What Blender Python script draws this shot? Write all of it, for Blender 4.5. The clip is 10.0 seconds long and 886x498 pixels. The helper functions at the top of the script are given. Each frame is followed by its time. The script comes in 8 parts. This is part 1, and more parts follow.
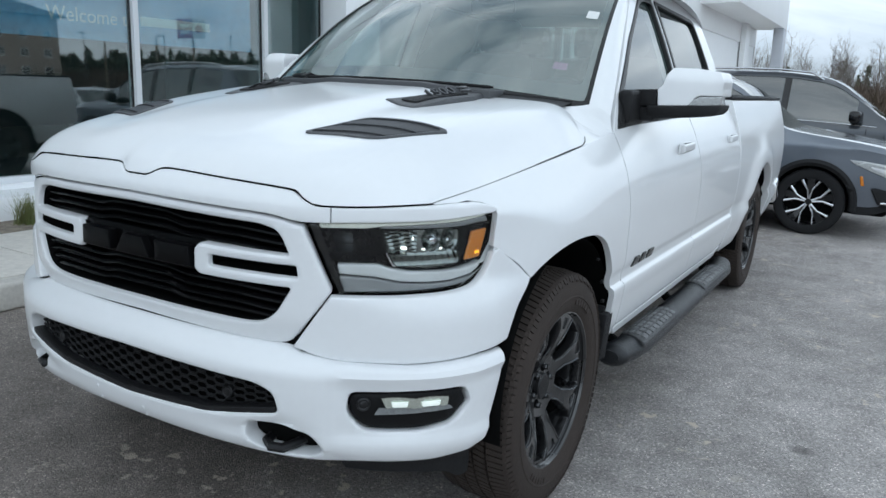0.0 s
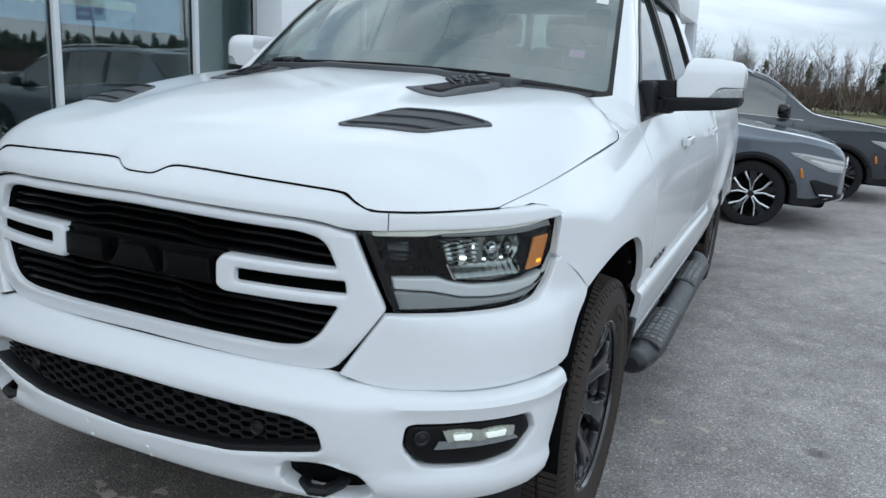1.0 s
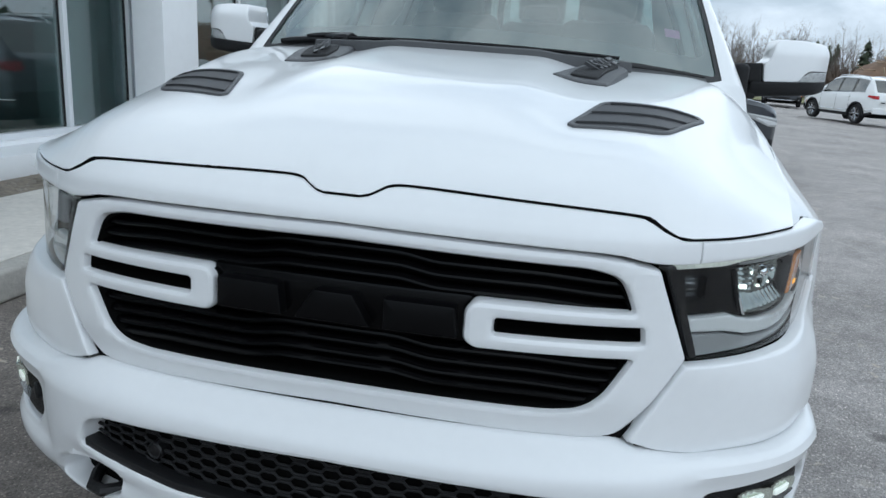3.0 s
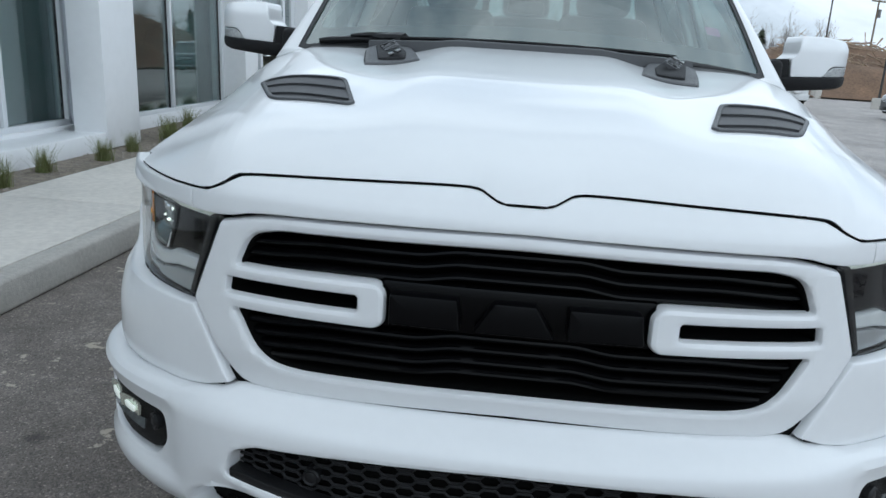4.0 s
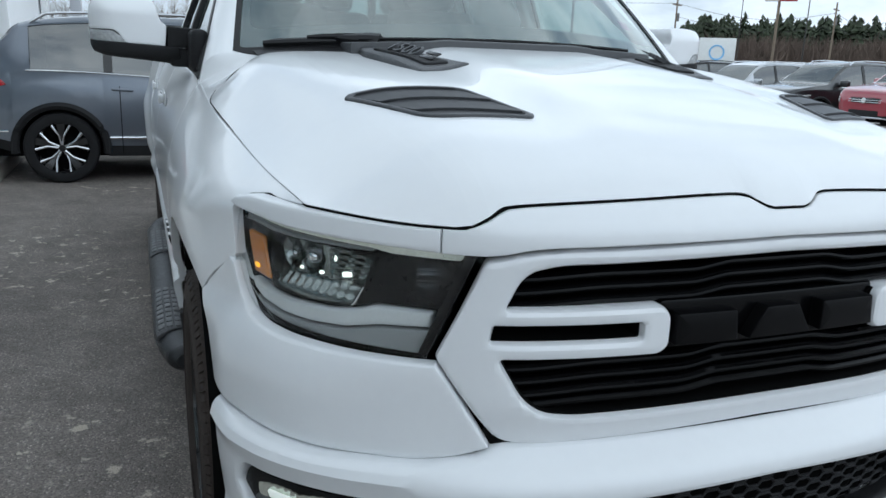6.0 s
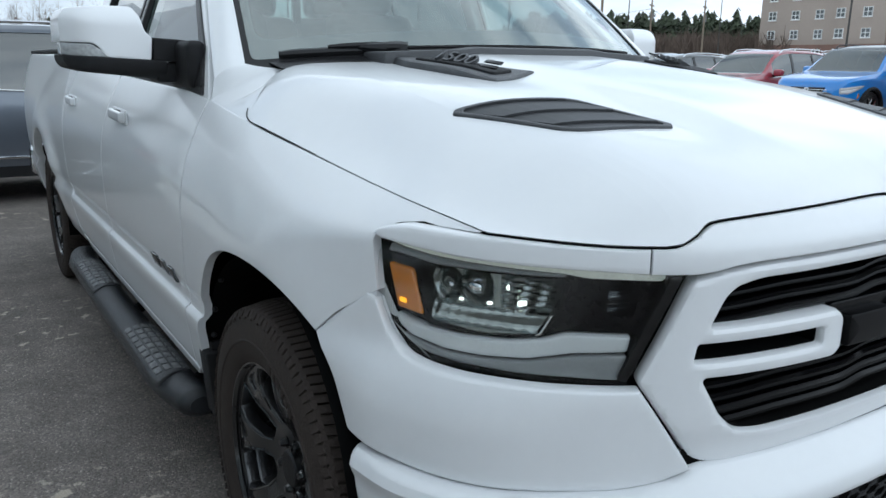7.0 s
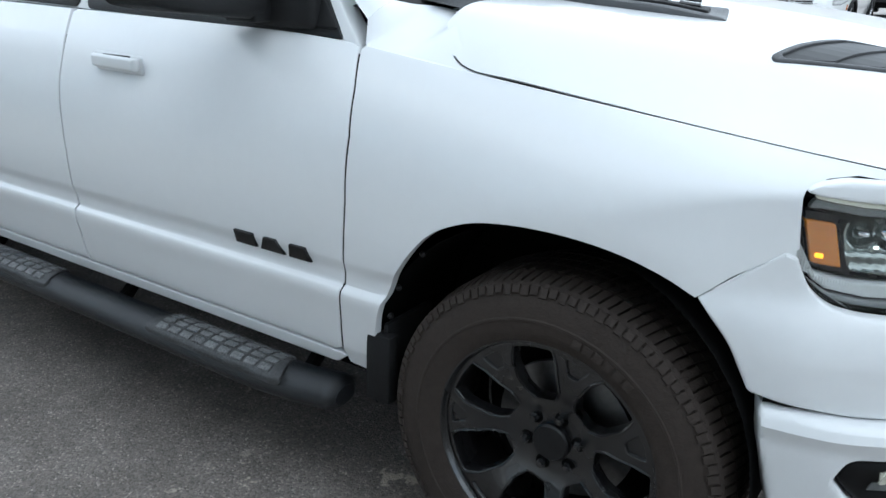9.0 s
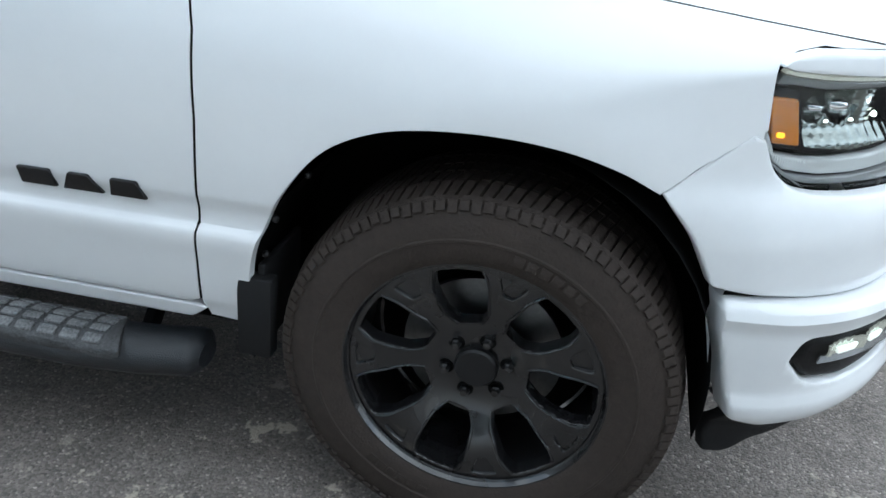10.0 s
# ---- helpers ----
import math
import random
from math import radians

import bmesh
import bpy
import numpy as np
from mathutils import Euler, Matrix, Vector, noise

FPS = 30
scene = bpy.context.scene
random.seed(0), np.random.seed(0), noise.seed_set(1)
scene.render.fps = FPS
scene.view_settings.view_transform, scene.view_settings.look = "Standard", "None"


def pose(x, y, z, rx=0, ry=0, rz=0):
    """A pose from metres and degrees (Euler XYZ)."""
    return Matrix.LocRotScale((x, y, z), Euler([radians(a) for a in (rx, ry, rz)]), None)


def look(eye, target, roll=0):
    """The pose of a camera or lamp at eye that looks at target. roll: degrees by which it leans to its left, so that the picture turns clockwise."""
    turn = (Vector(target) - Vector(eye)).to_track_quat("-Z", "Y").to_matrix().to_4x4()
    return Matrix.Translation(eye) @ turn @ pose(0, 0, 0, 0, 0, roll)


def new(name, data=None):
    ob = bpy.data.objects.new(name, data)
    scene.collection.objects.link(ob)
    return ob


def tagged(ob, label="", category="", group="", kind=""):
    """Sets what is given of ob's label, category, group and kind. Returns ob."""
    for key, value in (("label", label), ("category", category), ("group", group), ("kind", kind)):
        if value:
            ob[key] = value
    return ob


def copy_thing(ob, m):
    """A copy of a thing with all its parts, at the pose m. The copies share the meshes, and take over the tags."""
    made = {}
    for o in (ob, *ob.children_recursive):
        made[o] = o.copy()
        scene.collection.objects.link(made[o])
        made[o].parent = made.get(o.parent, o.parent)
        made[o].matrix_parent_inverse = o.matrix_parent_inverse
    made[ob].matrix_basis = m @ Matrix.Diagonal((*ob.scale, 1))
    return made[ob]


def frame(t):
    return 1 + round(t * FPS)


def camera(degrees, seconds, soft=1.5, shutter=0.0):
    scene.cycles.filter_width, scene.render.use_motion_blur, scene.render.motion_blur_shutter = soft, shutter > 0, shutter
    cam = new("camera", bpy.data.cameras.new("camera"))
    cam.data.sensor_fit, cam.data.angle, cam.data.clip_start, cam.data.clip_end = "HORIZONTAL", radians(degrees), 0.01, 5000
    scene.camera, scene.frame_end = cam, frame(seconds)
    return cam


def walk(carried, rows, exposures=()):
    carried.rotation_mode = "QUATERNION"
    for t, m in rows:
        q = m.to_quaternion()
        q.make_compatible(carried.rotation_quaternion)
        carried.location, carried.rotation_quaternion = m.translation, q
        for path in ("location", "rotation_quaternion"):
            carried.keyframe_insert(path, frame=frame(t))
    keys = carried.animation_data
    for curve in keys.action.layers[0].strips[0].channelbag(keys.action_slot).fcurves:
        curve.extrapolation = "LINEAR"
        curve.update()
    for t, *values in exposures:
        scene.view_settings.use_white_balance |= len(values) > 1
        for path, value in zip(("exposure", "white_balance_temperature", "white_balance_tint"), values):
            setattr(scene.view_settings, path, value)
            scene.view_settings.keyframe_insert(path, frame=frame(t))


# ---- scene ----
cam = camera(59.63, 10.0)
PATH = [
    (0, (1.833, -2.301, 1.406), (0.856, -0.609, 0.977), 2.95),
    (0.5, (1.613, -2.282, 1.356), (0.724, -0.541, 0.933), 3.19),
    (1, (1.390, -2.241, 1.378), (0.615, -0.451, 0.935), 3.83),
    (1.5, (1.183, -2.214, 1.368), (0.513, -0.387, 0.910), 4.09),
    (2, (0.891, -2.218, 1.377), (0.332, -0.357, 0.901), 4.50),
    (3.5, (0.216, -2.127, 1.349), (-0.048, -0.206, 0.859), 3.92),
    (4, (-0.042, -2.190, 1.357), (-0.184, -0.257, 0.861), 3.81),
    (4.5, (-0.303, -2.134, 1.347), (-0.255, -0.192, 0.871), 3.92),
    (5, (-0.557, -2.082, 1.368), (-0.272, -0.165, 0.876), 3.46),
    (5.2, (-0.690, -2.070, 1.353), (-0.326, -0.160, 0.882), 3.25),
    (6.3, (-1.183, -1.808, 1.340), (-0.340, -0.059, 0.861), 1.76),
    (6.5, (-1.269, -1.742, 1.350), (-0.348, -0.030, 0.881), 1.56),
    (7, (-1.517, -1.572, 1.352), (-0.460, 0.059, 0.880), 0.63),
    (7.5, (-1.812, -1.403, 1.385), (-0.649, 0.150, 0.901), 0.16),
    (8, (-1.990, -1.150, 1.346), (-0.712, 0.302, 0.836), 0.16),
    (8.5, (-2.109, -0.916, 1.378), (-0.700, 0.380, 0.801), 0.21),
    (9, (-2.288, -0.627, 1.399), (-0.735, 0.441, 0.729), 0.83),
    (9.5, (-2.293, -0.431, 1.421), (-0.605, 0.317, 0.651), 1.81),
    (10, (-2.171, -0.184, 1.347), (-0.445, 0.201, 0.414), 2.66),
]
walk(cam, [(t, look(eye, target, roll)) for t, eye, target, roll in PATH],
     [(0, 0.1), (2, 0.05), (4.5, 0.06), (6.5, 0.17), (7.5, 0.3), (8.5, 0.62), (9.0, 0.85), (9.5, 0.85), (10, 1.1)])
SKY, LOW_SKY, HIGH_SKY, SUN = 1.35, 1.50, 0.60, 0.35

# ---- world, sun ----
def lerp(a, b, t):
    return a + (b - a) * t


def sm(a, b, x):
    t = min(1.0, max(0.0, (x - a) / (b - a)))
    return t * t * (3 - 2 * t)


def ss(a, b, x):
    """A softer step than sm, with no kink in its bend."""
    t = min(1.0, max(0.0, (x - a) / (b - a)))
    return t * t * t * (t * (6 * t - 15) + 10)


def soft(x, h):
    """Zero below, x above, with a bend of width h."""
    return h * math.log1p(math.exp(min(60.0, x / h)))


def curve(keys):
    """A smooth function through (x, y) keys (monotone cubic)."""
    xs, ys = [k[0] for k in keys], [k[1] for k in keys]
    n = len(xs)
    d = [(ys[i + 1] - ys[i]) / (xs[i + 1] - xs[i]) for i in range(n - 1)]
    m = [d[0]] + [0.0 if d[i - 1] * d[i] <= 0 else 2 * d[i - 1] * d[i] / (d[i - 1] + d[i]) for i in range(1, n - 1)] + [d[-1]]

    def f(x):
        if x <= xs[0]:
            return ys[0]
        if x >= xs[-1]:
            return ys[-1]
        i = 0
        while x > xs[i + 1]:
            i += 1
        h = xs[i + 1] - xs[i]
        t = (x - xs[i]) / h
        return (ys[i] * (1 + 2 * t) * (1 - t) ** 2 + h * m[i] * t * (1 - t) ** 2
                + ys[i + 1] * t * t * (3 - 2 * t) + h * m[i + 1] * t * t * (t - 1))
    return f


world = bpy.data.worlds.new("overcast_sky")
scene.world = world
world.use_nodes = True
wn, wl = world.node_tree.nodes, world.node_tree.links
wn.clear()
w_out, w_bg = wn.new("ShaderNodeOutputWorld"), wn.new("ShaderNodeBackground")
sky = wn.new("ShaderNodeTexSky")
sky.sky_type, sky.sun_disc = "NISHITA", False
sky.sun_elevation, sky.sun_rotation = radians(48), radians(120)
sky_gain = wn.new("ShaderNodeMixRGB")
sky_gain.blend_type = "MULTIPLY"
sky_gain.inputs[0].default_value = 1
sky_gain.inputs[2].default_value = (0.10, 0.10, 0.10, 1)
coord, stretch = wn.new("ShaderNodeTexCoord"), wn.new("ShaderNodeMapping")
stretch.inputs["Scale"].default_value = (1.6, 1.6, 5.5)
clouds = wn.new("ShaderNodeTexNoise")
clouds.inputs["Scale"].default_value, clouds.inputs["Detail"].default_value = 1.5, 8
clouds.inputs["Roughness"].default_value, clouds.inputs["Distortion"].default_value = 0.55, 0.5
cover, shade = wn.new("ShaderNodeValToRGB"), wn.new("ShaderNodeValToRGB")
cover.color_ramp.elements[0].position, cover.color_ramp.elements[1].position = 0.30, 0.46
cover.color_ramp.elements[0].color = (0.6, 0.6, 0.6, 1)
shade.color_ramp.elements[0].position, shade.color_ramp.elements[1].position = 0.36, 0.66
shade.color_ramp.elements[0].color, shade.color_ramp.elements[1].color = (0.40, 0.50, 0.62, 1), (0.89, 1.01, 1.10, 1)
under = wn.new("ShaderNodeMixRGB")
wl.new(coord.outputs["Generated"], stretch.inputs["Vector"])
wl.new(stretch.outputs["Vector"], clouds.inputs["Vector"])
wl.new(clouds.outputs["Fac"], cover.inputs["Fac"])
wl.new(clouds.outputs["Fac"], shade.inputs["Fac"])
wl.new(sky.outputs["Color"], sky_gain.inputs[1])
wl.new(cover.outputs["Color"], under.inputs[0])
wl.new(sky_gain.outputs["Color"], under.inputs[1])
wl.new(shade.outputs["Color"], under.inputs[2])
# an even cloud deck, a little lighter low down
split, deck = wn.new("ShaderNodeSeparateXYZ"), wn.new("ShaderNodeMapRange")
deck.inputs["From Min"].default_value, deck.inputs["From Max"].default_value = 0.05, 0.9
deck.inputs["To Min"].default_value, deck.inputs["To Max"].default_value = LOW_SKY, HIGH_SKY
lit = wn.new("ShaderNodeVectorMath")
lit.operation = "SCALE"
wl.new(coord.outputs["Generated"], split.inputs[0])
wl.new(split.outputs["Z"], deck.inputs["Value"])
wl.new(under.outputs["Color"], lit.inputs[0])
# and lighter towards the veiled sun
glow, veil, both_gains = wn.new("ShaderNodeVectorMath"), wn.new("ShaderNodeMapRange"), wn.new("ShaderNodeMath")
glow.operation, both_gains.operation, veil.interpolation_type = "DOT_PRODUCT", "MULTIPLY", "SMOOTHSTEP"
glow.inputs[1].default_value = Vector((4.0, -1.6, 6.5)).normalized()
veil.inputs["From Min"].default_value, veil.inputs["From Max"].default_value = -0.6, 1.0
veil.inputs["To Min"].default_value, veil.inputs["To Max"].default_value = 0.97, 1.13
wl.new(coord.outputs["Generated"], glow.inputs[0])
wl.new(glow.outputs["Value"], veil.inputs["Value"])
wl.new(deck.outputs[0], both_gains.inputs[0])
wl.new(veil.outputs[0], both_gains.inputs[1])
# haze along the horizon
haze, hazed = wn.new("ShaderNodeMapRange"), wn.new("ShaderNodeMath")
haze.interpolation_type, hazed.operation = "SMOOTHSTEP", "MULTIPLY"
for k, v in (("From Min", 0.0), ("From Max", 0.36), ("To Min", 0.55), ("To Max", 1.06)):
    haze.inputs[k].default_value = v
wl.new(split.outputs["Z"], haze.inputs["Value"])
wl.new(both_gains.outputs[0], hazed.inputs[0])
wl.new(haze.outputs[0], hazed.inputs[1])
wl.new(hazed.outputs[0], lit.inputs["Scale"])
wl.new(lit.outputs[0], w_bg.inputs["Color"])
wl.new(w_bg.outputs["Background"], w_out.inputs["Surface"])
w_bg.inputs["Strength"].default_value = SKY

sun = new("sun", bpy.data.lights.new("sun", "SUN"))
sun.data.energy, sun.data.angle, sun.data.color = SUN, radians(95), (0.88, 0.98, 1.03)
sun.matrix_world = look((1.6, -3.0, 6.5), (0, 0, 0))

# ---- materials ----
def material(name, base, rough=0.5, metal=0.0, vary=0.08, scale=6.0, bump=0.0, bump_scale=80.0, coat=0.0, tone=None, emit=0.0, random_tone=0.0, spec=0.5):
    """A principled surface with blotches and fine grain of its own colour, and a fine relief."""
    m = bpy.data.materials.new(name)
    m.use_nodes = True
    n, l = m.node_tree.nodes, m.node_tree.links
    p = n["Principled BSDF"]
    p.inputs["Roughness"].default_value, p.inputs["Metallic"].default_value = rough, metal
    p.inputs["Specular IOR Level"].default_value = spec
    p.inputs["Coat Weight"].default_value, p.inputs["Coat Roughness"].default_value = coat, 0.03
    c = n.new("ShaderNodeTexCoord")
    a, b = n.new("ShaderNodeTexNoise"), n.new("ShaderNodeTexNoise")
    a.inputs["Scale"].default_value, a.inputs["Detail"].default_value = scale, 6
    b.inputs["Scale"].default_value, b.inputs["Detail"].default_value = scale * 14, 3
    l.new(c.outputs["Object"], a.inputs["Vector"])
    l.new(c.outputs["Object"], b.inputs["Vector"])
    add = n.new("ShaderNodeMath")
    add.operation = "MULTIPLY_ADD"
    l.new(b.outputs["Fac"], add.inputs[0])
    add.inputs[1].default_value = 0.5
    half = n.new("ShaderNodeMath")
    half.operation = "MULTIPLY_ADD"
    l.new(a.outputs["Fac"], half.inputs[0])
    half.inputs[1].default_value, half.inputs[2].default_value = 0.5, 0.0
    l.new(half.outputs[0], add.inputs[2])
    ramp = n.new("ShaderNodeValToRGB")
    ramp.color_ramp.elements[0].position, ramp.color_ramp.elements[1].position = 0.3, 0.7
    t = tone or base
    ramp.color_ramp.elements[0].color = (*[v * (1 - vary) for v in t], 1)
    ramp.color_ramp.elements[1].color = (*[min(1, v * (1 + vary)) for v in base], 1)
    l.new(add.outputs[0], ramp.inputs["Fac"])
    last = ramp.outputs["Color"]
    if random_tone:
        info, hsv = n.new("ShaderNodeObjectInfo"), n.new("ShaderNodeHueSaturation")
        mr = n.new("ShaderNodeMapRange")
        mr.inputs["To Min"].default_value, mr.inputs["To Max"].default_value = 1 - random_tone, 1 + random_tone
        l.new(info.outputs["Random"], mr.inputs["Value"])
        l.new(mr.outputs[0], hsv.inputs["Value"])
        l.new(last, hsv.inputs["Color"])
        last = hsv.outputs["Color"]
    l.new(last, p.inputs["Base Color"])
    if rough > 0.12:
        r = n.new("ShaderNodeMapRange")
        r.inputs["To Min"].default_value, r.inputs["To Max"].default_value = rough * 0.85, min(1, rough * 1.12)
        l.new(a.outputs["Fac"], r.inputs["Value"])
        l.new(r.outputs[0], p.inputs["Roughness"])
    if bump:
        e, bp = n.new("ShaderNodeTexNoise"), n.new("ShaderNodeBump")
        e.inputs["Scale"].default_value, e.inputs["Detail"].default_value = bump_scale, 4
        l.new(c.outputs["Object"], e.inputs["Vector"])
        bp.inputs["Strength"].default_value, bp.inputs["Distance"].default_value = bump, 0.01
        l.new(e.outputs["Fac"], bp.inputs["Height"])
        l.new(bp.outputs["Normal"], p.inputs["Normal"])
    if emit:
        p.inputs["Emission Color"].default_value, p.inputs["Emission Strength"].default_value = (*base, 1), emit
    return m


def glass(name, tint, gloss=0.02, body=(0.02, 0.02, 0.02), solid=0.0, ior=1.5):
    """Thin glass: tinted clear pane with a mirror sheen at shallow angles; solid is how far it hides what is behind."""
    m = bpy.data.materials.new(name)
    m.use_nodes = True
    n, l = m.node_tree.nodes, m.node_tree.links
    n.clear()
    out, mix, clear, shine = n.new("ShaderNodeOutputMaterial"), n.new("ShaderNodeMixShader"), n.new("ShaderNodeBsdfTransparent"), n.new("ShaderNodeBsdfGlossy")
    facing, dark, inner = n.new("ShaderNodeLayerWeight"), n.new("ShaderNodeBsdfDiffuse"), n.new("ShaderNodeMixShader")
    facing.inputs["Blend"].default_value = 0.5
    power, fres = n.new("ShaderNodeMath"), n.new("ShaderNodeMapRange")
    power.operation = "POWER"
    power.inputs[1].default_value = 5.0
    l.new(facing.outputs["Facing"], power.inputs[0])
    l.new(power.outputs[0], fres.inputs["Value"])
    fres.inputs["To Min"].default_value, fres.inputs["To Max"].default_value = ((ior - 1) / (ior + 1)) ** 2, 1.0
    clear.inputs["Color"].default_value = (*tint, 1)
    shine.inputs["Roughness"].default_value = gloss
    dark.inputs["Color"].default_value = (*body, 1)
    inner.inputs[0].default_value = solid
    l.new(clear.outputs[0], inner.inputs[1])
    l.new(dark.outputs[0], inner.inputs[2])
    l.new(fres.outputs[0], mix.inputs[0])
    l.new(inner.outputs[0], mix.inputs[1])
    l.new(shine.outputs[0], mix.inputs[2])
    l.new(mix.outputs[0], out.inputs["Surface"])
    return m


PAINT = material("white_paint", (0.80, 0.81, 0.82), 0.36, vary=0.012, scale=2.0, coat=0.7)
PAINT_SATIN = material("white_painted_plastic", (0.79, 0.80, 0.81), 0.36, vary=0.015, scale=3.0, coat=0.6)
BLACK_GLOSS = material("gloss_black_plastic", (0.005, 0.005, 0.006), 0.14, vary=0.2)
GRILLE_BLACK = material("black_grille_plastic", (0.002, 0.002, 0.0024), 0.20, vary=0.2, spec=0.14)
EMBLEM = material("black_emblem", (0.003, 0.003, 0.0035), 0.36, vary=0.2, spec=0.13)
BLACK_SATIN = material("satin_black_plastic", (0.010, 0.010, 0.011), 0.40, vary=0.15, spec=0.35, bump=0.15, bump_scale=500)
BLACK_MATT = material("matt_black_plastic", (0.011, 0.011, 0.012), 0.62, vary=0.2, spec=0.28, bump=0.3, bump_scale=400)
VOID = material("black_underside", (0.004, 0.004, 0.004), 0.9, vary=0.3, spec=0.08)
VENT = material("dark_grey_vent_plastic", (0.060, 0.062, 0.066), 0.45, vary=0.12, bump=0.2, bump_scale=500)
LOUVRE = material("grey_louvre_plastic", (0.042, 0.043, 0.046), 0.5, vary=0.12, spec=0.3)
RUBBER = material("tyre_rubber", (0.042, 0.0325, 0.028), 0.75, spec=0.22, vary=0.25, scale=4, bump=0.25, bump_scale=160, tone=(0.048, 0.038, 0.033))
RIM_BLACK = material("black_alloy", (0.009, 0.009, 0.010), 0.28, vary=0.15, coat=0.8)
RIM_GREY = material("machined_alloy", (0.62, 0.63, 0.65), 0.25, 1.0, vary=0.05)
CHROME = material("chrome", (0.78, 0.79, 0.80), 0.07, 1.0, vary=0.02)
BOWL = material("ribbed_reflector", (0.25, 0.275, 0.262), 0.14, 1.0, vary=0.35, scale=60)
ALLOY = material("dull_steel", (0.20, 0.20, 0.20), 0.45, 1.0, vary=0.2)
STEP_TUBE = material("black_powder_coat", (0.014, 0.0155, 0.018), 0.34, vary=0.2, bump=0.3, bump_scale=350)
STEP_WORN = material("worn_tread_tops", (0.15, 0.153, 0.155), 0.5, vary=0.7, scale=14, tone=(0.025, 0.025, 0.026))
STEP_PAD = material("scuffed_step_rubber", (0.05, 0.051, 0.053), 0.5, vary=0.6, scale=11, bump=0.3, bump_scale=200, tone=(0.02, 0.02, 0.02))
AMBER = material("amber_lens", (0.56, 0.175, 0.012), 0.12, vary=0.2, scale=30, coat=1.0)
AMBER_ON = material("lit_amber", (1.0, 0.45, 0.02), 0.3, emit=0.9)
RED_LENS = material("red_lens", (0.42, 0.012, 0.018), 0.14, vary=0.1, coat=1.0)
LAMP_WHITE = material("clear_light_guide", (0.58, 0.60, 0.595), 0.18, vary=0.06, scale=14, coat=0.8)
LAMP_BLACK = material("lamp_inner_black", (0.0025, 0.0025, 0.003), 0.22, vary=0.2, spec=0.10)
LAMP_BEZEL = material("lamp_bezel_black", (0.005, 0.005, 0.0055), 0.18, vary=0.2, spec=0.3)
BOWL_DIM = material("smoked_reflector", (0.20, 0.21, 0.215), 0.25, 1.0, vary=0.3, scale=60)
LAMP_STRIP = material("upper_strip_sheen", (0.80, 0.84, 0.76), 0.3, vary=0.15, scale=40, emit=0.10)
LAMP_FLOOR = material("lit_ribbed_floor", (0.30, 0.335, 0.32), 0.22, 0.6, vary=0.5, scale=70, coat=0.4, emit=0.10)
FOG_BEZEL = material("fog_bezel_black", (0.006, 0.006, 0.0065), 0.45, vary=0.2, spec=0.2, bump=0.15, bump_scale=500)
LAMP_FROST = material("smoked_light_guide", (0.23, 0.24, 0.242), 0.22, vary=0.08, scale=14, coat=0.8)
LAMP_GREY = material("frosted_light_guide", (0.60, 0.61, 0.62), 0.3, vary=0.12, scale=20, coat=0.6)
SIGNAL_LENS = material("clear_signal_lens", (0.40, 0.41, 0.41), 0.15, vary=0.45, scale=90, coat=1.0)
# Fog mirror carries a glow in place of its lamp's reflected light.
FOG_BOWL = material("lit_fog_reflector", (0.42, 0.47, 0.44), 0.16, 1.0, vary=0.35, scale=60, emit=0.22)
FOG_LENS = material("dim_fog_lens", (0.07, 0.073, 0.072), 0.2, vary=0.45, scale=60, coat=0.8)
LAMP_ON = material("lit_led", (0.86, 0.97, 0.90), 0.3, emit=1.8)
LAMP_DIM = material("lit_light_strip", (0.80, 0.87, 0.82), 0.3, emit=0.32)
SEAT = material("grey_seat_leather", (0.085, 0.088, 0.092), 0.6, vary=0.15)
DASH = material("dash_plastic", (0.03, 0.032, 0.034), 0.7, vary=0.2, bump=0.2, bump_scale=300)
PINK = material("pink_sticker", (0.36, 0.10, 0.27), 0.5)
PAPER = material("white_sticker", (0.72, 0.73, 0.71), 0.5)
CLEAR = glass("clear_lamp_lens", (0.96, 0.97, 0.97), ior=1.45)
# Diffuse teal body put in as haze for the sky on the windscreen.
SCREEN = glass("windscreen_glass", (0.76, 0.88, 0.84), solid=0.20, body=(0.28, 0.43, 0.40), ior=2.9)
SIDE_GLASS = glass("side_glass", (0.40, 0.52, 0.50), solid=0.18, body=(0.10, 0.15, 0.14), ior=2.6)
CAR_SCREEN = glass("car_windscreen", (0.45, 0.52, 0.50), solid=0.25, body=(0.10, 0.13, 0.12), ior=2.6)
DARK_GLASS = glass("privacy_glass", (0.08, 0.09, 0.095), solid=0.45, body=(0.035, 0.048, 0.044), ior=2.4)
REAR_GLASS = glass("rear_door_glass", (0.12, 0.15, 0.15), solid=0.4, body=(0.03, 0.042, 0.04), ior=2.6)
SHOP_GLASS = glass("showroom_glass", (0.74, 0.86, 0.85), solid=0.05, body=(0.05, 0.08, 0.08), ior=2.5)

# ---- mesh helpers ----
def mesh_ob(name, bm, mat, parent=None, label="", smooth=35.0):
    me = bpy.data.meshes.new(name)
    bm.normal_update()
    bm.to_mesh(me)
    bm.free()
    me.materials.append(mat)
    if smooth:
        me.shade_smooth()
        me.set_sharp_from_angle(angle=radians(smooth))
    ob = new(name, me)
    if parent is not None:
        ob.parent = parent
    if label:
        ob["label"] = label
    return ob


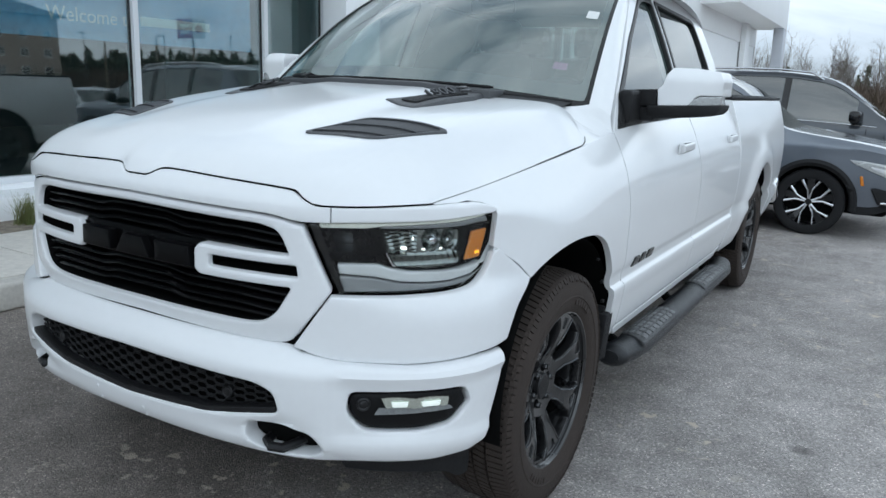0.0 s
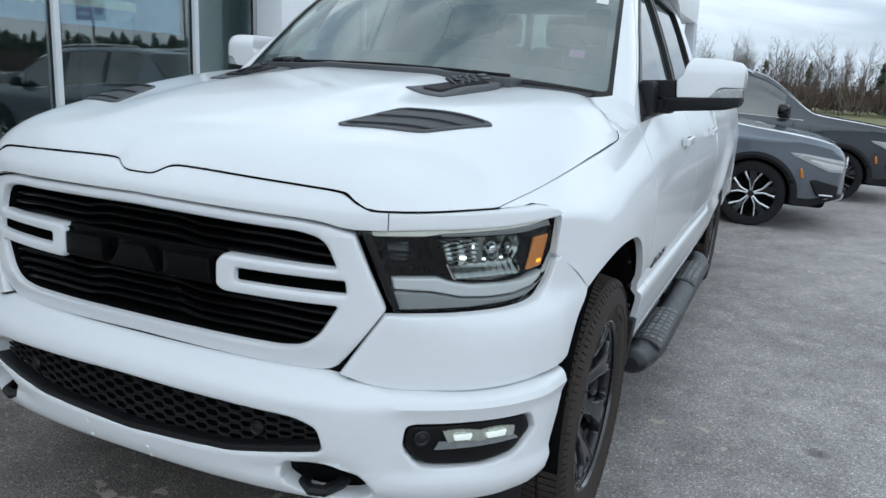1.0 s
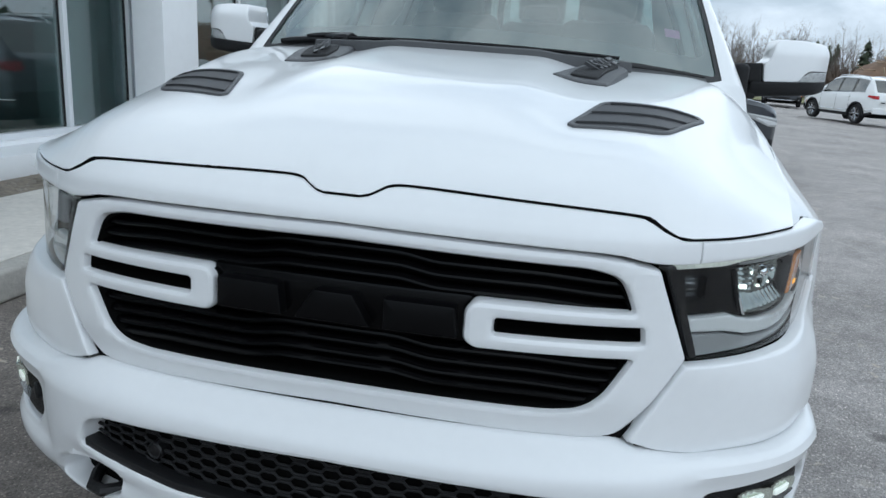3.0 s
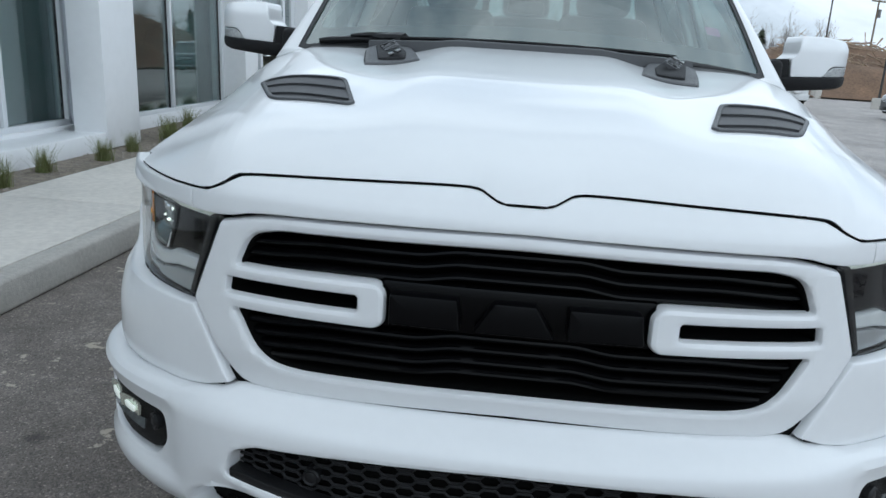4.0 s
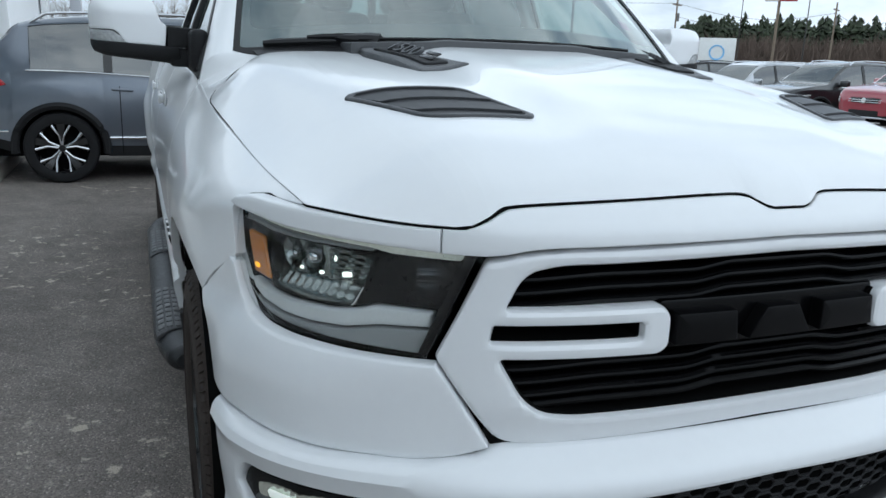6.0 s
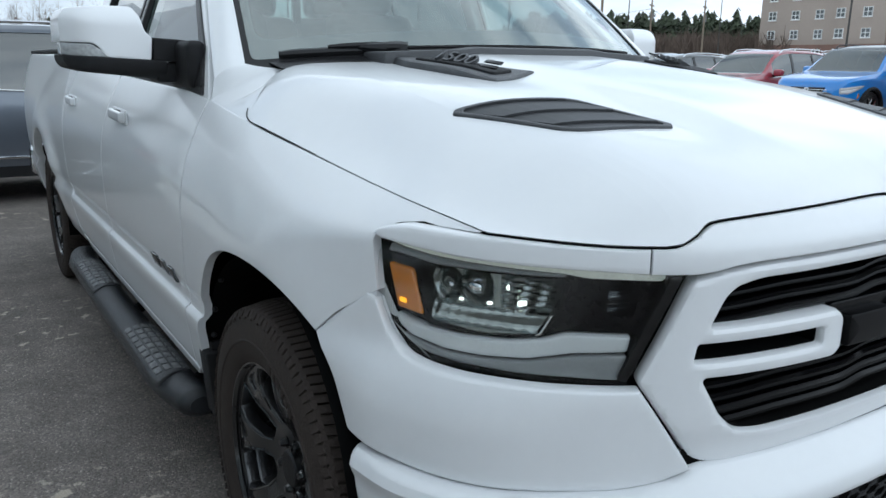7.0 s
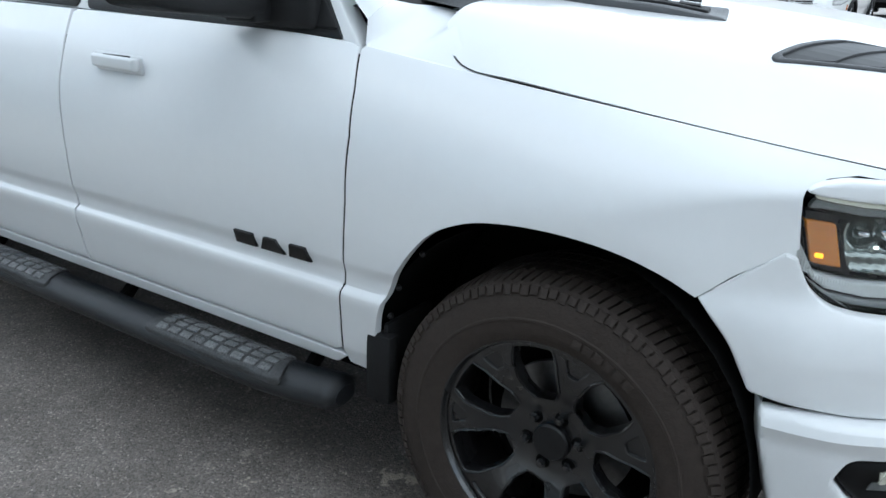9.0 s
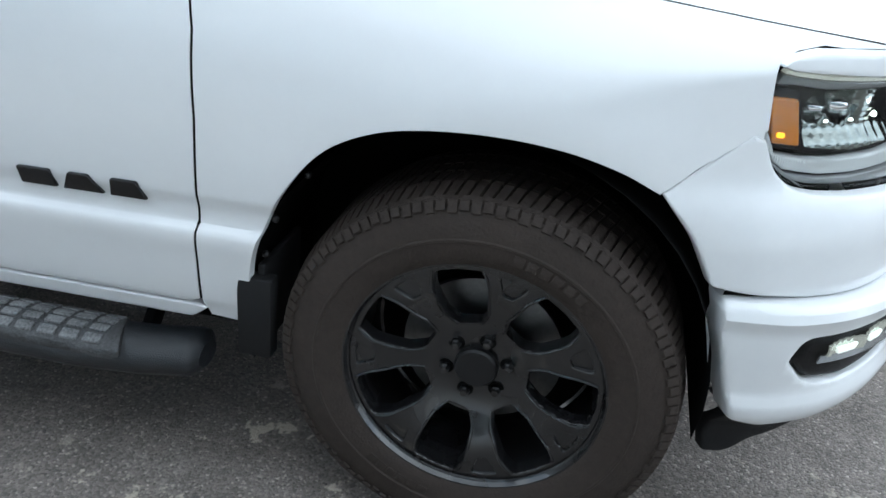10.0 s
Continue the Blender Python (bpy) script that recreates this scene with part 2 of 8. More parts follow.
def part(name, bm, mat, parent, label="", smooth=35.0):
    ob = mesh_ob(name, bm, mat, parent, label, smooth)
    if mat in (PAINT, PAINT_SATIN):
        # panels shade by their broad faces, not by their narrow rolled edges
        even = ob.modifiers.new("even_panel", "WEIGHTED_NORMAL")
        even.keep_sharp, even.weight = True, 60
    return ob


def thing(name, label, category, at=(0, 0, 0), turn=0.0, group="", kind=""):
    ob = new(name)
    ob.empty_display_size = 0.2
    ob.matrix_world = pose(*at, 0, 0, turn)
    return tagged(ob, label, category, group, kind)


def box(bm, lo, hi, bevel=0.0, seg=2):
    """A block between two corners, with rounded edges, added to bm."""
    made = bmesh.ops.create_cube(bm, size=1.0)["verts"]
    lo, hi = Vector(lo), Vector(hi)
    for v in made:
        v.co = Vector([lerp(lo[k], hi[k], v.co[k] + 0.5) for k in range(3)])
    if bevel:
        edges = list({e for v in made for e in v.link_edges})
        made = bmesh.ops.bevel(bm, geom=edges, offset=bevel, segments=seg, affect="EDGES", profile=0.5)["verts"]
    return made


def block(lo, hi, bevel=0.0, seg=2):
    bm = bmesh.new()
    box(bm, lo, hi, bevel, seg)
    return bm


def bent(bm, f):
    for v in bm.verts:
        v.co = Vector(f(*v.co))
    return bm


def tube(bm, points, radius, sides=8, caps=True):
    """A round bar through points; radius may be a number or a list."""
    pts = [Vector(p) for p in points]
    rings = []
    for i, p in enumerate(pts):
        d = (pts[min(i + 1, len(pts) - 1)] - pts[max(i - 1, 0)]).normalized()
        a = d.cross(Vector((0, 0, 1)) if abs(d.z) < 0.9 else Vector((1, 0, 0))).normalized()
        b = d.cross(a)
        r = radius[i] if isinstance(radius, (list, tuple)) else radius
        rings.append([bm.verts.new(p + r * (a * math.cos(2 * math.pi * k / sides) + b * math.sin(2 * math.pi * k / sides))) for k in range(sides)])
    for u, v in zip(rings, rings[1:]):
        for k in range(sides):
            bm.faces.new((u[k], v[k], v[(k + 1) % sides], u[(k + 1) % sides]))
    if caps:
        bm.faces.new(rings[0])
        bm.faces.new(rings[-1][::-1])
    return bm


def grid(bm, f, us, vs, flip=False):
    rows = [[bm.verts.new(f(u, v)) for u in us] for v in vs]
    for r0, r1 in zip(rows, rows[1:]):
        for k in range(len(us) - 1):
            q = (r0[k], r0[k + 1], r1[k + 1], r1[k])
            bm.faces.new(q[::-1] if flip else q)
    return rows


def steps(a, b, n):
    return [lerp(a, b, i / n) for i in range(n + 1)]


def spin(bm, profile, sides=48, axis="x", centre=(0, 0, 0)):
    """A turned body: profile of (along, radius) about the axis."""
    c = Vector(centre)
    rings = []
    for along, r in profile:
        ring = []
        for k in range(sides):
            a = 2 * math.pi * k / sides
            p = (along, r * math.cos(a), r * math.sin(a)) if axis == "x" else (r * math.cos(a), r * math.sin(a), along)
            ring.append(bm.verts.new(c + Vector(p)))
        rings.append(ring)
    for u, v in zip(rings, rings[1:]):
        for k in range(sides):
            bm.faces.new((u[k], u[(k + 1) % sides], v[(k + 1) % sides], v[k]))
    return rings


def rounded(points, r=0.02, n=4):
    """A closed outline with its corners rounded; a point may carry its own radius."""
    out = []
    m = len(points)
    for i in range(m):
        p0, p1, p2 = (Vector(points[(i + k) % m][:2]) for k in (-1, 0, 1))
        rr = points[i][2] if len(points[i]) > 2 else r
        a, b = p0 - p1, p2 - p1
        la, lb = a.length, b.length
        k = min(rr, 0.45 * la, 0.45 * lb)
        if k < 1e-5:
            out.append(tuple(p1))
            continue
        q0, q1 = p1 + a * (k / la), p1 + b * (k / lb)
        for j in range(n + 1):
            t = j / n
            out.append(tuple(q0 * (1 - t) ** 2 + p1 * 2 * t * (1 - t) + q1 * t * t))
    return out


def sheet(surf, outer, holes=(), step=(0.03, 0.03), edge=0.006, depth=0.02, off=0.0, relief=None):
    """A curved panel: the flat outline with its holes, laid on surf(u, v, off), with rolled edges and a turned-in rim.
    relief(u, v) adds to the offset."""
    bm = bmesh.new()
    loops = [outer, *holes]
    for loop in loops:
        vs = [bm.verts.new((*p[:2], 0)) for p in loop]
        for i in range(len(vs)):
            bm.edges.new((vs[i], vs[(i + 1) % len(vs)]))
    bmesh.ops.triangle_fill(bm, use_beauty=True, use_dissolve=False, edges=bm.edges[:], normal=(0, 0, 1))
    bm.normal_update()
    flip = [f for f in bm.faces if f.normal.z < 0]
    if flip:
        bmesh.ops.reverse_faces(bm, faces=flip)
    rings = set()
    for t in ((edge * 0.35, edge * 0.65) if edge else ()):
        inner = [f for f in bm.faces if f not in rings]
        made = bmesh.ops.inset_region(bm, faces=inner, thickness=t, use_boundary=True, use_even_offset=True)["faces"]
        rings |= set(made)
    for f in rings:
        for e in f.edges:
            e.seam = True
    xs, ys = [v.co.x for v in bm.verts], [v.co.y for v in bm.verts]
    for k, (lo, hi) in enumerate(((min(xs), max(xs)), (min(ys), max(ys)))):
        n = max(1, round((hi - lo) / step[k]))
        for i in range(1, n):
            co, no = [0, 0, 0], [0, 0, 0]
            co[k], no[k] = lerp(lo, hi, i / n) + 1e-5, 1
            cut = bmesh.ops.bisect_plane(bm, geom=bm.verts[:] + bm.edges[:] + bm.faces[:], dist=1e-6, plane_co=co, plane_no=no)["geom_cut"]
            for g in cut:
                if isinstance(g, bmesh.types.BMEdge):
                    g.seam = True
    bmesh.ops.dissolve_limit(bm, angle_limit=0.02, use_dissolve_boundaries=False, verts=bm.verts[:], edges=bm.edges[:], delimit={"SEAM"})
    flat = np.array([v.co[:2] for v in bm.verts])
    near = np.full(len(flat), 1e9)
    for loop in loops:
        p = np.array([q[:2] for q in loop])
        for a, b in zip(p, np.roll(p, -1, 0)):
            d = b - a
            t = np.clip(((flat - a) @ d) / max(d @ d, 1e-12), 0, 1)
            near = np.minimum(near, np.linalg.norm(flat - a - t[:, None] * d, axis=1))
    rim = [e for e in bm.edges if e.is_boundary]
    uv = {}
    for v, d in zip(bm.verts, near):
        u, w = v.co.x, v.co.y
        o = off + (relief(u, w) if relief else 0.0)
        if edge and d < edge:
            k = 1 - d / edge
            o -= edge * (1 - math.sqrt(max(0.0, 1 - k * k)))
        uv[v] = (u, w, o)
    for v, (u, w, o) in uv.items():
        v.co = Vector(surf(u, w, o))
    if depth:
        low = {}
        for e in rim:
            for v in e.verts:
                if v not in low:
                    u, w, o = uv[v]
                    low[v] = bm.verts.new(Vector(surf(u, w, o - depth)))
        for e in rim:
            f = e.link_faces[0]
            a, b = e.verts
            for lp in f.loops:
                if lp.edge == e:
                    a, b = lp.vert, lp.link_loop_next.vert
            bm.faces.new((b, a, low[a], low[b]))
    for e in bm.edges:
        e.seam = False
    return bm


def mirrored(outline):
    return [(-p[0], *p[1:]) for p in outline][::-1]

# ---- pickup truck: its surfaces ----
# Plan line of the body at lamp height, from the middle of the nose round the corner and along the side.
PLAN = [(0.0, -0.885), (0.25, -0.878), (0.42, -0.857), (0.55, -0.822), (0.64, -0.772), (0.75, -0.682), (0.83, -0.582), (0.885, -0.475), (0.925, -0.38),
        (0.962, -0.27), (0.986, -0.12), (0.997, 0.08), (1.0, 0.40), (1.0005, 1.0), (1.002, 2.0), (1.004, 3.0), (1.005, 3.8), (0.995, 4.5), (0.985, 4.86)]


def plan_line():
    """The plan line as a dense smooth polyline with its running length."""
    pts = [Vector((-PLAN[1][0], PLAN[1][1]))] + [Vector(p) for p in PLAN] + [Vector((0.975, 5.2))]
    out = []
    for i in range(1, len(pts) - 2):
        p0, p1, p2, p3 = pts[i - 1:i + 3]
        t1 = (p1 - p0).length ** 0.5
        t2 = t1 + (p2 - p1).length ** 0.5
        t3 = t2 + (p3 - p2).length ** 0.5
        for k in range(16):
            t = t1 + (t2 - t1) * k / 16
            a1 = p0 * ((t1 - t) / t1) + p1 * (t / t1)
            a2 = p1 * ((t2 - t) / (t2 - t1)) + p2 * ((t - t1) / (t2 - t1))
            a3 = p2 * ((t3 - t) / (t3 - t2)) + p3 * ((t - t2) / (t3 - t2))
            b1 = a1 * ((t2 - t) / t2) + a2 * (t / t2)
            b2 = a2 * ((t3 - t) / (t3 - t1)) + a3 * ((t - t1) / (t3 - t1))
            out.append(b1 * ((t2 - t) / (t2 - t1)) + b2 * ((t - t1) / (t2 - t1)))
    out.append(Vector(PLAN[-1]))
    line = np.array(out)
    # iron the flank behind the lamps
    run = np.concatenate([[0], np.cumsum(np.linalg.norm(np.diff(line, axis=0), axis=1))])
    even = np.arange(0, run[-1], 0.01)
    dense = np.stack([np.interp(even, run, line[:, 0]), np.interp(even, run, line[:, 1])], 1)
    bell = np.exp(-np.linspace(-2.5, 2.5, 31) ** 2 / 2)
    bell /= bell.sum()
    padded = np.concatenate([np.repeat(dense[:1], 15, 0), dense, dense[-1] + (dense[-1] - dense[-2]) * np.arange(1, 16)[:, None]])
    ironed = np.stack([np.convolve(padded[:, i], bell, "valid") for i in (0, 1)], 1)
    k = np.clip((even - 1.0) / 0.35, 0, 1)[:, None]
    k = k * k * (3 - 2 * k)
    return dense * (1 - k) + ironed * k


LINE = plan_line()
RUN = np.concatenate([[0], np.cumsum(np.linalg.norm(np.diff(LINE, axis=0), axis=1))])


def around(s):
    """Place and outward normal on the plan line; negative s is the passenger's side."""
    a = abs(s)
    x, y = np.interp(a, RUN, LINE[:, 0]), np.interp(a, RUN, LINE[:, 1])
    e = 0.03
    dx = np.interp(a + e, RUN, LINE[:, 0]) - np.interp(a - e, RUN, LINE[:, 0]) if a > e else np.interp(a + e, RUN, LINE[:, 0]) + np.interp(e - a, RUN, LINE[:, 0])
    dy = np.interp(a + e, RUN, LINE[:, 1]) - np.interp(abs(a - e), RUN, LINE[:, 1])
    n = math.hypot(dx, dy) or 1.0
    nx, ny = dy / n, -dx / n
    return (x, y, nx, ny) if s >= 0 else (-x, y, -nx, ny)


def X(x):
    """Run of the nose at a distance x from the middle."""
    return math.copysign(float(np.interp(abs(x), LINE[:140, 0], RUN[:140])), x)


def Y(y):
    """Run of the driver's side at the place y."""
    return float(np.interp(y, LINE[:, 1], RUN))


def nose_y(x):
    return around(X(x))[1]


rise_keys = curve([(-0.05, 1.110), (0.0, 1.128), (0.05, 1.162), (0.12, 1.198), (0.28, 1.254), (0.55, 1.308), (0.85, 1.346), (1.1, 1.370), (1.4, 1.392)])

def hood_rise(q):
    """Height of the bonnet behind its front edge, ironed smooth past the leading roll."""
    w = 0.11 * sm(0.06, 0.30, q)
    return sum(rise_keys(q + w * k) for k in (-1.0, -0.6, -0.25, 0.25, 0.6, 1.0)) / 6


hood_half = curve([(-0.60, 0.812), (-0.35, 0.846), (0.0, 0.874), (0.2, 0.888), (0.30, 0.886), (0.42, 0.86), (0.6, 0.83)])


def hood_edge(y):
    """Height of the seam along the bonnet's flank, and of the belt line behind it."""
    return 1.0885 + 0.1335 * (y + 0.62) - 0.110 * soft(y - 0.69, 0.05)



def hood_z(x, y):
    a = abs(x)
    q = y - nose_y(min(a, 0.81))
    w = hood_half(y)
    dome = (0.020 + 0.008 * sm(0.5, 0.9, q)) * ss(0.20, 0.40, a) * sm(0.02, 0.40, q)
    k = sm(-0.35, 0.30, y)
    h = lerp(0.055, 0.026, k)
    reach = lerp(0.195, 0.105, k)
    side = max(0.02, hood_rise(q) - dome - hood_edge(y)) * soft(min(a, w * 1.02) - w + reach, h) / soft(reach, h)
    return hood_rise(q) - dome - side


def top_half(y):
    return 0.8925 - 0.079 * soft(0.40 - y, 0.04) ** 2 - 0.0024 * sm(0.10, -0.25, y)



# Top edge of the side panels: height, and distance from the middle.
def side_top(y):
    z, x = hood_edge(y) - 0.0015, top_half(y)
    k = sm(2.7465, 2.7515, y)
    return lerp(z, 1.375, k), lerp(x, 0.902, k)


side_swell = curve([(0.38, -0.075), (0.44, -0.05), (0.475, -0.040), (0.50, -0.030), (0.60, -0.012), (0.655, -0.004), (0.670, -0.006), (0.679, -0.019), (0.685, -0.0215),
                    (0.71, -0.020), (0.75, -0.008), (0.85, -0.002), (0.95, 0.0), (1.05, -0.001), (1.15, -0.006), (1.3, -0.02)])
nose_lip = curve([(1.02, 0.004), (1.05, 0.008), (1.075, 0.006), (1.095, -0.006), (1.12, -0.026), (1.14, -0.05)])


def side(s, z, off=0.0):
    """Wings, doors and bed."""
    x, y, nx, ny = around(s)
    k = ss(-0.45, 0.0, y)
    d = side_swell(z) * k
    flare = 0.004 * math.exp(-(((math.hypot(y, (z - 0.42)) - 0.53) / 0.07) ** 2)) * sm(0.55, 0.8, z) if y < 0.75 else 0.030 * math.exp(-(((math.hypot(y - 3.672, (z - 0.42)) - 0.56) / 0.10) ** 2)) * sm(0.5, 0.8, z)
    d += flare
    if y < 0.6:
        d -= 0.008 * sm(0.50, 0.72, math.hypot(y - 0.018, z - 0.455)) * sm(0.66, 0.90, z) * sm(0.60, 0.0, y) * sm(-0.46, -0.20, y)
    px, py = x + nx * d, y + ny * d
    zt, xt = side_top(y)
    zr = lerp(1.052, 0.90, ss(-0.52, 0.28, y))
    if z > zr:
        t = min(1.0, (z - zr) / max(0.004, zt - zr)) ** lerp(1.6, 2.6, ss(-0.50, 0.30, y))
        px = math.copysign(lerp(abs(px), xt, t), px)
        if y < -0.3:
            py = lerp(py, y, t)
    return (px + nx * off, py + ny * off, z)


def side_w(s, w, off=0.0):
    """The same with its height stretched so that the top edge lies at w = 1.2 all along."""
    y = around(s)[1]
    z = w if w < 0.9 else lerp(0.9, side_top(y)[0] - 0.0005, (w - 0.9) / 0.3)
    return side(s, z, off)


def to_w(s, z):
    y = around(s)[1]
    return z if z < 0.9 else 0.9 + 0.3 * min(1.0, (z - 0.9) / (side_top(y)[0] - 0.9005))


bumper_face = curve([(0.36, -0.01), (0.40, 0.022), (0.43, 0.038), (0.50, 0.046), (0.60, 0.052), (0.635, 0.052), (0.66, 0.042), (0.68, 0.018), (0.70, -0.012), (0.72, -0.05)])


def bumper_surf(s, z, off=0.0):
    x, y, nx, ny = around(s)
    a = abs(s)
    d = bumper_face(z) + 0.034 * sm(0.60, 0.95, a) - 0.035 * sm(Y(-0.52), Y(-0.36), a) + off
    return (x + nx * d, y + ny * d, z)


def cheek_surf(s, z, off=0.0):
    x, y, nx, ny = around(s)
    d = off + 0.012 * sm(0.88, 0.82, z) * sm(0.64, 0.70, z) * sm(0.60, 0.72, abs(s)) + 0.030 * sm(0.90, 0.76, z) * sm(Y(-0.29), Y(-0.45), abs(s)) * sm(0.66, 0.95, abs(s))
    d -= 0.005 * sm(Y(-0.45), Y(-0.36), abs(s))
    return (x + nx * d, y + ny * d, z)


def nose_surf(s, z, off=0.0):
    x, y, nx, ny = around(s)
    d = off + nose_lip(z)
    return (x + nx * d, y + ny * d, z)


def frame_surf(s, z, off=0.0):
    x, y, nx, ny = around(s)
    d = off - 0.016 * sm(0.78, 0.70, z)
    return (x + nx * d, y + ny * d, z)


def lamp_surf(s, z, off=0.0):
    x, y, nx, ny = around(s)
    d = off - 0.004
    return (x + nx * d, y + ny * d, z)


def hood_surf(x, y, off=0.0):
    return (x, y, hood_z(x, y) + off)


seam_z = curve([(0.0, 1.106), (0.035, 1.106), (0.05, 1.110), (0.085, 1.127), (0.11, 1.129), (0.30, 1.124), (0.49, 1.116), (0.53, 1.112), (0.565, 1.092), (0.60, 1.079), (0.65, 1.079), (0.81, 1.088)])
cap_low = curve([(0.0, 1.060), (0.44, 1.052), (0.49, 1.049), (0.53, 1.040), (0.565, 1.036), (0.60, 1.036), (0.70, 1.040), (0.83, 1.045), (0.86, 1.050), (0.9, 1.056)])

truck = thing("pickup_truck", "glossy white crew cab pickup truck with black grille, parked on asphalt", "pickup truck")


def both(name, build, mat, parent=None, label=""):
    """A part on the driver's side and its mirror on the passenger's."""
    made = []
    for sign in (1, -1):
        made.append(part(name, build(sign), mat, parent or truck, label))
    return made


def S(outline, sign):
    return outline if sign > 0 else mirrored(outline)


# Bonnet
def bonnet():
    bm = bmesh.new()
    us = sorted(set([round(v, 4) for v in steps(-1, 1, 64)] + [sg * v / 0.81 for sg in (-1, 1) for v in (0.035, 0.05, 0.065, 0.085, 0.10, 0.505, 0.52, 0.54, 0.555, 0.57, 0.585, 0.61)]))
    vs = [0, 0.004, 0.010, 0.018, 0.028, 0.042, 0.06] + steps(0.085, 0.85, 28) + steps(0.865, 1, 12)
    half_at = curve([(0.0, 0.810), (0.25, 0.846), (0.60, 0.873), (0.78, 0.886), (0.85, 0.888), (0.895, 0.882), (0.94, 0.858), (0.975, 0.825), (1.0, 0.79)])

    def f(u, v):
        x = u * half_at(v)
        y0 = nose_y(abs(u) * 0.81)
        z0 = seam_z(abs(u) * 0.81)
        front = nose_surf(X(u * 0.81), z0 + 0.003)
        y1 = 0.305 + 0.095 * u * u
        y = lerp(front[1], y1, v)
        q = y - front[1]
        z = hood_z(x, max(y, y0))
        zf = hood_z(u * 0.81, max(front[1], y0))
        z += (z0 + 0.0025 - zf) * math.exp(-q / 0.035)
        return (x, y, z)
    rows = grid(bm, f, us, vs)
    ring = [v.co.copy() for v in rows[0] + [r[-1] for r in rows[1:]] + rows[-1][::-1][1:] + [r[0] for r in rows[::-1][1:-1]]]
    rim = bmesh.new()
    a = [rim.verts.new(p - Vector((0, 0, 0.0015))) for p in ring]
    b = [rim.verts.new(p + Vector((-0.02 * p.x, 0.012, -0.03))) for p in ring]
    for i in range(len(ring)):
        j = (i + 1) % len(ring)
        rim.faces.new((a[j], a[i], b[i], b[j]))
    # thin black strips drawn as the dark gap round the rear corners
    edges = []
    for k in (0, -1):
        lip = bmesh.new()
        pts = [r[k].co.copy() for r, v in zip(rows, vs) if 0.50 < v < 0.985]
        ins = [lip.verts.new(p + Vector((0, 0, lerp(0.0012, 0.0022, sm(-0.1, 0.2, p.y))))) for p in pts]
        out = [lip.verts.new(p + Vector((math.copysign(lerp(0.0008, 0.0026, sm(-0.15, 0.22, p.y)), p.x), 0.0022 * sm(0.26, 0.34, p.y), 0.0008))) for p in pts]
        for i in range(len(pts) - 1):
            lip.faces.new((ins[i], ins[i + 1], out[i + 1], out[i]))
        edges.append(lip)
    return bm, rim, edges


bonnet_skin, bonnet_rim, corner_gap_lines = bonnet()
for lip in corner_gap_lines:
    part("corner_seal", lip, VOID, truck)
part("bonnet", bonnet_skin, PAINT, truck, smooth=60)
part("bonnet_seal", bonnet_rim, VOID, truck)

# Strip over the grille, between the lamps
def cap_outline(x0, x1, lift=0.0):
    n = 40
    low = [(X(x), cap_low(abs(x))) for x in steps(x0, x1, n)]
    top = [(X(x), seam_z(abs(x)) - 0.0028) for x in steps(x1, x0, n * 2)]
    return low + top


part("nose_strip", sheet(nose_surf, cap_outline(-0.6243, 0.6243), step=(0.03, 0.012), edge=0.003), PAINT_SATIN, truck)


def brow(sign):
    low = [(X(x), cap_low(x)) for x in steps(0.6257, 0.88, 12)] + [(Y(-0.436), 1.058), (Y(-0.425), 1.062), (Y(-0.420), 1.064)]
    top = [(Y(-0.420), 1.068), (Y(-0.428), 1.074), (Y(-0.442), 1.080), (Y(-0.466), 1.085), (Y(-0.48), 1.087)] + [(X(x), seam_z(x) - 0.003) for x in steps(0.84, 0.6257, 14)]
    return sheet(nose_surf, S(low + top, sign), step=(0.025, 0.012), edge=0.005)


both("lamp_brow", brow, PAINT_SATIN)

# Grille surround
FRAME = [(0.0, 1.056), (0.43, 1.047), (0.49, 1.042, 0.03), (0.563, 1.026, 0.008), (0.600, 0.935), (0.632, 0.857, 0.01), (0.605, 0.812), (0.532, 0.704, 0.03), (0.47, 0.697), (0.0, 0.706)]
GAPE = [(0.0, 1.028), (0.44, 1.020), (0.50, 1.008, 0.03), (0.528, 0.946, 0.008), (0.255, 0.948, 0.012), (0.236, 0.93, 0.012), (0.236, 0.872, 0.012), (0.255, 0.858, 0.012), (0.534, 0.858, 0.008), (0.492, 0.785, 0.03), (0.455, 0.757, 0.03), (0.40, 0.750), (0.0, 0.752)]
SLOT = [(0.290, 0.917, 0.006), (0.546, 0.917, 0.004), (0.550, 0.889, 0.004), (0.290, 0.889, 0.006)]


def whole(half):
    right = [(X(p[0]), *p[1:]) for p in half]
    return right + [(-p[0], *p[1:]) for p in right[1:-1][::-1]]


part("grille_surround", sheet(frame_surf, rounded(whole(FRAME), 0.02), [rounded(whole(GAPE), 0.02), rounded([(X(p[0]), *p[1:]) for p in SLOT], 0.005), rounded(mirrored([(X(p[0]), *p[1:]) for p in SLOT]), 0.005)],
                              step=(0.025, 0.02), edge=0.011, depth=0.022, off=0.004), PAINT_SATIN, truck, "white painted grille surround")
INNER = [(p[0] * 0.996, 0.886 + (p[1] - 0.886) * 0.984, *p[2:]) for p in GAPE]
sx, sz = sum(p[0] for p in SLOT) / len(SLOT), sum(p[1] for p in SLOT) / len(SLOT)
notch = rounded([(X(sx + (p[0] - sx) * 0.985), sz + (p[1] - sz) * 0.92, *p[2:]) for p in SLOT], 0.005)
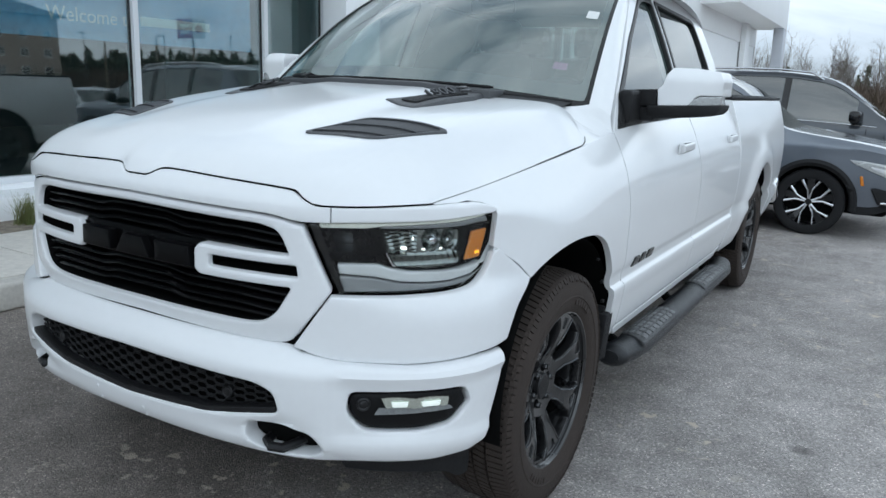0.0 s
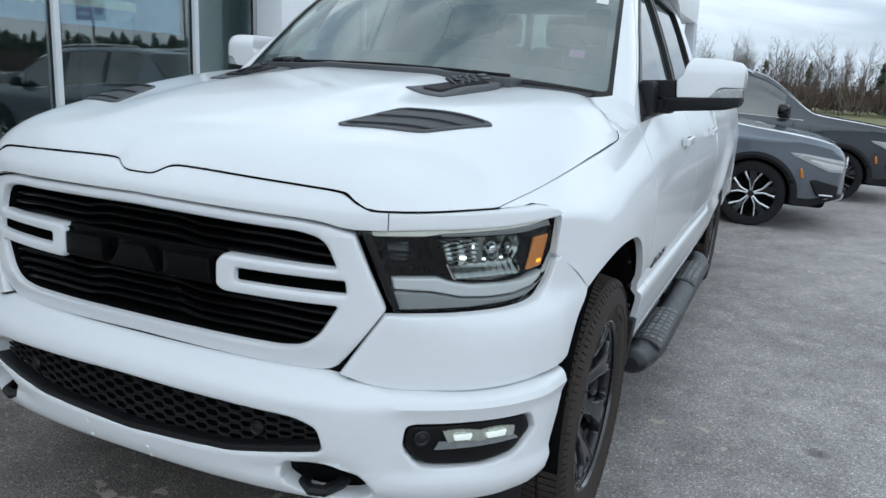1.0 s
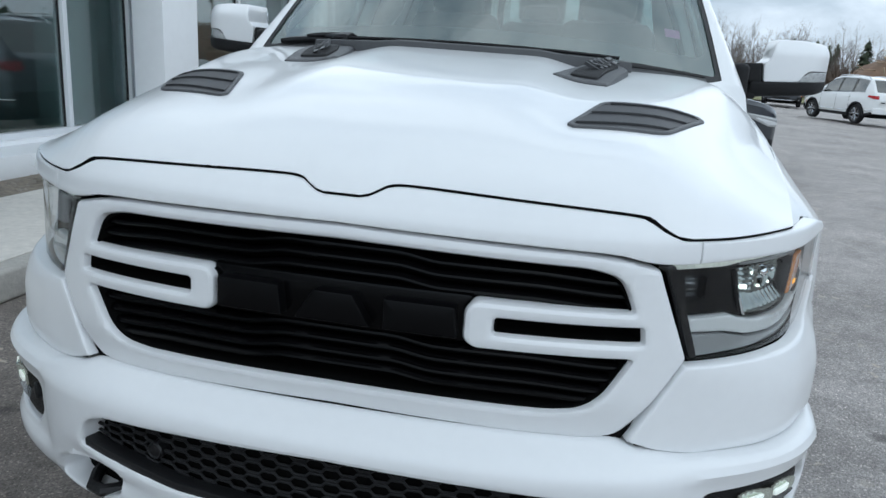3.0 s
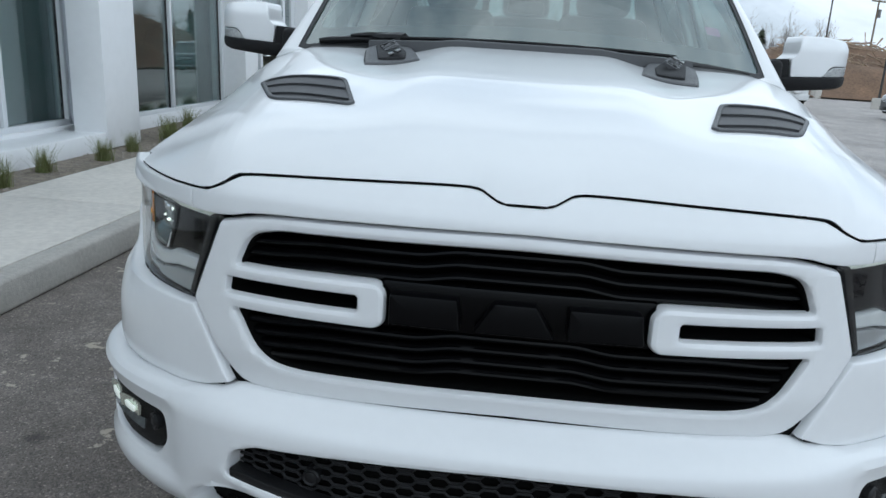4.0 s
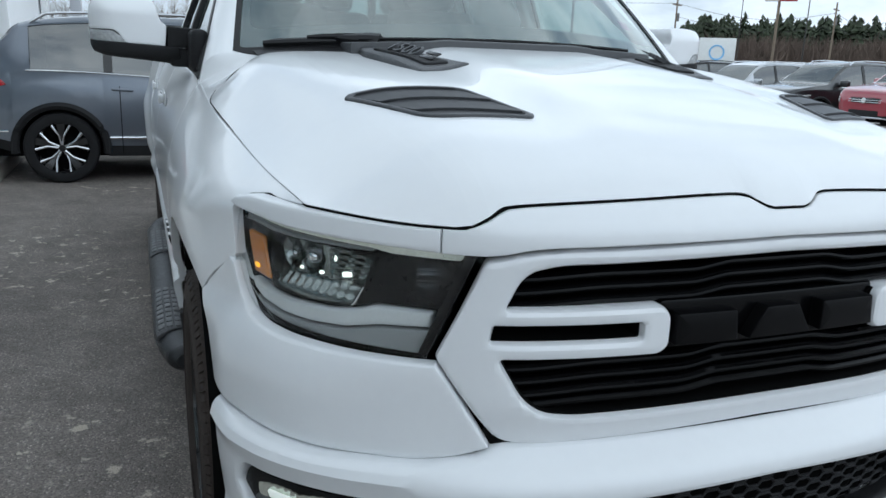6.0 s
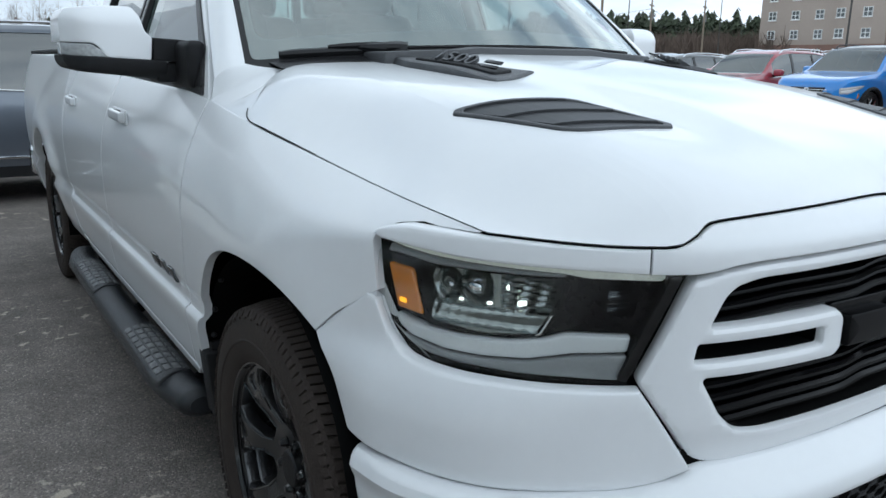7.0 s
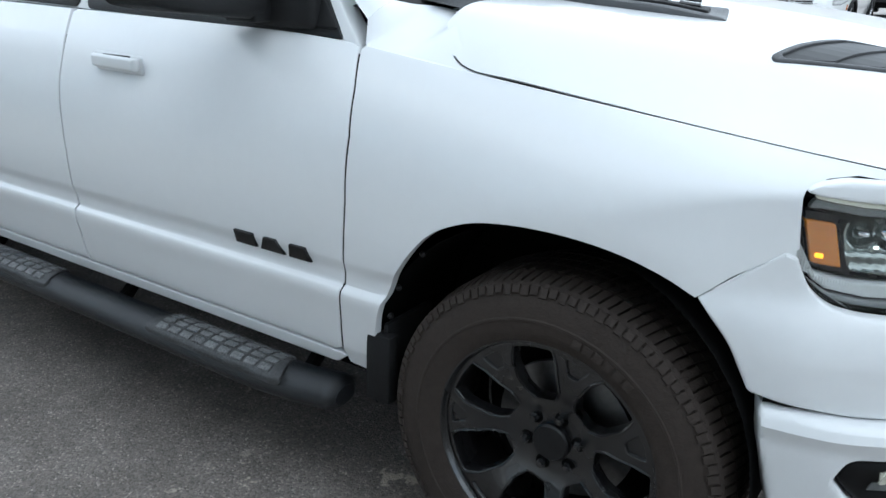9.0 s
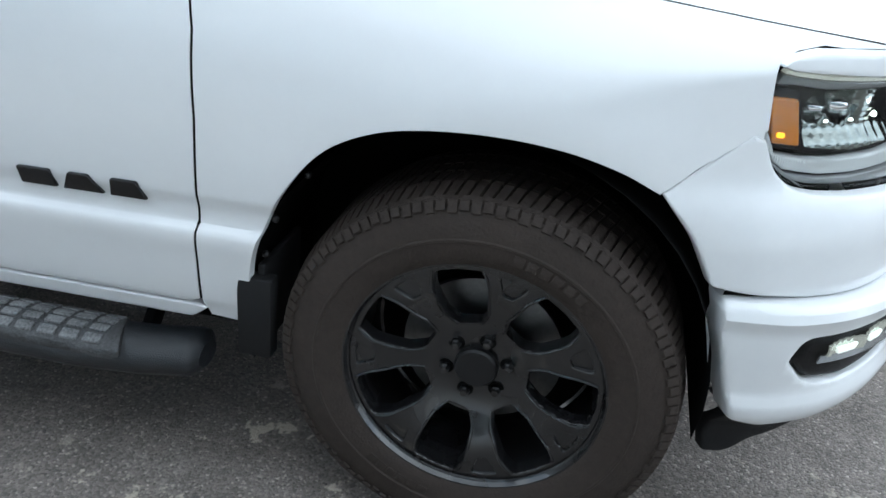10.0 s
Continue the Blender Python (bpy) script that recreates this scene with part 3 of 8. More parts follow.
part("grille_shroud", sheet(frame_surf, rounded(whole([(p[0] * 0.975, 0.88 + (p[1] - 0.88) * 0.95, *p[2:]) for p in FRAME]), 0.02), [rounded(whole(INNER), 0.02), notch, mirrored(notch)],
                            step=(0.025, 0.02), edge=0, depth=0.064, off=-0.0125), VOID, truck, "black grille shroud")
grille = part("grille", sheet(frame_surf, rounded(whole([(0, 1.04), (0.50, 1.035), (0.57, 0.93), (0.60, 0.86), (0.50, 0.73), (0, 0.73)]), 0.02), step=(0.05, 0.05), edge=0, depth=0, off=-0.075), VOID, truck, "black grille with wavy horizontal bars")


def bar(z, reach):
    """One wavy bar of the grille with a rounded front edge."""
    bm = bmesh.new()
    prof = [(-0.030, 0.010), (-0.014, 0.009), (-0.008, 0.004), (-0.007, 0.0), (-0.010, -0.004), (-0.030, -0.010)]

    def wave(x):
        a = abs(x)
        return 0.011 * sm(0.19, 0.10, a) - 0.010 * sm(0.34, 0.52, a)
    us = steps(-reach, reach, 80)
    rows = [[bm.verts.new(frame_surf(X(u), z + wave(u) + dz, -0.014 + d)) for u in us] for d, dz in prof]
    for r0, r1 in zip(rows, rows[1:]):
        for k in range(len(us) - 1):
            bm.faces.new((r1[k], r1[k + 1], r0[k + 1], r0[k]))
    return bm


for z, reach in ((1.000, 0.53), (0.977, 0.55), (0.953, 0.56), (0.842, 0.56), (0.818, 0.545), (0.794, 0.52), (0.772, 0.49)):
    part("grille_bar", bar(z, reach), GRILLE_BLACK, grille)
part("badge_carrier", sheet(frame_surf, rounded([(X(-0.25), 0.95), (X(0.25), 0.95), (X(0.25), 0.86), (X(-0.25), 0.86)], 0.01), step=(0.05, 0.05), edge=0.006, depth=0.03, off=-0.020), GRILLE_BLACK, grille)


def slab(points, surf, off, depth, edge=0.003, step=(0.03, 0.03), r=0.004):
    return sheet(surf, rounded(points, r), step=step, edge=edge, depth=depth, off=off)


# The maker's mark on the grille: three plain black blocks
for k, (a, b, sk) in enumerate(((-0.228, -0.098, 0.0), (-0.075, 0.070, 0.018), (0.092, 0.228, 0.0))):
    pts = [(X(a + sk * 0), 0.874), (X(b), 0.874), (X(b - sk * 2), 0.932), (X(a + sk * 2), 0.932)] if k == 1 else [(X(a), 0.874), (X(b), 0.874), (X(b - 0.008), 0.932), (X(a), 0.932)]
    part("emblem_block", slab(pts, frame_surf, 0.008, 0.03, 0.004), EMBLEM, grille, "satin black raised emblem block")

# Bumper
BUMP = [(0.0, 0.712), (0.52, 0.706), (0.56, 0.690), (0.64, 0.672), (0.78, 0.664), (0.865, 0.668)]
BUMP_SIDE = [(-0.44, 0.673), (-0.392, 0.675, 0.02), (-0.400, 0.60), (-0.426, 0.49), (-0.448, 0.414, 0.012), (-0.50, 0.394)]
BUMP_LOW = [(0.82, 0.388), (0.70, 0.392, 0.03), (0.62, 0.386, 0.02), (0.52, 0.392), (0.38, 0.398), (0.0, 0.400)]
bump_half = [(X(x), *r) for x, *r in BUMP] + [(Y(y), *r) for y, *r in BUMP_SIDE] + [(X(x), *r) for x, *r in BUMP_LOW]
bump_outline = bump_half + [(-p[0], *p[1:]) for p in bump_half[1:-1][::-1]]
INTAKE = [(0.0, 0.618), (0.30, 0.612), (0.46, 0.604, 0.02), (0.508, 0.585, 0.02), (0.520, 0.530, 0.012), (0.30, 0.490), (0.0, 0.474)]
HOOK = [(0.434, 0.488, 0.02), (0.545, 0.494, 0.03), (0.612, 0.462, 0.03), (0.634, 0.420, 0.015), (0.606, 0.407, 0.012), (0.49, 0.410, 0.02), (0.430, 0.440, 0.02)]
FOG = [(X(0.672), 0.598, 0.02), (X(0.78), 0.601), (X(0.858), 0.600, 0.02), (X(0.866), 0.555, 0.01), (X(0.846), 0.500, 0.02), (X(0.80), 0.485, 0.02), (X(0.70), 0.490, 0.025), (X(0.668), 0.54, 0.02)]
hook_l, fog_l = rounded(HOOK, 0.01), rounded(FOG, 0.01)


def bump_relief(s, z):
    a = abs(s)
    groove = -0.008 * math.exp(-((z - 0.455 - 0.05 * sm(X(0.35), X(0.55), a) + 0.10 * sm(X(0.55), X(0.64), a)) / 0.012) ** 2) * sm(X(0.30), X(0.40), a) * sm(X(0.70), X(0.62), a)
    fog = -0.012 * sm(X(0.62), X(0.66), a) * sm(0.645, 0.61, z) * sm(0.45, 0.48, z)
    return groove + fog


part("bumper", sheet(bumper_surf, rounded(bump_outline, 0.012), [rounded(whole(INTAKE), 0.02), hook_l, mirrored(hook_l), fog_l, mirrored(fog_l)], step=(0.025, 0.014), edge=0.010, depth=0.05, relief=bump_relief), PAINT_SATIN, truck, "white painted bumper")
# black strip that paints in the dark joint between the grille surround and the bumper
joint = [(0.0, 0.7115), (0.47, 0.7025), (0.520, 0.7065), (0.548, 0.735), (0.556, 0.730), (0.545, 0.703), (0.53, 0.692), (0.47, 0.687), (0.0, 0.696)]
part("joint_seal", sheet(frame_surf, rounded(whole(joint), 0.006), step=(0.03, 0.02), edge=0, depth=0, off=-0.0025), VOID, truck)
# closing shelf behind the bumper's top, black
part("bumper_gap", sheet(bumper_surf, rounded([(X(-0.60), 0.735), (X(0.60), 0.735), (X(0.60), 0.665), (X(-0.60), 0.665)], 0.01), step=(0.04, 0.02), edge=0, depth=0, off=-0.045), VOID, truck)


def cheek(sign):
    top = [(0.645, 0.845, 0.004), (0.80, 0.846), (0.935, 0.849), (1.0, 0.853), (1.046, 0.862, 0.02), (1.084, 0.893, 0.02), (1.109, 0.946, 0.003), (1.131, 0.955, 0.003)]
    back = [(Y(-0.2735), 0.8545, 0.004), (Y(-0.335), 0.775), (Y(-0.374), 0.692, 0.008)]
    low = [(Y(-0.458), 0.679), (X(0.865), 0.670), (X(0.78), 0.665), (X(0.66), 0.668), (X(0.60), 0.680, 0.02), (0.548, 0.702, 0.004), (0.611, 0.797)]
    return sheet(cheek_surf, S(rounded((top + back + low)[::-1], 0.02), sign), step=(0.02, 0.016), edge=0.006, off=0.006)


both("bumper_cheek", cheek, PAINT_SATIN)


def cheek_gap(sign):
    """Black sheet that puts in the shadow gap between cheek and bumper."""
    o = [(X(0.56), 0.715), (X(0.62), 0.690), (X(0.78), 0.682), (X(0.865), 0.685), (Y(-0.40), 0.690), (Y(-0.40), 0.650), (X(0.865), 0.645), (X(0.62), 0.655), (X(0.56), 0.68)]
    return sheet(cheek_surf, S(o[::-1], sign), step=(0.04, 0.03), edge=0, depth=0, off=-0.006)


both("cheek_gap", cheek_gap, VOID)


# Added white strip behind the wing joint that keeps its gap pale.
def joint(sign):
    o = [(Y(-0.417), 0.975), (Y(-0.42), 0.930), (Y(-0.37), 0.915), (Y(-0.33), 0.880), (Y(-0.298), 0.874), (Y(-0.398), 0.955)]
    return sheet(side, S(o, sign), step=(0.02, 0.02), edge=0, depth=0, off=-0.003)


both("joint_flange", joint, PAINT_SATIN)

# Black mesh in the lower intake, with its frame and sensors
intake = part("lower_intake", sheet(bumper_surf, rounded(whole([(0.0, 0.63), (0.53, 0.60), (0.54, 0.52), (0, 0.46)]), 0.01), step=(0.04, 0.04), edge=0, depth=0, off=-0.055), VOID, truck, "black honeycomb lower intake")


def mesh_wave(k):
    bm = bmesh.new()
    pts = []
    for i in range(129):
        x = -0.51 + 1.02 * i / 128
        t = abs(x) / 0.52
        lo, hi = lerp(0.478, 0.53, t * t), lerp(0.618, 0.595, t * t)
        z = lerp(lo, hi, (k + 0.5) / 9) + 0.0042 * (1 if (i // 2 + 2 * k) % 4 < 2 else -1)
        pts.append(bumper_surf(X(x), z, -0.040))
    tube(bm, pts, 0.0034, 5)
    return bm


for k in range(9):
    part("intake_mesh_bar", mesh_wave(k), BLACK_MATT, intake)


def lip():
    return sheet(bumper_surf, rounded(whole([(0.0, 0.488), (0.30, 0.504), (0.515, 0.545), (0.516, 0.525), (0.30, 0.482), (0.0, 0.466)]), 0.004), step=(0.03, 0.03), edge=0.004, depth=0.03, off=-0.006)


part("intake_lip", lip(), BLACK_SATIN, intake)
for x in (-0.36, 0.36):
    bm = bmesh.new()
    px, py, nx, ny = around(X(x))
    spin(bm, [(-0.03, 0.018), (0.0, 0.018), (0.004, 0.015), (0.002, 0.011), (0.003, 0.009), (0.003, 0.0005)], 20)
    turn = Matrix.Translation((px + nx * 0.018, py + ny * 0.018, 0.548)) @ Vector((nx, ny, 0)).to_track_quat("X", "Z").to_matrix().to_4x4()
    bm.transform(turn)
    part("parking_sensor", bm, BLACK_SATIN, intake)
# plastic caps of the missing number plate
for x, z in ((-0.135, 0.455), (0.065, 0.437), (-0.125, 0.420), (0.07, 0.415)):
    bm = bmesh.new()
    spin(bm, [(-0.004, 0.006), (0.0, 0.006), (0.002, 0.004), (0.003, 0.0005)], 12)
    px, py, nx, ny = around(X(x))
    d = bumper_face(z)
    bm.transform(Matrix.Translation((px + nx * d, py + ny * d, z)) @ Vector((nx, ny, 0)).to_track_quat("X", "Z").to_matrix().to_4x4())
    part("plug", bm, PAINT_SATIN, truck)


def hook_pocket(sign):
    return sheet(bumper_surf, S(rounded([(X(0.385), 0.49), (X(0.63), 0.49), (X(0.63), 0.39), (X(0.385), 0.39)], 0.01), sign), step=(0.05, 0.05), edge=0, depth=0, off=-0.06)


def tow_hook(sign):
    bm = bmesh.new()
    x, y, nx, ny = around(X(0.50))
    pts = [(0.462, -0.72, 0.430), (0.462, -0.80, 0.426), (0.470, -0.846, 0.421), (0.500, -0.862, 0.419), (0.530, -0.852, 0.419), (0.548, -0.81, 0.423), (0.552, -0.72, 0.428)]
    tube(bm, [(sign * p[0], p[1], p[2]) for p in pts], 0.014, 8)
    return bm


both("hook_pocket", hook_pocket, VOID)
both("tow_hook", tow_hook, BLACK_SATIN)


def fog_bezel(sign):
    return sheet(bumper_surf, S(rounded([(p[0] + (0.004 if p[0] < X(0.76) else -0.004), lerp(p[1], 0.545, 0.06), *p[2:]) for p in FOG], 0.01), sign), step=(0.03, 0.03), edge=0.012, depth=0.02, off=-0.022)


for sign, fog_lamp in zip((1, -1), both("fog_lamp", fog_bezel, FOG_BEZEL, None, "black fog lamp bezel, lamp lit")):
    def cup(s0, z0):
        """Two shallow mirrors side by side with a pinch between them."""
        u = (abs(s0) - 0.858) / 0.085
        return -0.010 * (1 - min(1.0, (abs(u) * 2 - 1) ** 2)) + 0.0012 * math.sin(abs(s0) * 420 + z0 * 160)
    part("fog_mirror", sheet(bumper_surf, S(rounded([(0.776, 0.586), (0.940, 0.582), (0.938, 0.556), (0.790, 0.556)], 0.003), sign), step=(0.004, 0.006), edge=0, depth=0.004, off=-0.008, relief=cup), FOG_BOWL, fog_lamp, "chrome fog reflector")
    part("fog_ledge", sheet(bumper_surf, S(rounded([(0.772, 0.556), (0.945, 0.556), (0.955, 0.545), (0.760, 0.540)], 0.002), sign), step=(0.02, 0.005), edge=0, depth=0.003, off=-0.018, relief=lambda s0, z0: 0.010 * (0.556 - z0) / 0.016), FOG_LENS, fog_lamp, "clear fog lens ledge")
    for q0, q1, z0 in ((0.800, 0.842, 0.566), (0.872, 0.922, 0.565)):
        part("fog_led", slab(S([(q0, z0 + 0.008), (q1, z0 + 0.009), (q1 - 0.004, z0 - 0.006), (q0 + 0.004, z0 - 0.006)], sign), bumper_surf, -0.010, 0.003, 0.002), LAMP_DIM, fog_lamp, "lit white light")
    for x, z in ((0.700, 0.566), (0.842, 0.528)):
        bm = bmesh.new()
        spin(bm, [(-0.02, 0.019), (0.0, 0.019), (0.003, 0.015), (0.001, 0.011), (0.003, 0.008), (0.003, 0.0005)], 20)
        px, py, nx, ny = around(sign * X(x))
        d = bumper_face(z) - 0.004
        bm.transform(Matrix.Translation((px + nx * d, py + ny * d, z)) @ Vector((nx, ny, 0)).to_track_quat("X", "Z").to_matrix().to_4x4())
        part("parking_sensor", bm, BLACK_SATIN, fog_lamp)


def valance(sign):
    o = [(X(0.56), 0.395), (X(0.70), 0.395), (X(0.82), 0.412), (Y(-0.50), 0.43), (Y(-0.50), 0.35), (X(0.80), 0.325), (X(0.58), 0.325)]
    return sheet(bumper_surf, S(rounded(o[::-1], 0.015), sign), step=(0.05, 0.05), edge=0.008, depth=0.02, off=-0.105)


def deflector(sign):
    """The small rubber blade before each front wheel."""
    o = [(X(0.66), 0.392), (X(0.80), 0.400), (Y(-0.46), 0.425), (Y(-0.445), 0.330), (Y(-0.452), 0.284, 0.006), (Y(-0.490), 0.284), (Y(-0.535), 0.316), (X(0.80), 0.332), (X(0.66), 0.345)]
    return sheet(bumper_surf, S(rounded(o[::-1], 0.02), sign), step=(0.03, 0.03), edge=0.006, depth=0.02, off=-0.022)


both("wheel_deflector", deflector, BLACK_MATT)
both("air_dam", valance, BLACK_MATT)
part("skid_panel", block((-0.60, -0.72, 0.37), (0.60, -0.40, 0.42), 0.02), VOID, truck)

# Headlamps
# outline as (run round the nose, height)
LAMP = [(0.582, 1.033, 0.004), (0.65, 1.036), (0.75, 1.039), (0.85, 1.041), (0.95, 1.044), (1.01, 1.047), (1.06, 1.053), (1.098, 1.059, 0.010), (1.113, 1.022), (1.113, 0.974), (1.102, 0.935), (1.080, 0.893, 0.02), (1.048, 0.866, 0.02),
        (1.005, 0.856), (0.95, 0.852), (0.85, 0.849), (0.76, 0.849), (0.663, 0.848, 0.004)]
lamp_o = rounded(LAMP[::-1], 0.006)


def inset(outline, k, c):
    return [(lerp(p[0], c[0], k), lerp(p[1], c[1], k)) for p in outline]


def headlamp_parts(sign):
    body = part("headlamp", sheet(lamp_surf, S(lamp_o, sign), step=(0.03, 0.03), edge=0, depth=0, off=-0.085), LAMP_BLACK, truck, "lit headlamp with amber side reflector")

    def bit(name, pts, off, depth, mat, edge=0.003, label="", r=0.006, relief=None, step=(0.02, 0.012), holes=()):
        o = rounded(pts, r)
        return part(name, sheet(lamp_surf, S(o[::-1], sign), [S(rounded(h, 0.006)[::-1], sign) for h in holes], step=step, edge=edge, depth=depth, off=off, relief=relief), mat, body, label)

    def facing(name, s, z, off, size, mat, label="", turn=0.0):
        """A small block that looks straight ahead, whatever the lens does."""
        bm = block((-size[0] / 2, -0.004, -size[1] / 2), (size[0] / 2, 0.004, size[1] / 2), 0.0015, 1)
        bm.transform(Matrix.Translation(lamp_surf(sign * s, z, off)) @ Matrix.Rotation(sign * turn, 4, "Z"))
        return part(name, bm, mat, body, label)
    # dark upper housing, open where the reflectors sit
    RECESS = [(1.032, 1.004), (1.034, 0.962), (1.012, 0.920), (0.913, 0.911), (0.815, 0.920), (0.788, 0.954), (0.766, 1.010), (0.865, 1.014), (0.97, 1.016)]
    INNER_CELL = [(0.697, 1.004), (0.698, 0.958), (0.656, 0.958), (0.646, 1.004)]
    shell = [(0.596, 1.024), (0.75, 1.030), (0.95, 1.036), (1.05, 1.040), (1.044, 0.930), (1.02, 0.908), (0.96, 0.904), (0.86, 0.907), (0.80, 0.917), (0.766, 0.928), (0.636, 0.928)]
    bit("housing", shell, -0.026, 0.045, LAMP_BLACK, 0.004, holes=(RECESS, INNER_CELL), step=(0.03, 0.02))

    # reflector: two hollow mirrors, a fan of ribs beside them and a finely fluted floor below
    def bowl(s, z, s0, z0, ra, rb, deep):
        q = ((s - s0) / ra) ** 2 + ((z - z0) / rb) ** 2
        return -deep * max(0.0, 1 - q)

    def cells(s, z):
        a = abs(s)
        d = bowl(a, z, 0.992, 0.982, 0.030, 0.030, 0.026) + bowl(a, z, 0.935, 0.984, 0.036, 0.034, 0.032)
        fan = sm(0.892, 0.878, a) * sm(0.945, 0.955, z)
        d += fan * (0.0019 * math.sin(z * 620 + a * 60) - 0.012 * sm(0.88, 0.80, a))
        floor = sm(0.952, 0.944, z)
        d += floor * (0.022 * sm(0.950, 0.918, z) + 0.0010 * math.sin(a * 1500))
        return d
    bit("reflector", RECESS, -0.050, 0.004, BOWL, 0.0, "chrome reflector", relief=cells, step=(0.0035, 0.0035))
    bit("inner_reflector", INNER_CELL, -0.046, 0.003, BOWL_DIM, 0.0, relief=lambda s, z: 0.0025 * math.sin(z * 900) - 0.012 * sm(0.70, 0.65, abs(s)), step=(0.008, 0.0025))
    # rim round the main recess, bright along its inboard edge
    bit("projector_rim", [(0.770, 1.012), (0.757, 1.012), (0.780, 0.950), (0.808, 0.914), (0.818, 0.919), (0.793, 0.955)], -0.022, 0.012, LAMP_BLACK, 0.003)
    bit("rim_edge", [(0.7905, 0.956), (0.787, 0.955), (0.806, 0.921), (0.814, 0.917), (0.8165, 0.920), (0.809, 0.925)], -0.020, 0.006, CHROME, 0.001, r=0.001)
    # lamp bodies inside the mirrors
    for s0, z0, r in ((0.992, 0.980, 0.008), (0.935, 0.982, 0.012)):
        bm = bmesh.new()
        spin(bm, [(-0.012, r * 1.25), (0.0, r * 1.25), (0.003, r * 1.12), (0.001, r), (0.004, r * 0.98), (0.009, r * 0.75), (0.0125, r * 0.4), (0.0135, 0.0005)], 20)
        bm.transform(Matrix.Translation(lamp_surf(sign * s0, z0, -0.058)) @ Matrix.Rotation(-math.pi / 2 + sign * 0.35, 4, "Z"))
        part("projector", bm, CHROME, body, "bright lamp body")
    # light sources
    for s0, z0, w, h in ((0.964, 0.957, 0.010, 0.005), (0.905, 0.957, 0.014, 0.005), (0.874, 0.988, 0.004, 0.012), (0.846, 0.962, 0.016, 0.008)):
        facing("led", s0, z0, -0.052, (w, h), LAMP_ON, "lit white light")
    # Reflector floor given a faint glow for the lamp light it throws back.
    floor_strip = bmesh.new()
    grid(floor_strip, lambda u, v: lamp_surf(sign * lerp(0.825, 1.0, u), lerp(0.924, 0.944, v) + 0.003 * math.sin(u * 3), lerp(-0.034, -0.058, v)), steps(0, 1, 120), steps(0, 1, 4), flip=sign > 0)
    part("lit_floor", floor_strip, LAMP_FLOOR, body, "lit ribbed strip")
    # upper light strip, clear; its faint glow stands in for reflected sky
    bit("light_strip", [(0.606, 1.029), (0.70, 1.033), (0.765, 1.035), (0.86, 1.037), (0.95, 1.040), (1.01, 1.043), (1.06, 1.049), (1.088, 1.0535), (1.091, 1.048), (1.06, 1.042), (1.01, 1.036), (0.95, 1.033), (0.86, 1.030), (0.775, 1.027), (0.735, 1.021), (0.612, 1.019)], -0.018, 0.012, LAMP_STRIP, 0.002, "clear white strip", relief=lambda s, z: 0.0006 * math.sin(abs(s) * 1600), step=(0.003, 0.012))
    bit("upper_trim", [(0.766, 1.026), (0.86, 1.029), (0.95, 1.032), (1.01, 1.035), (1.06, 1.041), (1.093, 1.047), (1.102, 1.030), (1.078, 1.030), (1.011, 1.021), (0.94, 1.020), (0.864, 1.020), (0.771, 1.020)], -0.018, 0.012, LAMP_FROST, 0.003)
    # lower light guides
    bit("light_guide", [(0.657, 0.926), (0.766, 0.926), (0.80, 0.915), (0.86, 0.905), (0.96, 0.902), (1.020, 0.904), (1.062, 0.911), (1.086, 0.921), (1.076, 0.900), (1.050, 0.884), (1.020, 0.879), (0.984, 0.873), (0.91, 0.872), (0.83, 0.877), (0.755, 0.892), (0.662, 0.898)], -0.017, 0.02, LAMP_WHITE, 0.007, "clear light guide",
        relief=lambda s, z: 0.0007 * math.sin(abs(s) * 1250) * sm(0.004, 0.010, z - (0.872 + 0.054 * sm(0.86, 0.74, abs(s))) - 0.016), step=(0.0025, 0.008))
    bit("lower_guide", [(0.663, 0.895), (0.755, 0.889), (0.83, 0.874), (0.91, 0.869), (0.984, 0.870), (1.020, 0.876), (1.052, 0.881), (1.066, 0.890), (1.040, 0.869), (1.003, 0.860), (0.95, 0.856), (0.85, 0.853), (0.76, 0.853), (0.672, 0.852)], -0.014, 0.02, LAMP_FROST, 0.003, "frosted light guide")
    bit("amber_frame", [(1.104, 1.026), (1.040, 1.018), (1.016, 0.914), (1.086, 0.922)], -0.028, 0.02, LAMP_BEZEL, 0.004)
    bit("amber_reflector", [(1.103, 1.010), (1.050, 1.004), (1.028, 0.924), (1.082, 0.931)], -0.021, 0.02, AMBER, 0.004, "amber reflector", relief=lambda s, z: 0.0004 * math.sin(abs(s) * 1500) * math.sin(z * 1500), step=(0.002, 0.002))
    bit("turn_led", [(1.077, 0.951), (1.062, 0.949), (1.062, 0.940), (1.077, 0.942)], -0.0190, 0.004, AMBER_ON, 0.001, "lit amber light", r=0.003)
    bit("inner_trim", [(0.584, 1.030), (0.604, 1.030), (0.680, 0.856), (0.664, 0.853)], -0.004, 0.05, LAMP_BEZEL, 0.002)
    lens = bit("lens", LAMP, 0.0, 0.0, CLEAR, 0.008, "clear lens")
    lens.visible_shadow = False
    return body


for sign in (1, -1):
    headlamp_parts(sign)

# Wings
ARCH = [(0.462, 0.46), (0.467, 0.56), (0.440, 0.66), (0.385, 0.765), (0.305, 0.859), (0.215, 0.907), (0.115, 0.926), (-0.005, 0.928), (-0.115, 0.914), (-0.205, 0.886), (-0.271, 0.852)]


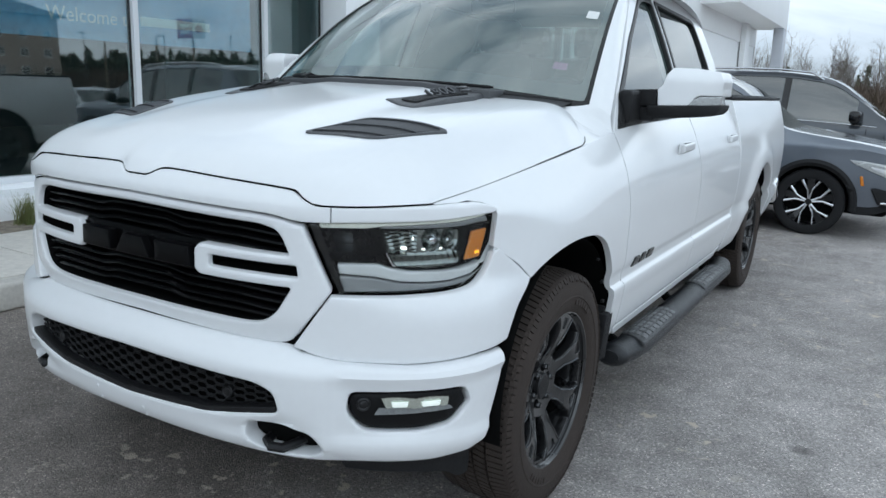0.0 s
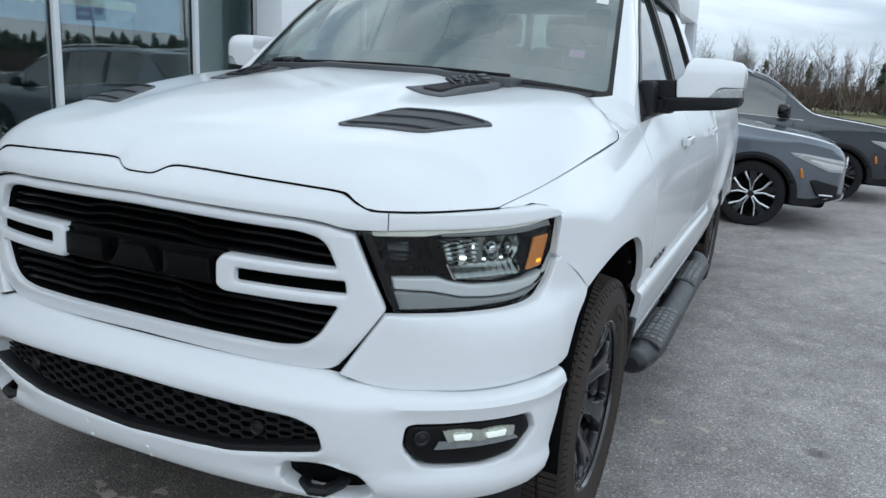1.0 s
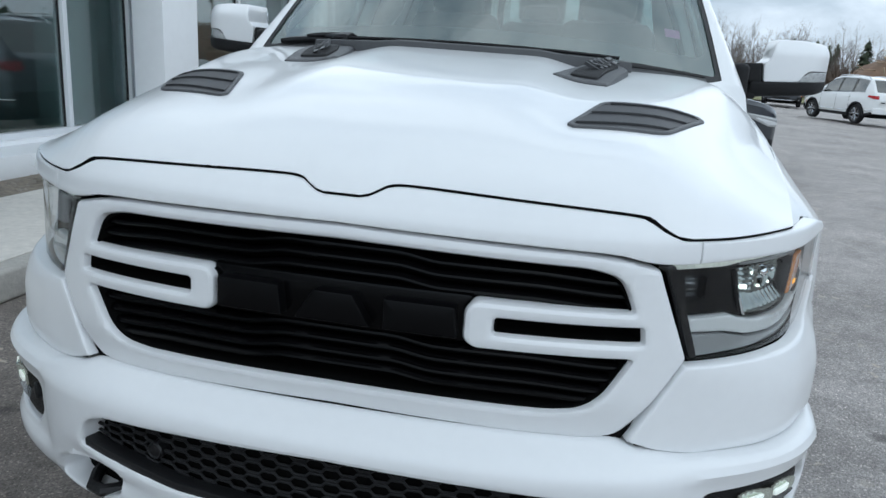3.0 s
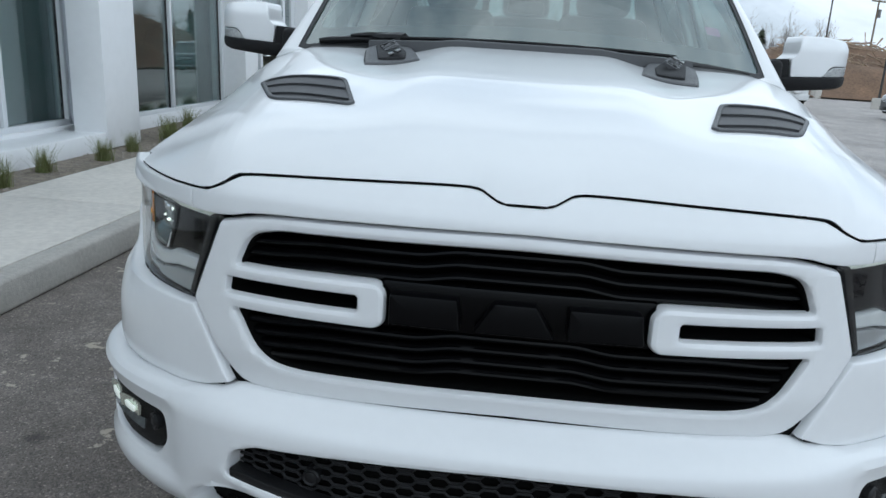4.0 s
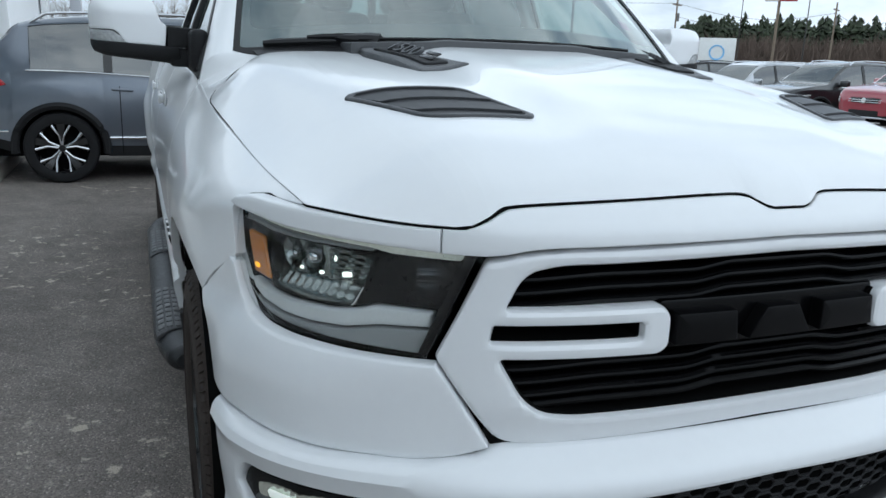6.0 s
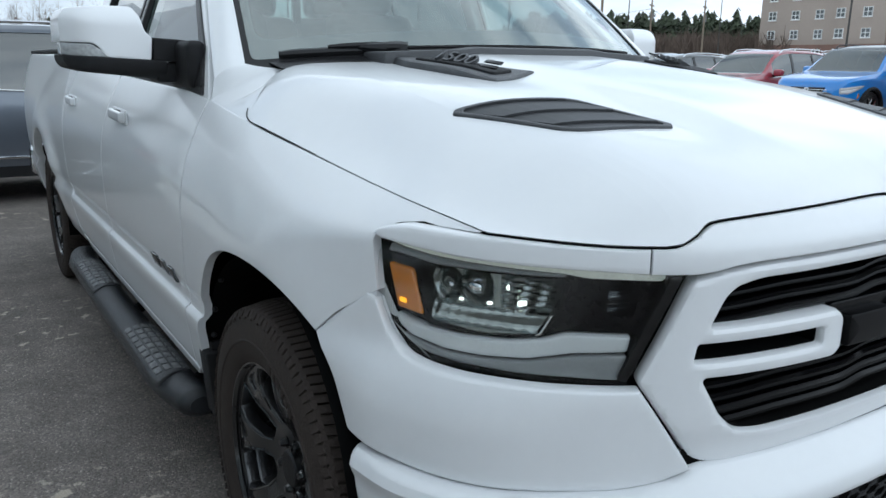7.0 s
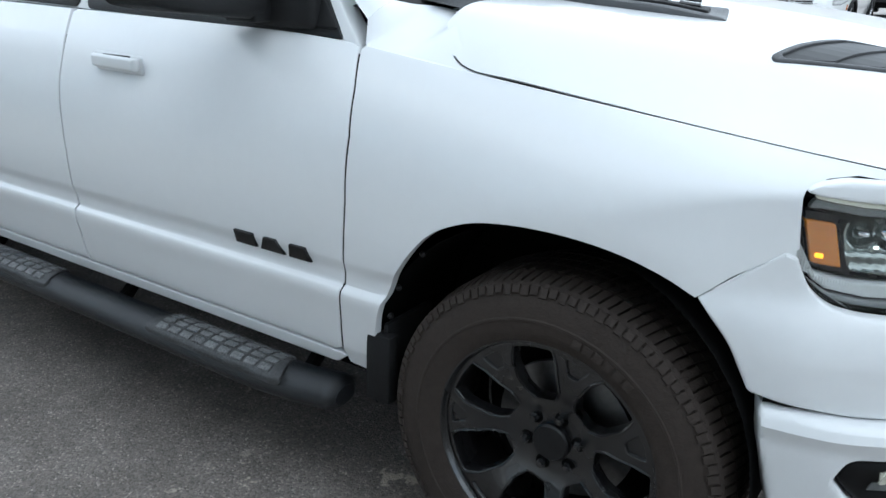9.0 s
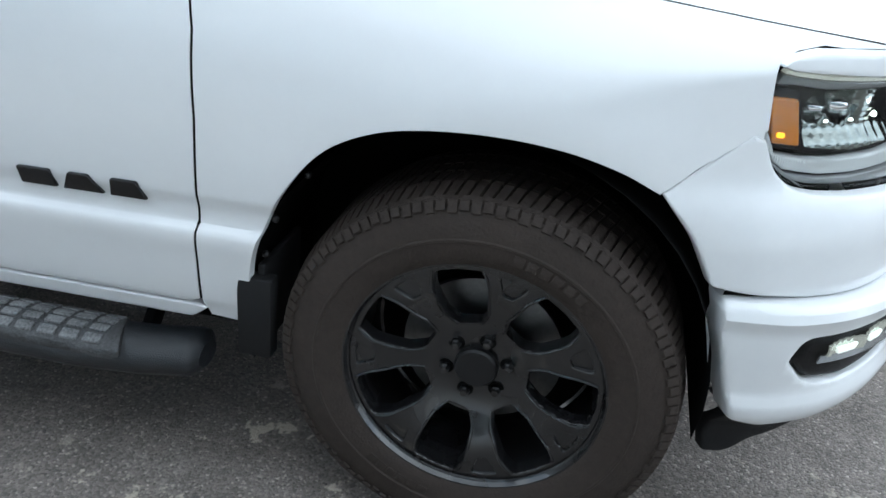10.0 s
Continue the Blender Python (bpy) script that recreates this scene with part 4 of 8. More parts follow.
def smooth_line(pts, n=6):
    """A smooth open line through the points."""
    p = [Vector(pts[0]) * 2 - Vector(pts[1])] + [Vector(q) for q in pts] + [Vector(pts[-1]) * 2 - Vector(pts[-2])]
    out = []
    for i in range(1, len(p) - 2):
        for k in range(n):
            t = k / n
            out.append(tuple(0.5 * (2 * p[i] + (p[i + 1] - p[i - 1]) * t + (2 * p[i - 1] - 5 * p[i] + 4 * p[i + 1] - p[i + 2]) * t * t + (3 * p[i] - p[i - 1] - 3 * p[i + 1] + p[i + 2]) * t ** 3)))
    return out + [tuple(pts[-1])]


ARCH = smooth_line(ARCH)


def wing(sign):
    top = [(Y(y), side_top(y)[0]) for y in steps(-0.60, 0.555, 30)]
    door = [(Y(0.564), 1.235), (Y(0.541), 1.15), (Y(0.528), 1.05), (Y(0.535), 0.90), (Y(0.552), 0.75), (Y(0.56), 0.685), (Y(0.57), 0.60), (Y(0.583), 0.49), (Y(0.574), 0.455), (Y(0.514), 0.45)]
    arch = [(Y(y), z) for y, z in ARCH]
    nose = [(Y(-0.422), 0.962), (Y(-0.416), 1.02), (Y(-0.414), 1.052), (Y(-0.416), 1.064), (Y(-0.425), 1.0745), (Y(-0.442), 1.083), (Y(-0.483), 1.0895)] + [(X(x), seam_z(x) - 0.002) for x in (0.865, 0.84, 0.825)]
    return sheet(side_w, S([(s, to_w(s, z)) for s, z in (top + door + arch + nose)[::-1]], sign), step=(0.03, 0.007), edge=0.0018, depth=0.02)


both("wing", wing, PAINT)


def arch_lip(sign):
    """The turned-in edge of the wheel opening."""
    bm = bmesh.new()
    pts = [(Y(y), z) for y, z in ARCH]
    a = [Vector(side(sign * s, z, -0.004)) for s, z in pts]
    rows = [[bm.verts.new(p + Vector((-sign * d, 0, 0))) for p in a] for d in (0.0, 0.018)]
    for k in range(len(a) - 1):
        bm.faces.new((rows[0][k], rows[0][k + 1], rows[1][k + 1], rows[1][k]))
    return bm


both("arch_lip", arch_lip, PAINT)


def liner(sign, cy, r):
    bm = bmesh.new()
    us, vs = steps(-0.07 * math.pi, 1.07 * math.pi, 24), (0.965, 0.80, 0.60, 0.45)
    rows = grid(bm, lambda a, x: (sign * x, cy + r * math.cos(a), 0.47 + r * math.sin(a) * 0.99), us, vs)
    bm.faces.new(rows[-1])
    return bm


for cy in (0.036, 3.690):
    for sign in (1, -1):
        part("wheel_well", liner(sign, cy, 0.455 if cy < 1 else 0.50), VOID, truck)

for sign in (1, -1):
    bm = block((0.78, 0.455, 0.385), (0.965, 0.472, 0.60), 0.006)
    box(bm, (0.945, 0.432, 0.372), (0.984, 0.508, 0.575), 0.008)
    bent(bm, lambda x, y, z: (sign * (x - 0.02 * sm(0.50, 0.39, z)), y - 0.012 * (z - 0.47) / 0.1, z))
    flap = part("mud_flap", bm, BLACK_MATT, truck)
    for z in (0.62, 0.70, 0.80):
        y = 0.44 if z < 0.65 else 0.415 if z < 0.75 else 0.345
        bm = bmesh.new()
        bmesh.ops.create_uvsphere(bm, u_segments=10, v_segments=6, radius=0.008)
        bm.transform(Matrix.Translation((sign * 0.955, y, z)))
        part("clip", bm, BLACK_SATIN, flap)

# Doors
def door_front(sign):
    o = [(Y(0.571), 1.240), (Y(0.546), 1.15), (Y(0.533), 1.05), (Y(0.540), 0.90), (Y(0.557), 0.75), (Y(0.565), 0.685), (Y(0.575), 0.60), (Y(0.588), 0.50), (Y(0.614), 0.487)]
    o += [(Y(1.70), 0.487), (Y(1.700), 0.70), (Y(1.690), 0.95), (Y(1.700), 1.15), (Y(1.718), 1.275)]
    o += [(Y(y), side_top(y)[0] - 0.002) for y in steps(1.70, 0.60, 14)]
    return sheet(side, S(o, sign), step=(0.06, 0.006), edge=0.0018, depth=0.025)


def door_rear(sign):
    o = [(Y(1.707), 0.487), (Y(2.42), 0.487), (Y(2.60), 0.52), (Y(2.68), 0.62), (Y(2.735), 0.80), (Y(2.745), 1.0), (Y(2.745), 1.295)]
    o += [(Y(y), side_top(y)[0] - 0.002) for y in steps(2.72, 1.735, 12)]
    o += [(Y(1.707), 1.15), (Y(1.697), 0.95), (Y(1.707), 0.70)]
    return sheet(side, S(o, sign), step=(0.07, 0.006), edge=0.0018, depth=0.025)


def handle(sign, y0, door):
    y1 = y0 + 0.225
    x0 = 0.977
    bm = block((0, y0, -0.03), (0.02, y1, 0.03), 0.012, 3)
    bent(bm, lambda x, y, z: (sign * (x0 - 0.012 + x * 0.5), y, 1.148 + z * 0.9 + 0.02 * (y - y0)))
    part("handle_recess", bm, PAINT_SATIN, door)
    bm = block((0, y0 + 0.01, -0.019), (0.022, y1 - 0.005, 0.019), 0.010, 3)
    bent(bm, lambda x, y, z: (sign * (x0 + 0.018 + x - 0.030 * ((y - (y0 + y1) / 2) / 0.11) ** 2), y, 1.150 + z + 0.02 * (y - y0)))
    part("handle", bm, PAINT_SATIN, door, "white door handle")
    # Black plate put in for the shaded gap behind the grip.
    bm = block((0, y0 + 0.04, -0.012), (0.004, y1 - 0.06, 0.016), 0.002)
    bent(bm, lambda x, y, z: (sign * (x0 + 0.003 + x), y, 1.158 + z))
    part("handle_gap", bm, BLACK_MATT, door)


# Black sheet added close behind the doors to make their gaps dark.
def inner_panel(sign):
    o = [(Y(0.46), 0.50), (Y(2.60), 0.50), (Y(2.70), 0.70), (Y(2.744), 1.0), (Y(2.744), 1.22), (Y(0.514), 1.20)]
    return sheet(side, S(o, sign), step=(0.06, 0.011), edge=0, depth=0, off=-0.0055)


both("inner_panel", inner_panel, VOID)


# Thin black strip laid in the wing and door gap for its shade.
def door_seal(sign):
    o = [(Y(0.559), 1.225), (Y(0.5365), 1.15), (Y(0.5235), 1.05), (Y(0.5305), 0.90), (Y(0.5475), 0.75), (Y(0.5555), 0.685), (Y(0.5655), 0.60), (Y(0.5785), 0.50)]
    return sheet(side, S(o + [(s + 0.014, z) for s, z in o[::-1]], sign), step=(0.02, 0.011), edge=0, depth=0, off=-0.0022)


both("door_seal", door_seal, VOID)
doors = both("front_door", door_front, PAINT), both("rear_door", door_rear, PAINT)
for (d0, d1), y0 in zip(doors, (1.29, 2.40)):
    handle(1, y0, d0)
    handle(-1, y0, d1)

# The maker's mark on the front doors: plain black blocks
for sign, d in zip((1, -1), doors[0]):
    for a, b, sk in ((0.664, 0.742, 0.012), (0.756, 0.846, 0.024), (0.860, 0.939, 0.004)):
        o = [(Y(a), 0.716), (Y(b), 0.716), (Y(b - sk), 0.756), (Y(a + sk), 0.756)]
        part("emblem_block", slab(S(o, sign), side, 0.008, 0.012, 0.002, r=0.003), BLACK_GLOSS, d, "gloss black emblem block")


def sill(sign):
    o = [(Y(0.60), 0.482), (Y(0.575), 0.475), (Y(0.62), 0.440), (Y(2.46), 0.440), (Y(2.56), 0.50), (Y(2.42), 0.482)]
    return sheet(side, S(rounded(o, 0.01), sign), step=(0.08, 0.012), edge=0.006, depth=0.03, off=0.004)


both("sill", sill, PAINT)


def bed_side(sign):
    c, r = 3.672, 0.515
    arch = [(Y(c + r * math.cos(a)), 0.43 + r * math.sin(a) * 0.98) for a in [math.radians(k) for k in range(0, 181, 9)]]
    o = [(Y(2.752), 1.368), (Y(2.752), 1.0), (Y(2.742), 0.80), (Y(2.69), 0.62), (Y(2.62), 0.50), (Y(2.66), 0.44), (Y(3.10), 0.43)] + arch[::-1][1:-1] + [(Y(4.22), 0.45), (Y(4.80), 0.62), (Y(4.84), 0.80), (Y(4.84), 1.35), (Y(4.80), 1.372)]
    return sheet(side, S(rounded(o, 0.01), sign), step=(0.05, 0.03), edge=0.008, depth=0.04)


both("bed_side", bed_side, PAINT)
for sign in (1, -1):
    part("bed_rail", bent(block((0, 2.76, 0), (0.08, 4.84, 0.022), 0.01), lambda x, y, z: (sign * (0.824 + x), y, 1.372 + z)), BLACK_MATT, truck, "black plastic bed rail cap")
    part("bed_inner", block((min(sign * 0.84, sign * 0.87), 2.78, 0.6), (max(sign * 0.84, sign * 0.87), 4.82, 1.372), 0.01), BLACK_MATT, truck)
part("tailgate", block((-0.84, 4.80, 0.62), (0.84, 4.87, 1.37), 0.015), PAINT, truck)
part("bed_floor", block((-0.86, 2.78, 0.60), (0.86, 4.82, 0.66), 0.005), BLACK_MATT, truck)
part("bed_front", block((-0.86, 2.76, 0.60), (0.86, 2.80, 1.36), 0.005), PAINT, truck)
part("tonneau_cover", bent(block((-0.86, 2.80, 1.385), (0.86, 4.82, 1.40), 0.006), lambda x, y, z: (x, y, z + 0.012 * (1 - (x / 0.86) ** 2))), BLACK_MATT, truck, "black tonneau cover")
part("rear_bumper", bent(block((-0.99, 4.80, 0.52), (0.99, 5.00, 0.74), 0.04, 3), lambda x, y, z: (x, y - 0.12 * (abs(x) / 0.99) ** 6, z)), CHROME, truck, "chrome rear bumper")
# Unseen chassis slabs, wide and low to keep light off the ground.
part("frame_rails", block((-0.60, -0.6, 0.30), (0.60, 4.7, 0.52), 0.03), VOID, truck)
part("underbody", block((-0.86, 0.52, 0.37), (0.86, 4.75, 0.60), 0.02), VOID, truck)
part("engine_bay", block((-0.62, -0.62, 0.40), (0.62, 0.50, 0.95), 0.03), VOID, truck)

# Cab above the belt line
A_BASE, A_TOP = Vector((0.792, 0.545, 1.335)), Vector((0.640, 1.285, 1.862))


def screen(u, v, off=0.0):
    """Windscreen: u across from -1 to 1, v from its foot to its head."""
    half = lerp(A_BASE.x, A_TOP.x, v)
    x = u * half
    y = lerp(0.335 + 0.21 * u * u, 1.17 + 0.115 * u * u, v)
    z = lerp(1.385 - 0.05 * u * u, 1.892 - 0.03 * u * u, v) + 0.045 * math.sin(math.pi * v)
    return (x, y - off * 0.55, z + off * 0.83)


part("windscreen", sheet(screen, rounded([(-0.995, 0.0), (0.995, 0.0), (0.99, 1.0), (-0.99, 1.0)], 0.03), step=(0.08, 0.06), edge=0, depth=0), SCREEN, truck, "tinted windscreen reflecting clouds").visible_shadow = False
part("screen_border", sheet(screen, rounded([(-1.0, -0.01), (1.0, -0.01), (1.0, 1.01), (-1.0, 1.01)], 0.03), [rounded([(-0.955, 0.10), (0.955, 0.10), (0.935, 0.95), (-0.935, 0.95)], 0.06)], step=(0.08, 0.05), edge=0, depth=0, off=-0.004), BLACK_GLOSS, truck)
part("screen_seal", sheet(screen, rounded([(-1.012, -0.025), (1.012, -0.025), (1.012, 1.02), (-1.012, 1.02)], 0.03), [rounded([(-0.985, 0.012), (0.985, 0.012), (0.982, 0.99), (-0.982, 0.99)], 0.03)], step=(0.08, 0.05), edge=0, depth=0.02, off=0.004), BLACK_SATIN, truck)


def upper(y, z, off=0.0):
    """Side of the cab above the belt; y runs back, for the driver's side."""
    h = z - 1.26
    return (0.888 - 0.30 * h - 0.16 * h * h + off, y, z)


def roof_line(y):
    return 1.900 + 0.055 * math.sin(math.pi * min(1, max(0, (y - 1.15) / 1.75))) ** 0.8


def side_frame(sign):
    o = [(0.566, 1.236), (1.72, 1.285), (2.75, 1.310), (2.74, 1.60), (2.66, 1.84, 0.05), (2.50, 1.885), (1.6, 1.90), (1.36, 1.875, 0.08), (0.98, 1.60), (0.70, 1.385)]
    win = [[(0.640, 1.272, 0.01), (1.655, 1.302, 0.03), (1.637, 1.828, 0.03), (1.43, 1.823, 0.08), (1.045, 1.606), (0.735, 1.380, 0.02)],
           [(1.728, 1.308, 0.03), (2.53, 1.332, 0.04), (2.458, 1.799, 0.06), (1.708, 1.832, 0.03)]]
    surf = (lambda u, z, off=0.0: upper(u, z, off)) if sign > 0 else (lambda u, z, off=0.0: (-upper(-u, z, off)[0], -u, z))
    return sheet(surf, S(rounded(o, 0.02), sign), [S(rounded(w, 0.02), sign) for w in win], step=(0.10, 0.06), edge=0.006, depth=0.05)


def frame_dark(sign):
    """Black inner frames and seals round the side windows."""
    win = [[(0.622, 1.252, 0.01), (1.67, 1.286, 0.03), (1.65, 1.84, 0.03), (1.43, 1.835, 0.08), (1.04, 1.612), (0.72, 1.384, 0.02)],
           [(1.71, 1.288, 0.03), (2.55, 1.316, 0.04), (2.47, 1.81, 0.06), (1.69, 1.842, 0.03)]]
    holes = [[(0.735, 1.290, 0.01), (1.640, 1.318, 0.03), (1.622, 1.818, 0.03), (1.43, 1.813, 0.08), (1.062, 1.598), (0.790, 1.396, 0.02)],
             [(1.742, 1.326, 0.03), (2.515, 1.347, 0.04), (2.448, 1.788, 0.06), (1.722, 1.822, 0.03)]]
    return win, holes


cab = part("cab_shell", side_frame(1), PAINT, truck), part("cab_shell", side_frame(-1), PAINT, truck)
for sign in (1, -1):
    surf = (lambda u, z, off=0.0: upper(u, z, off)) if sign > 0 else (lambda u, z, off=0.0: (-upper(-u, z, off)[0], -u, z))
    for w, h in zip(*frame_dark(sign)):
        part("window_frame", sheet(surf, S(rounded(w, 0.02), sign), [S(rounded(h, 0.02), sign)], step=(0.15, 0.1), edge=0.003, depth=0.02, off=0.005), BLACK_SATIN, truck)
        part("side_window", sheet(surf, S(rounded(h, 0.0), sign), step=(0.2, 0.15), edge=0, depth=0, off=-0.012), SIDE_GLASS if h[0][0] < 1 else REAR_GLASS, truck, "tinted side window").visible_shadow = False

    def pillar(t, w):
        """Front pillar between windscreen and door frame."""
        a = Vector(screen(1.005, t, 0.006))
        b = Vector(upper(lerp(0.56, 1.40, t), lerp(1.30, 1.885, t) + 0.03 * math.sin(math.pi * t), 0.002))
        p = a.lerp(b, w) + Vector((0.6, -0.5, 0.5)) * (0.014 * math.sin(math.pi * w))
        return (sign * p.x, p.y, p.z)
    bm = bmesh.new()
    grid(bm, pillar, steps(0.0, 1.02, 18), steps(0, 1, 12), flip=sign < 0)
    part("front_pillar", bm, PAINT, truck)


in_x = curve([(0.0, 0.884), (0.3, 0.852), (0.5, 0.788), (0.62, 0.722), (0.74, 0.722), (0.88, 0.768), (1.0, 0.797)])
in_y = curve([(0.0, 0.23), (0.3, 0.312), (0.5, 0.374), (0.62, 0.398), (0.74, 0.458), (0.88, 0.516), (1.0, 0.541)])
in_z = curve([(0.0, 1.194), (0.3, 1.246), (0.5, 1.298), (0.62, 1.312), (0.74, 1.326), (0.88, 1.333), (1.0, 1.340)])


def cowl_corner(sign):
    """The wing's top behind the bonnet, running up into the front pillar."""
    bm = bmesh.new()
    foot = Vector(upper(0.56, 1.30, 0.002))

    def f(u, v):
        y = lerp(0.22, 0.556, min(1.0, u / 0.8))
        zt, xt = side_top(y)
        a = Vector((xt - 0.0015, y, zt - 0.0015)).lerp(foot, sm(0.8, 1.0, u))
        b = Vector((in_x(u), in_y(u), in_z(u)))
        k = sm(0.55, 1.0, u)
        swell = Vector((0.6, -0.1, 0.8)).lerp(Vector((0.6, -0.5, 0.5)), k) * (0.014 * k)
        p = a.lerp(b, v) + swell * math.sin(math.pi * v)
        return (sign * p.x, p.y, p.z)
    grid(bm, f, steps(0, 1, 28), steps(0, 1, 12), flip=sign < 0)
    return bm


both("cowl_corner", cowl_corner, PAINT)


def roof(u, v):
    half = 0.655 + 0.035 * math.sin(math.pi * v)
    y = lerp(1.16 + 0.125 * u * u, 2.70, v)
    z = 1.893 + 0.065 * math.sin(math.pi * v) ** 0.7 - 0.035 * u * u - 0.04 * v - 0.03 * abs(u) ** 8
    return (u * half * 1.05, y, z)


bm = bmesh.new()
grid(bm, roof, steps(-1, 1, 24), steps(0, 1, 16))
part("roof", bm, PAINT, truck)
back = lambda u, z, off=0.0: (u, 2.745 - 0.12 * (z - 1.3) + off, z)
part("cab_back", sheet(back, [(-0.87, 1.0), (0.87, 1.0), (0.866, 1.32), (0.648, 1.86), (-0.648, 1.86), (-0.866, 1.32)], [rounded([(-0.70, 1.40), (0.70, 1.40), (0.62, 1.78), (-0.62, 1.78)], 0.05)], step=(0.2, 0.2), edge=0, depth=0.04), PAINT, truck)
part("rear_window", sheet(back, rounded([(-0.70, 1.40), (0.70, 1.40), (0.62, 1.78), (-0.62, 1.78)], 0.05), step=(0.3, 0.3), edge=0, depth=0, off=-0.02), SIDE_GLASS, truck).visible_shadow = False
for x in (-0.24, 0.24):
    part("rear_window_bar", block((x - 0.02, 2.655, 1.40), (x + 0.02, 2.70, 1.78), 0.006), BLACK_SATIN, truck)

# Cowl panel, wipers and bonnet scoops
cowl = bmesh.new()
grid(cowl, lambda u, v: (u * 0.74, lerp(0.27 + 0.08 * u * u, 0.36 + 0.19 * u * u, v), lerp(hood_z(u * 0.74, 0.27 + 0.08 * u * u) - 0.010, 1.392 - 0.043 * u * u, v)), steps(-1, 1, 40), steps(0, 1, 4))
part("cowl_panel", cowl, BLACK_SATIN, truck)
strip = [(x, 0.262 + 0.16 * (abs(x) / 0.81) ** 3 - 0.012) for x in steps(-0.50, 0.50, 24)] + [(x, 0.355 + 0.21 * (x / 0.8) ** 2) for x in steps(0.50, -0.50, 24)]
part("cowl_grille", sheet(lambda x, y, off=0.0: (x, y, max(hood_z(x, min(y, 0.30)), 1.37 - 0.05 * x * x) + off), strip, step=(0.04, 0.03), edge=0.006, depth=0.03, off=0.018), VENT, truck, "dark grey cowl grille")
for k in range(3):
    bm = bmesh.new()
    tube(bm, [(x, 0.285 + 0.022 * k + 0.21 * (x / 0.8) ** 2, 1.396 - 0.05 * x * x) for x in steps(-0.46, 0.46, 18)], 0.005, 5)
    part("cowl_louvre", bm, BLACK_MATT, truck)


def clip(poly, f):
    """The part of an outline where f is positive."""
    out = []
    for a, b in zip(poly, poly[1:] + poly[:1]):
        fa, fb = f(a), f(b)
        if fa >= 0:
            out.append((a[0], a[1]))
        if (fa >= 0) != (fb >= 0):
            t = fa / (fa - fb)
            out.append((lerp(a[0], b[0], t), lerp(a[1], b[1], t)))
    return out


def scoop_z(x, y, off=0.0):
    return (x, y, hood_z(x, y) + off)


for sign in (1, -1):
    # raised name plate housing at the end of the bonnet's dome
    o = rounded([(0.287, -0.085, 0.012), (0.438, -0.122, 0.015), (0.492, 0.19, 0.02), (0.47, 0.345, 0.02), (0.375, 0.345, 0.02), (0.325, 0.12, 0.02)], 0.02)
    lift = lambda x, y: 0.006 + 0.012 * sm(-0.13, 0.05, y) * sm(0.28, 0.40, abs(x))
    scoop = part("bonnet_scoop", sheet(scoop_z, S(o, sign), step=(0.03, 0.03), edge=0.014, depth=0.04, relief=lift), VENT, truck, "dark grey scoop with a model number plate")
    o2 = rounded([(0.335, -0.052), (0.408, -0.068), (0.462, 0.205), (0.392, 0.215), (0.352, 0.08)], 0.012)
    part("plate", sheet(scoop_z, S(o2, sign), step=(0.03, 0.03), edge=0.004, depth=0.006, off=0.006, relief=lift), BLACK_MATT, scoop)
    txt = bpy.data.curves.new("number", "FONT")
    txt.body, txt.size, txt.extrude, txt.align_x, txt.align_y = "1500", 0.066, 0.005, "CENTER", "CENTER"
    txt.materials.append(VENT)
    ob = new("number", txt)
    ob.parent = scoop
    ob["label"] = "gloss black raised number"
    c = Vector((sign * 0.405, 0.095, hood_z(0.405, 0.095) + 0.030))
    along = Vector((sign * 0.075, 0.24, hood_z(0.42, 0.24) - hood_z(0.36, 0.0) + 0.012)).normalized() * sign
    n = Vector((sign * 0.42, -0.10, 0.9)).normalized()
    yv = n.cross(along).normalized()
    n = along.cross(yv)
    ob.matrix_world = Matrix.Translation(c) @ Matrix((along, yv, n)).transposed().to_4x4()
    for k in range(2):
        bm = block((0, -0.007, 0), (0.05, 0.007, 0.004), 0.001)
        bm.transform(Matrix.Translation(c) @ Matrix((along, yv, n)).transposed().to_4x4() @ Matrix.Translation((0.088, 0.011 - 0.022 * k, 0)))
        part("small_lettering", bm, BLACK_GLOSS, scoop)
    # vents: a flat frame flush with the bonnet, and shelving louvres inside it
    o = rounded([(0.376, -0.590, 0.006), (0.364, -0.577, 0.006), (0.428, -0.365, 0.03), (0.466, -0.343, 0.03), (0.650, -0.271, 0.006), (0.662, -0.280, 0.006), (0.602, -0.432, 0.03), (0.560, -0.530, 0.05)], 0.02)
    i = rounded([(0.388, -0.576, 0.004), (0.379, -0.567, 0.004), (0.435, -0.377, 0.02), (0.469, -0.356, 0.02), (0.638, -0.289, 0.004), (0.646, -0.296, 0.004), (0.591, -0.434, 0.02), (0.552, -0.521, 0.03)], 0.01)
    vent = part("bonnet_vent", sheet(scoop_z, S(o[::-1], sign), [S(i[::-1], sign)], step=(0.03, 0.03), edge=0.003, depth=0.012, off=0.0055), VENT, truck, "dark grey bonnet vent with louvres")

    part("vent_floor", sheet(scoop_z, S(i[::-1], sign), step=(0.05, 0.05), edge=0, depth=0, off=0.0014), LOUVRE, vent)
    across = lambda p: p[1] + 0.60 - 0.42 * (p[0] - 0.40)
    for k in range(4):
        lo = -0.03 + 0.080 * k
        strip = clip(clip(i, lambda p: across(p) - lo), lambda p: lo + 0.0795 - across(p))
        if len(strip) > 2:
            part("louvre", sheet(scoop_z, S(strip[::-1], sign), step=(0.03, 0.02), edge=0, depth=0.004, off=0.0, relief=lambda x, y: 0.0064 - 0.0046 * (y + 0.60 - 0.42 * (abs(x) - 0.40) - lo) / 0.080), LOUVRE, vent, smooth=0)


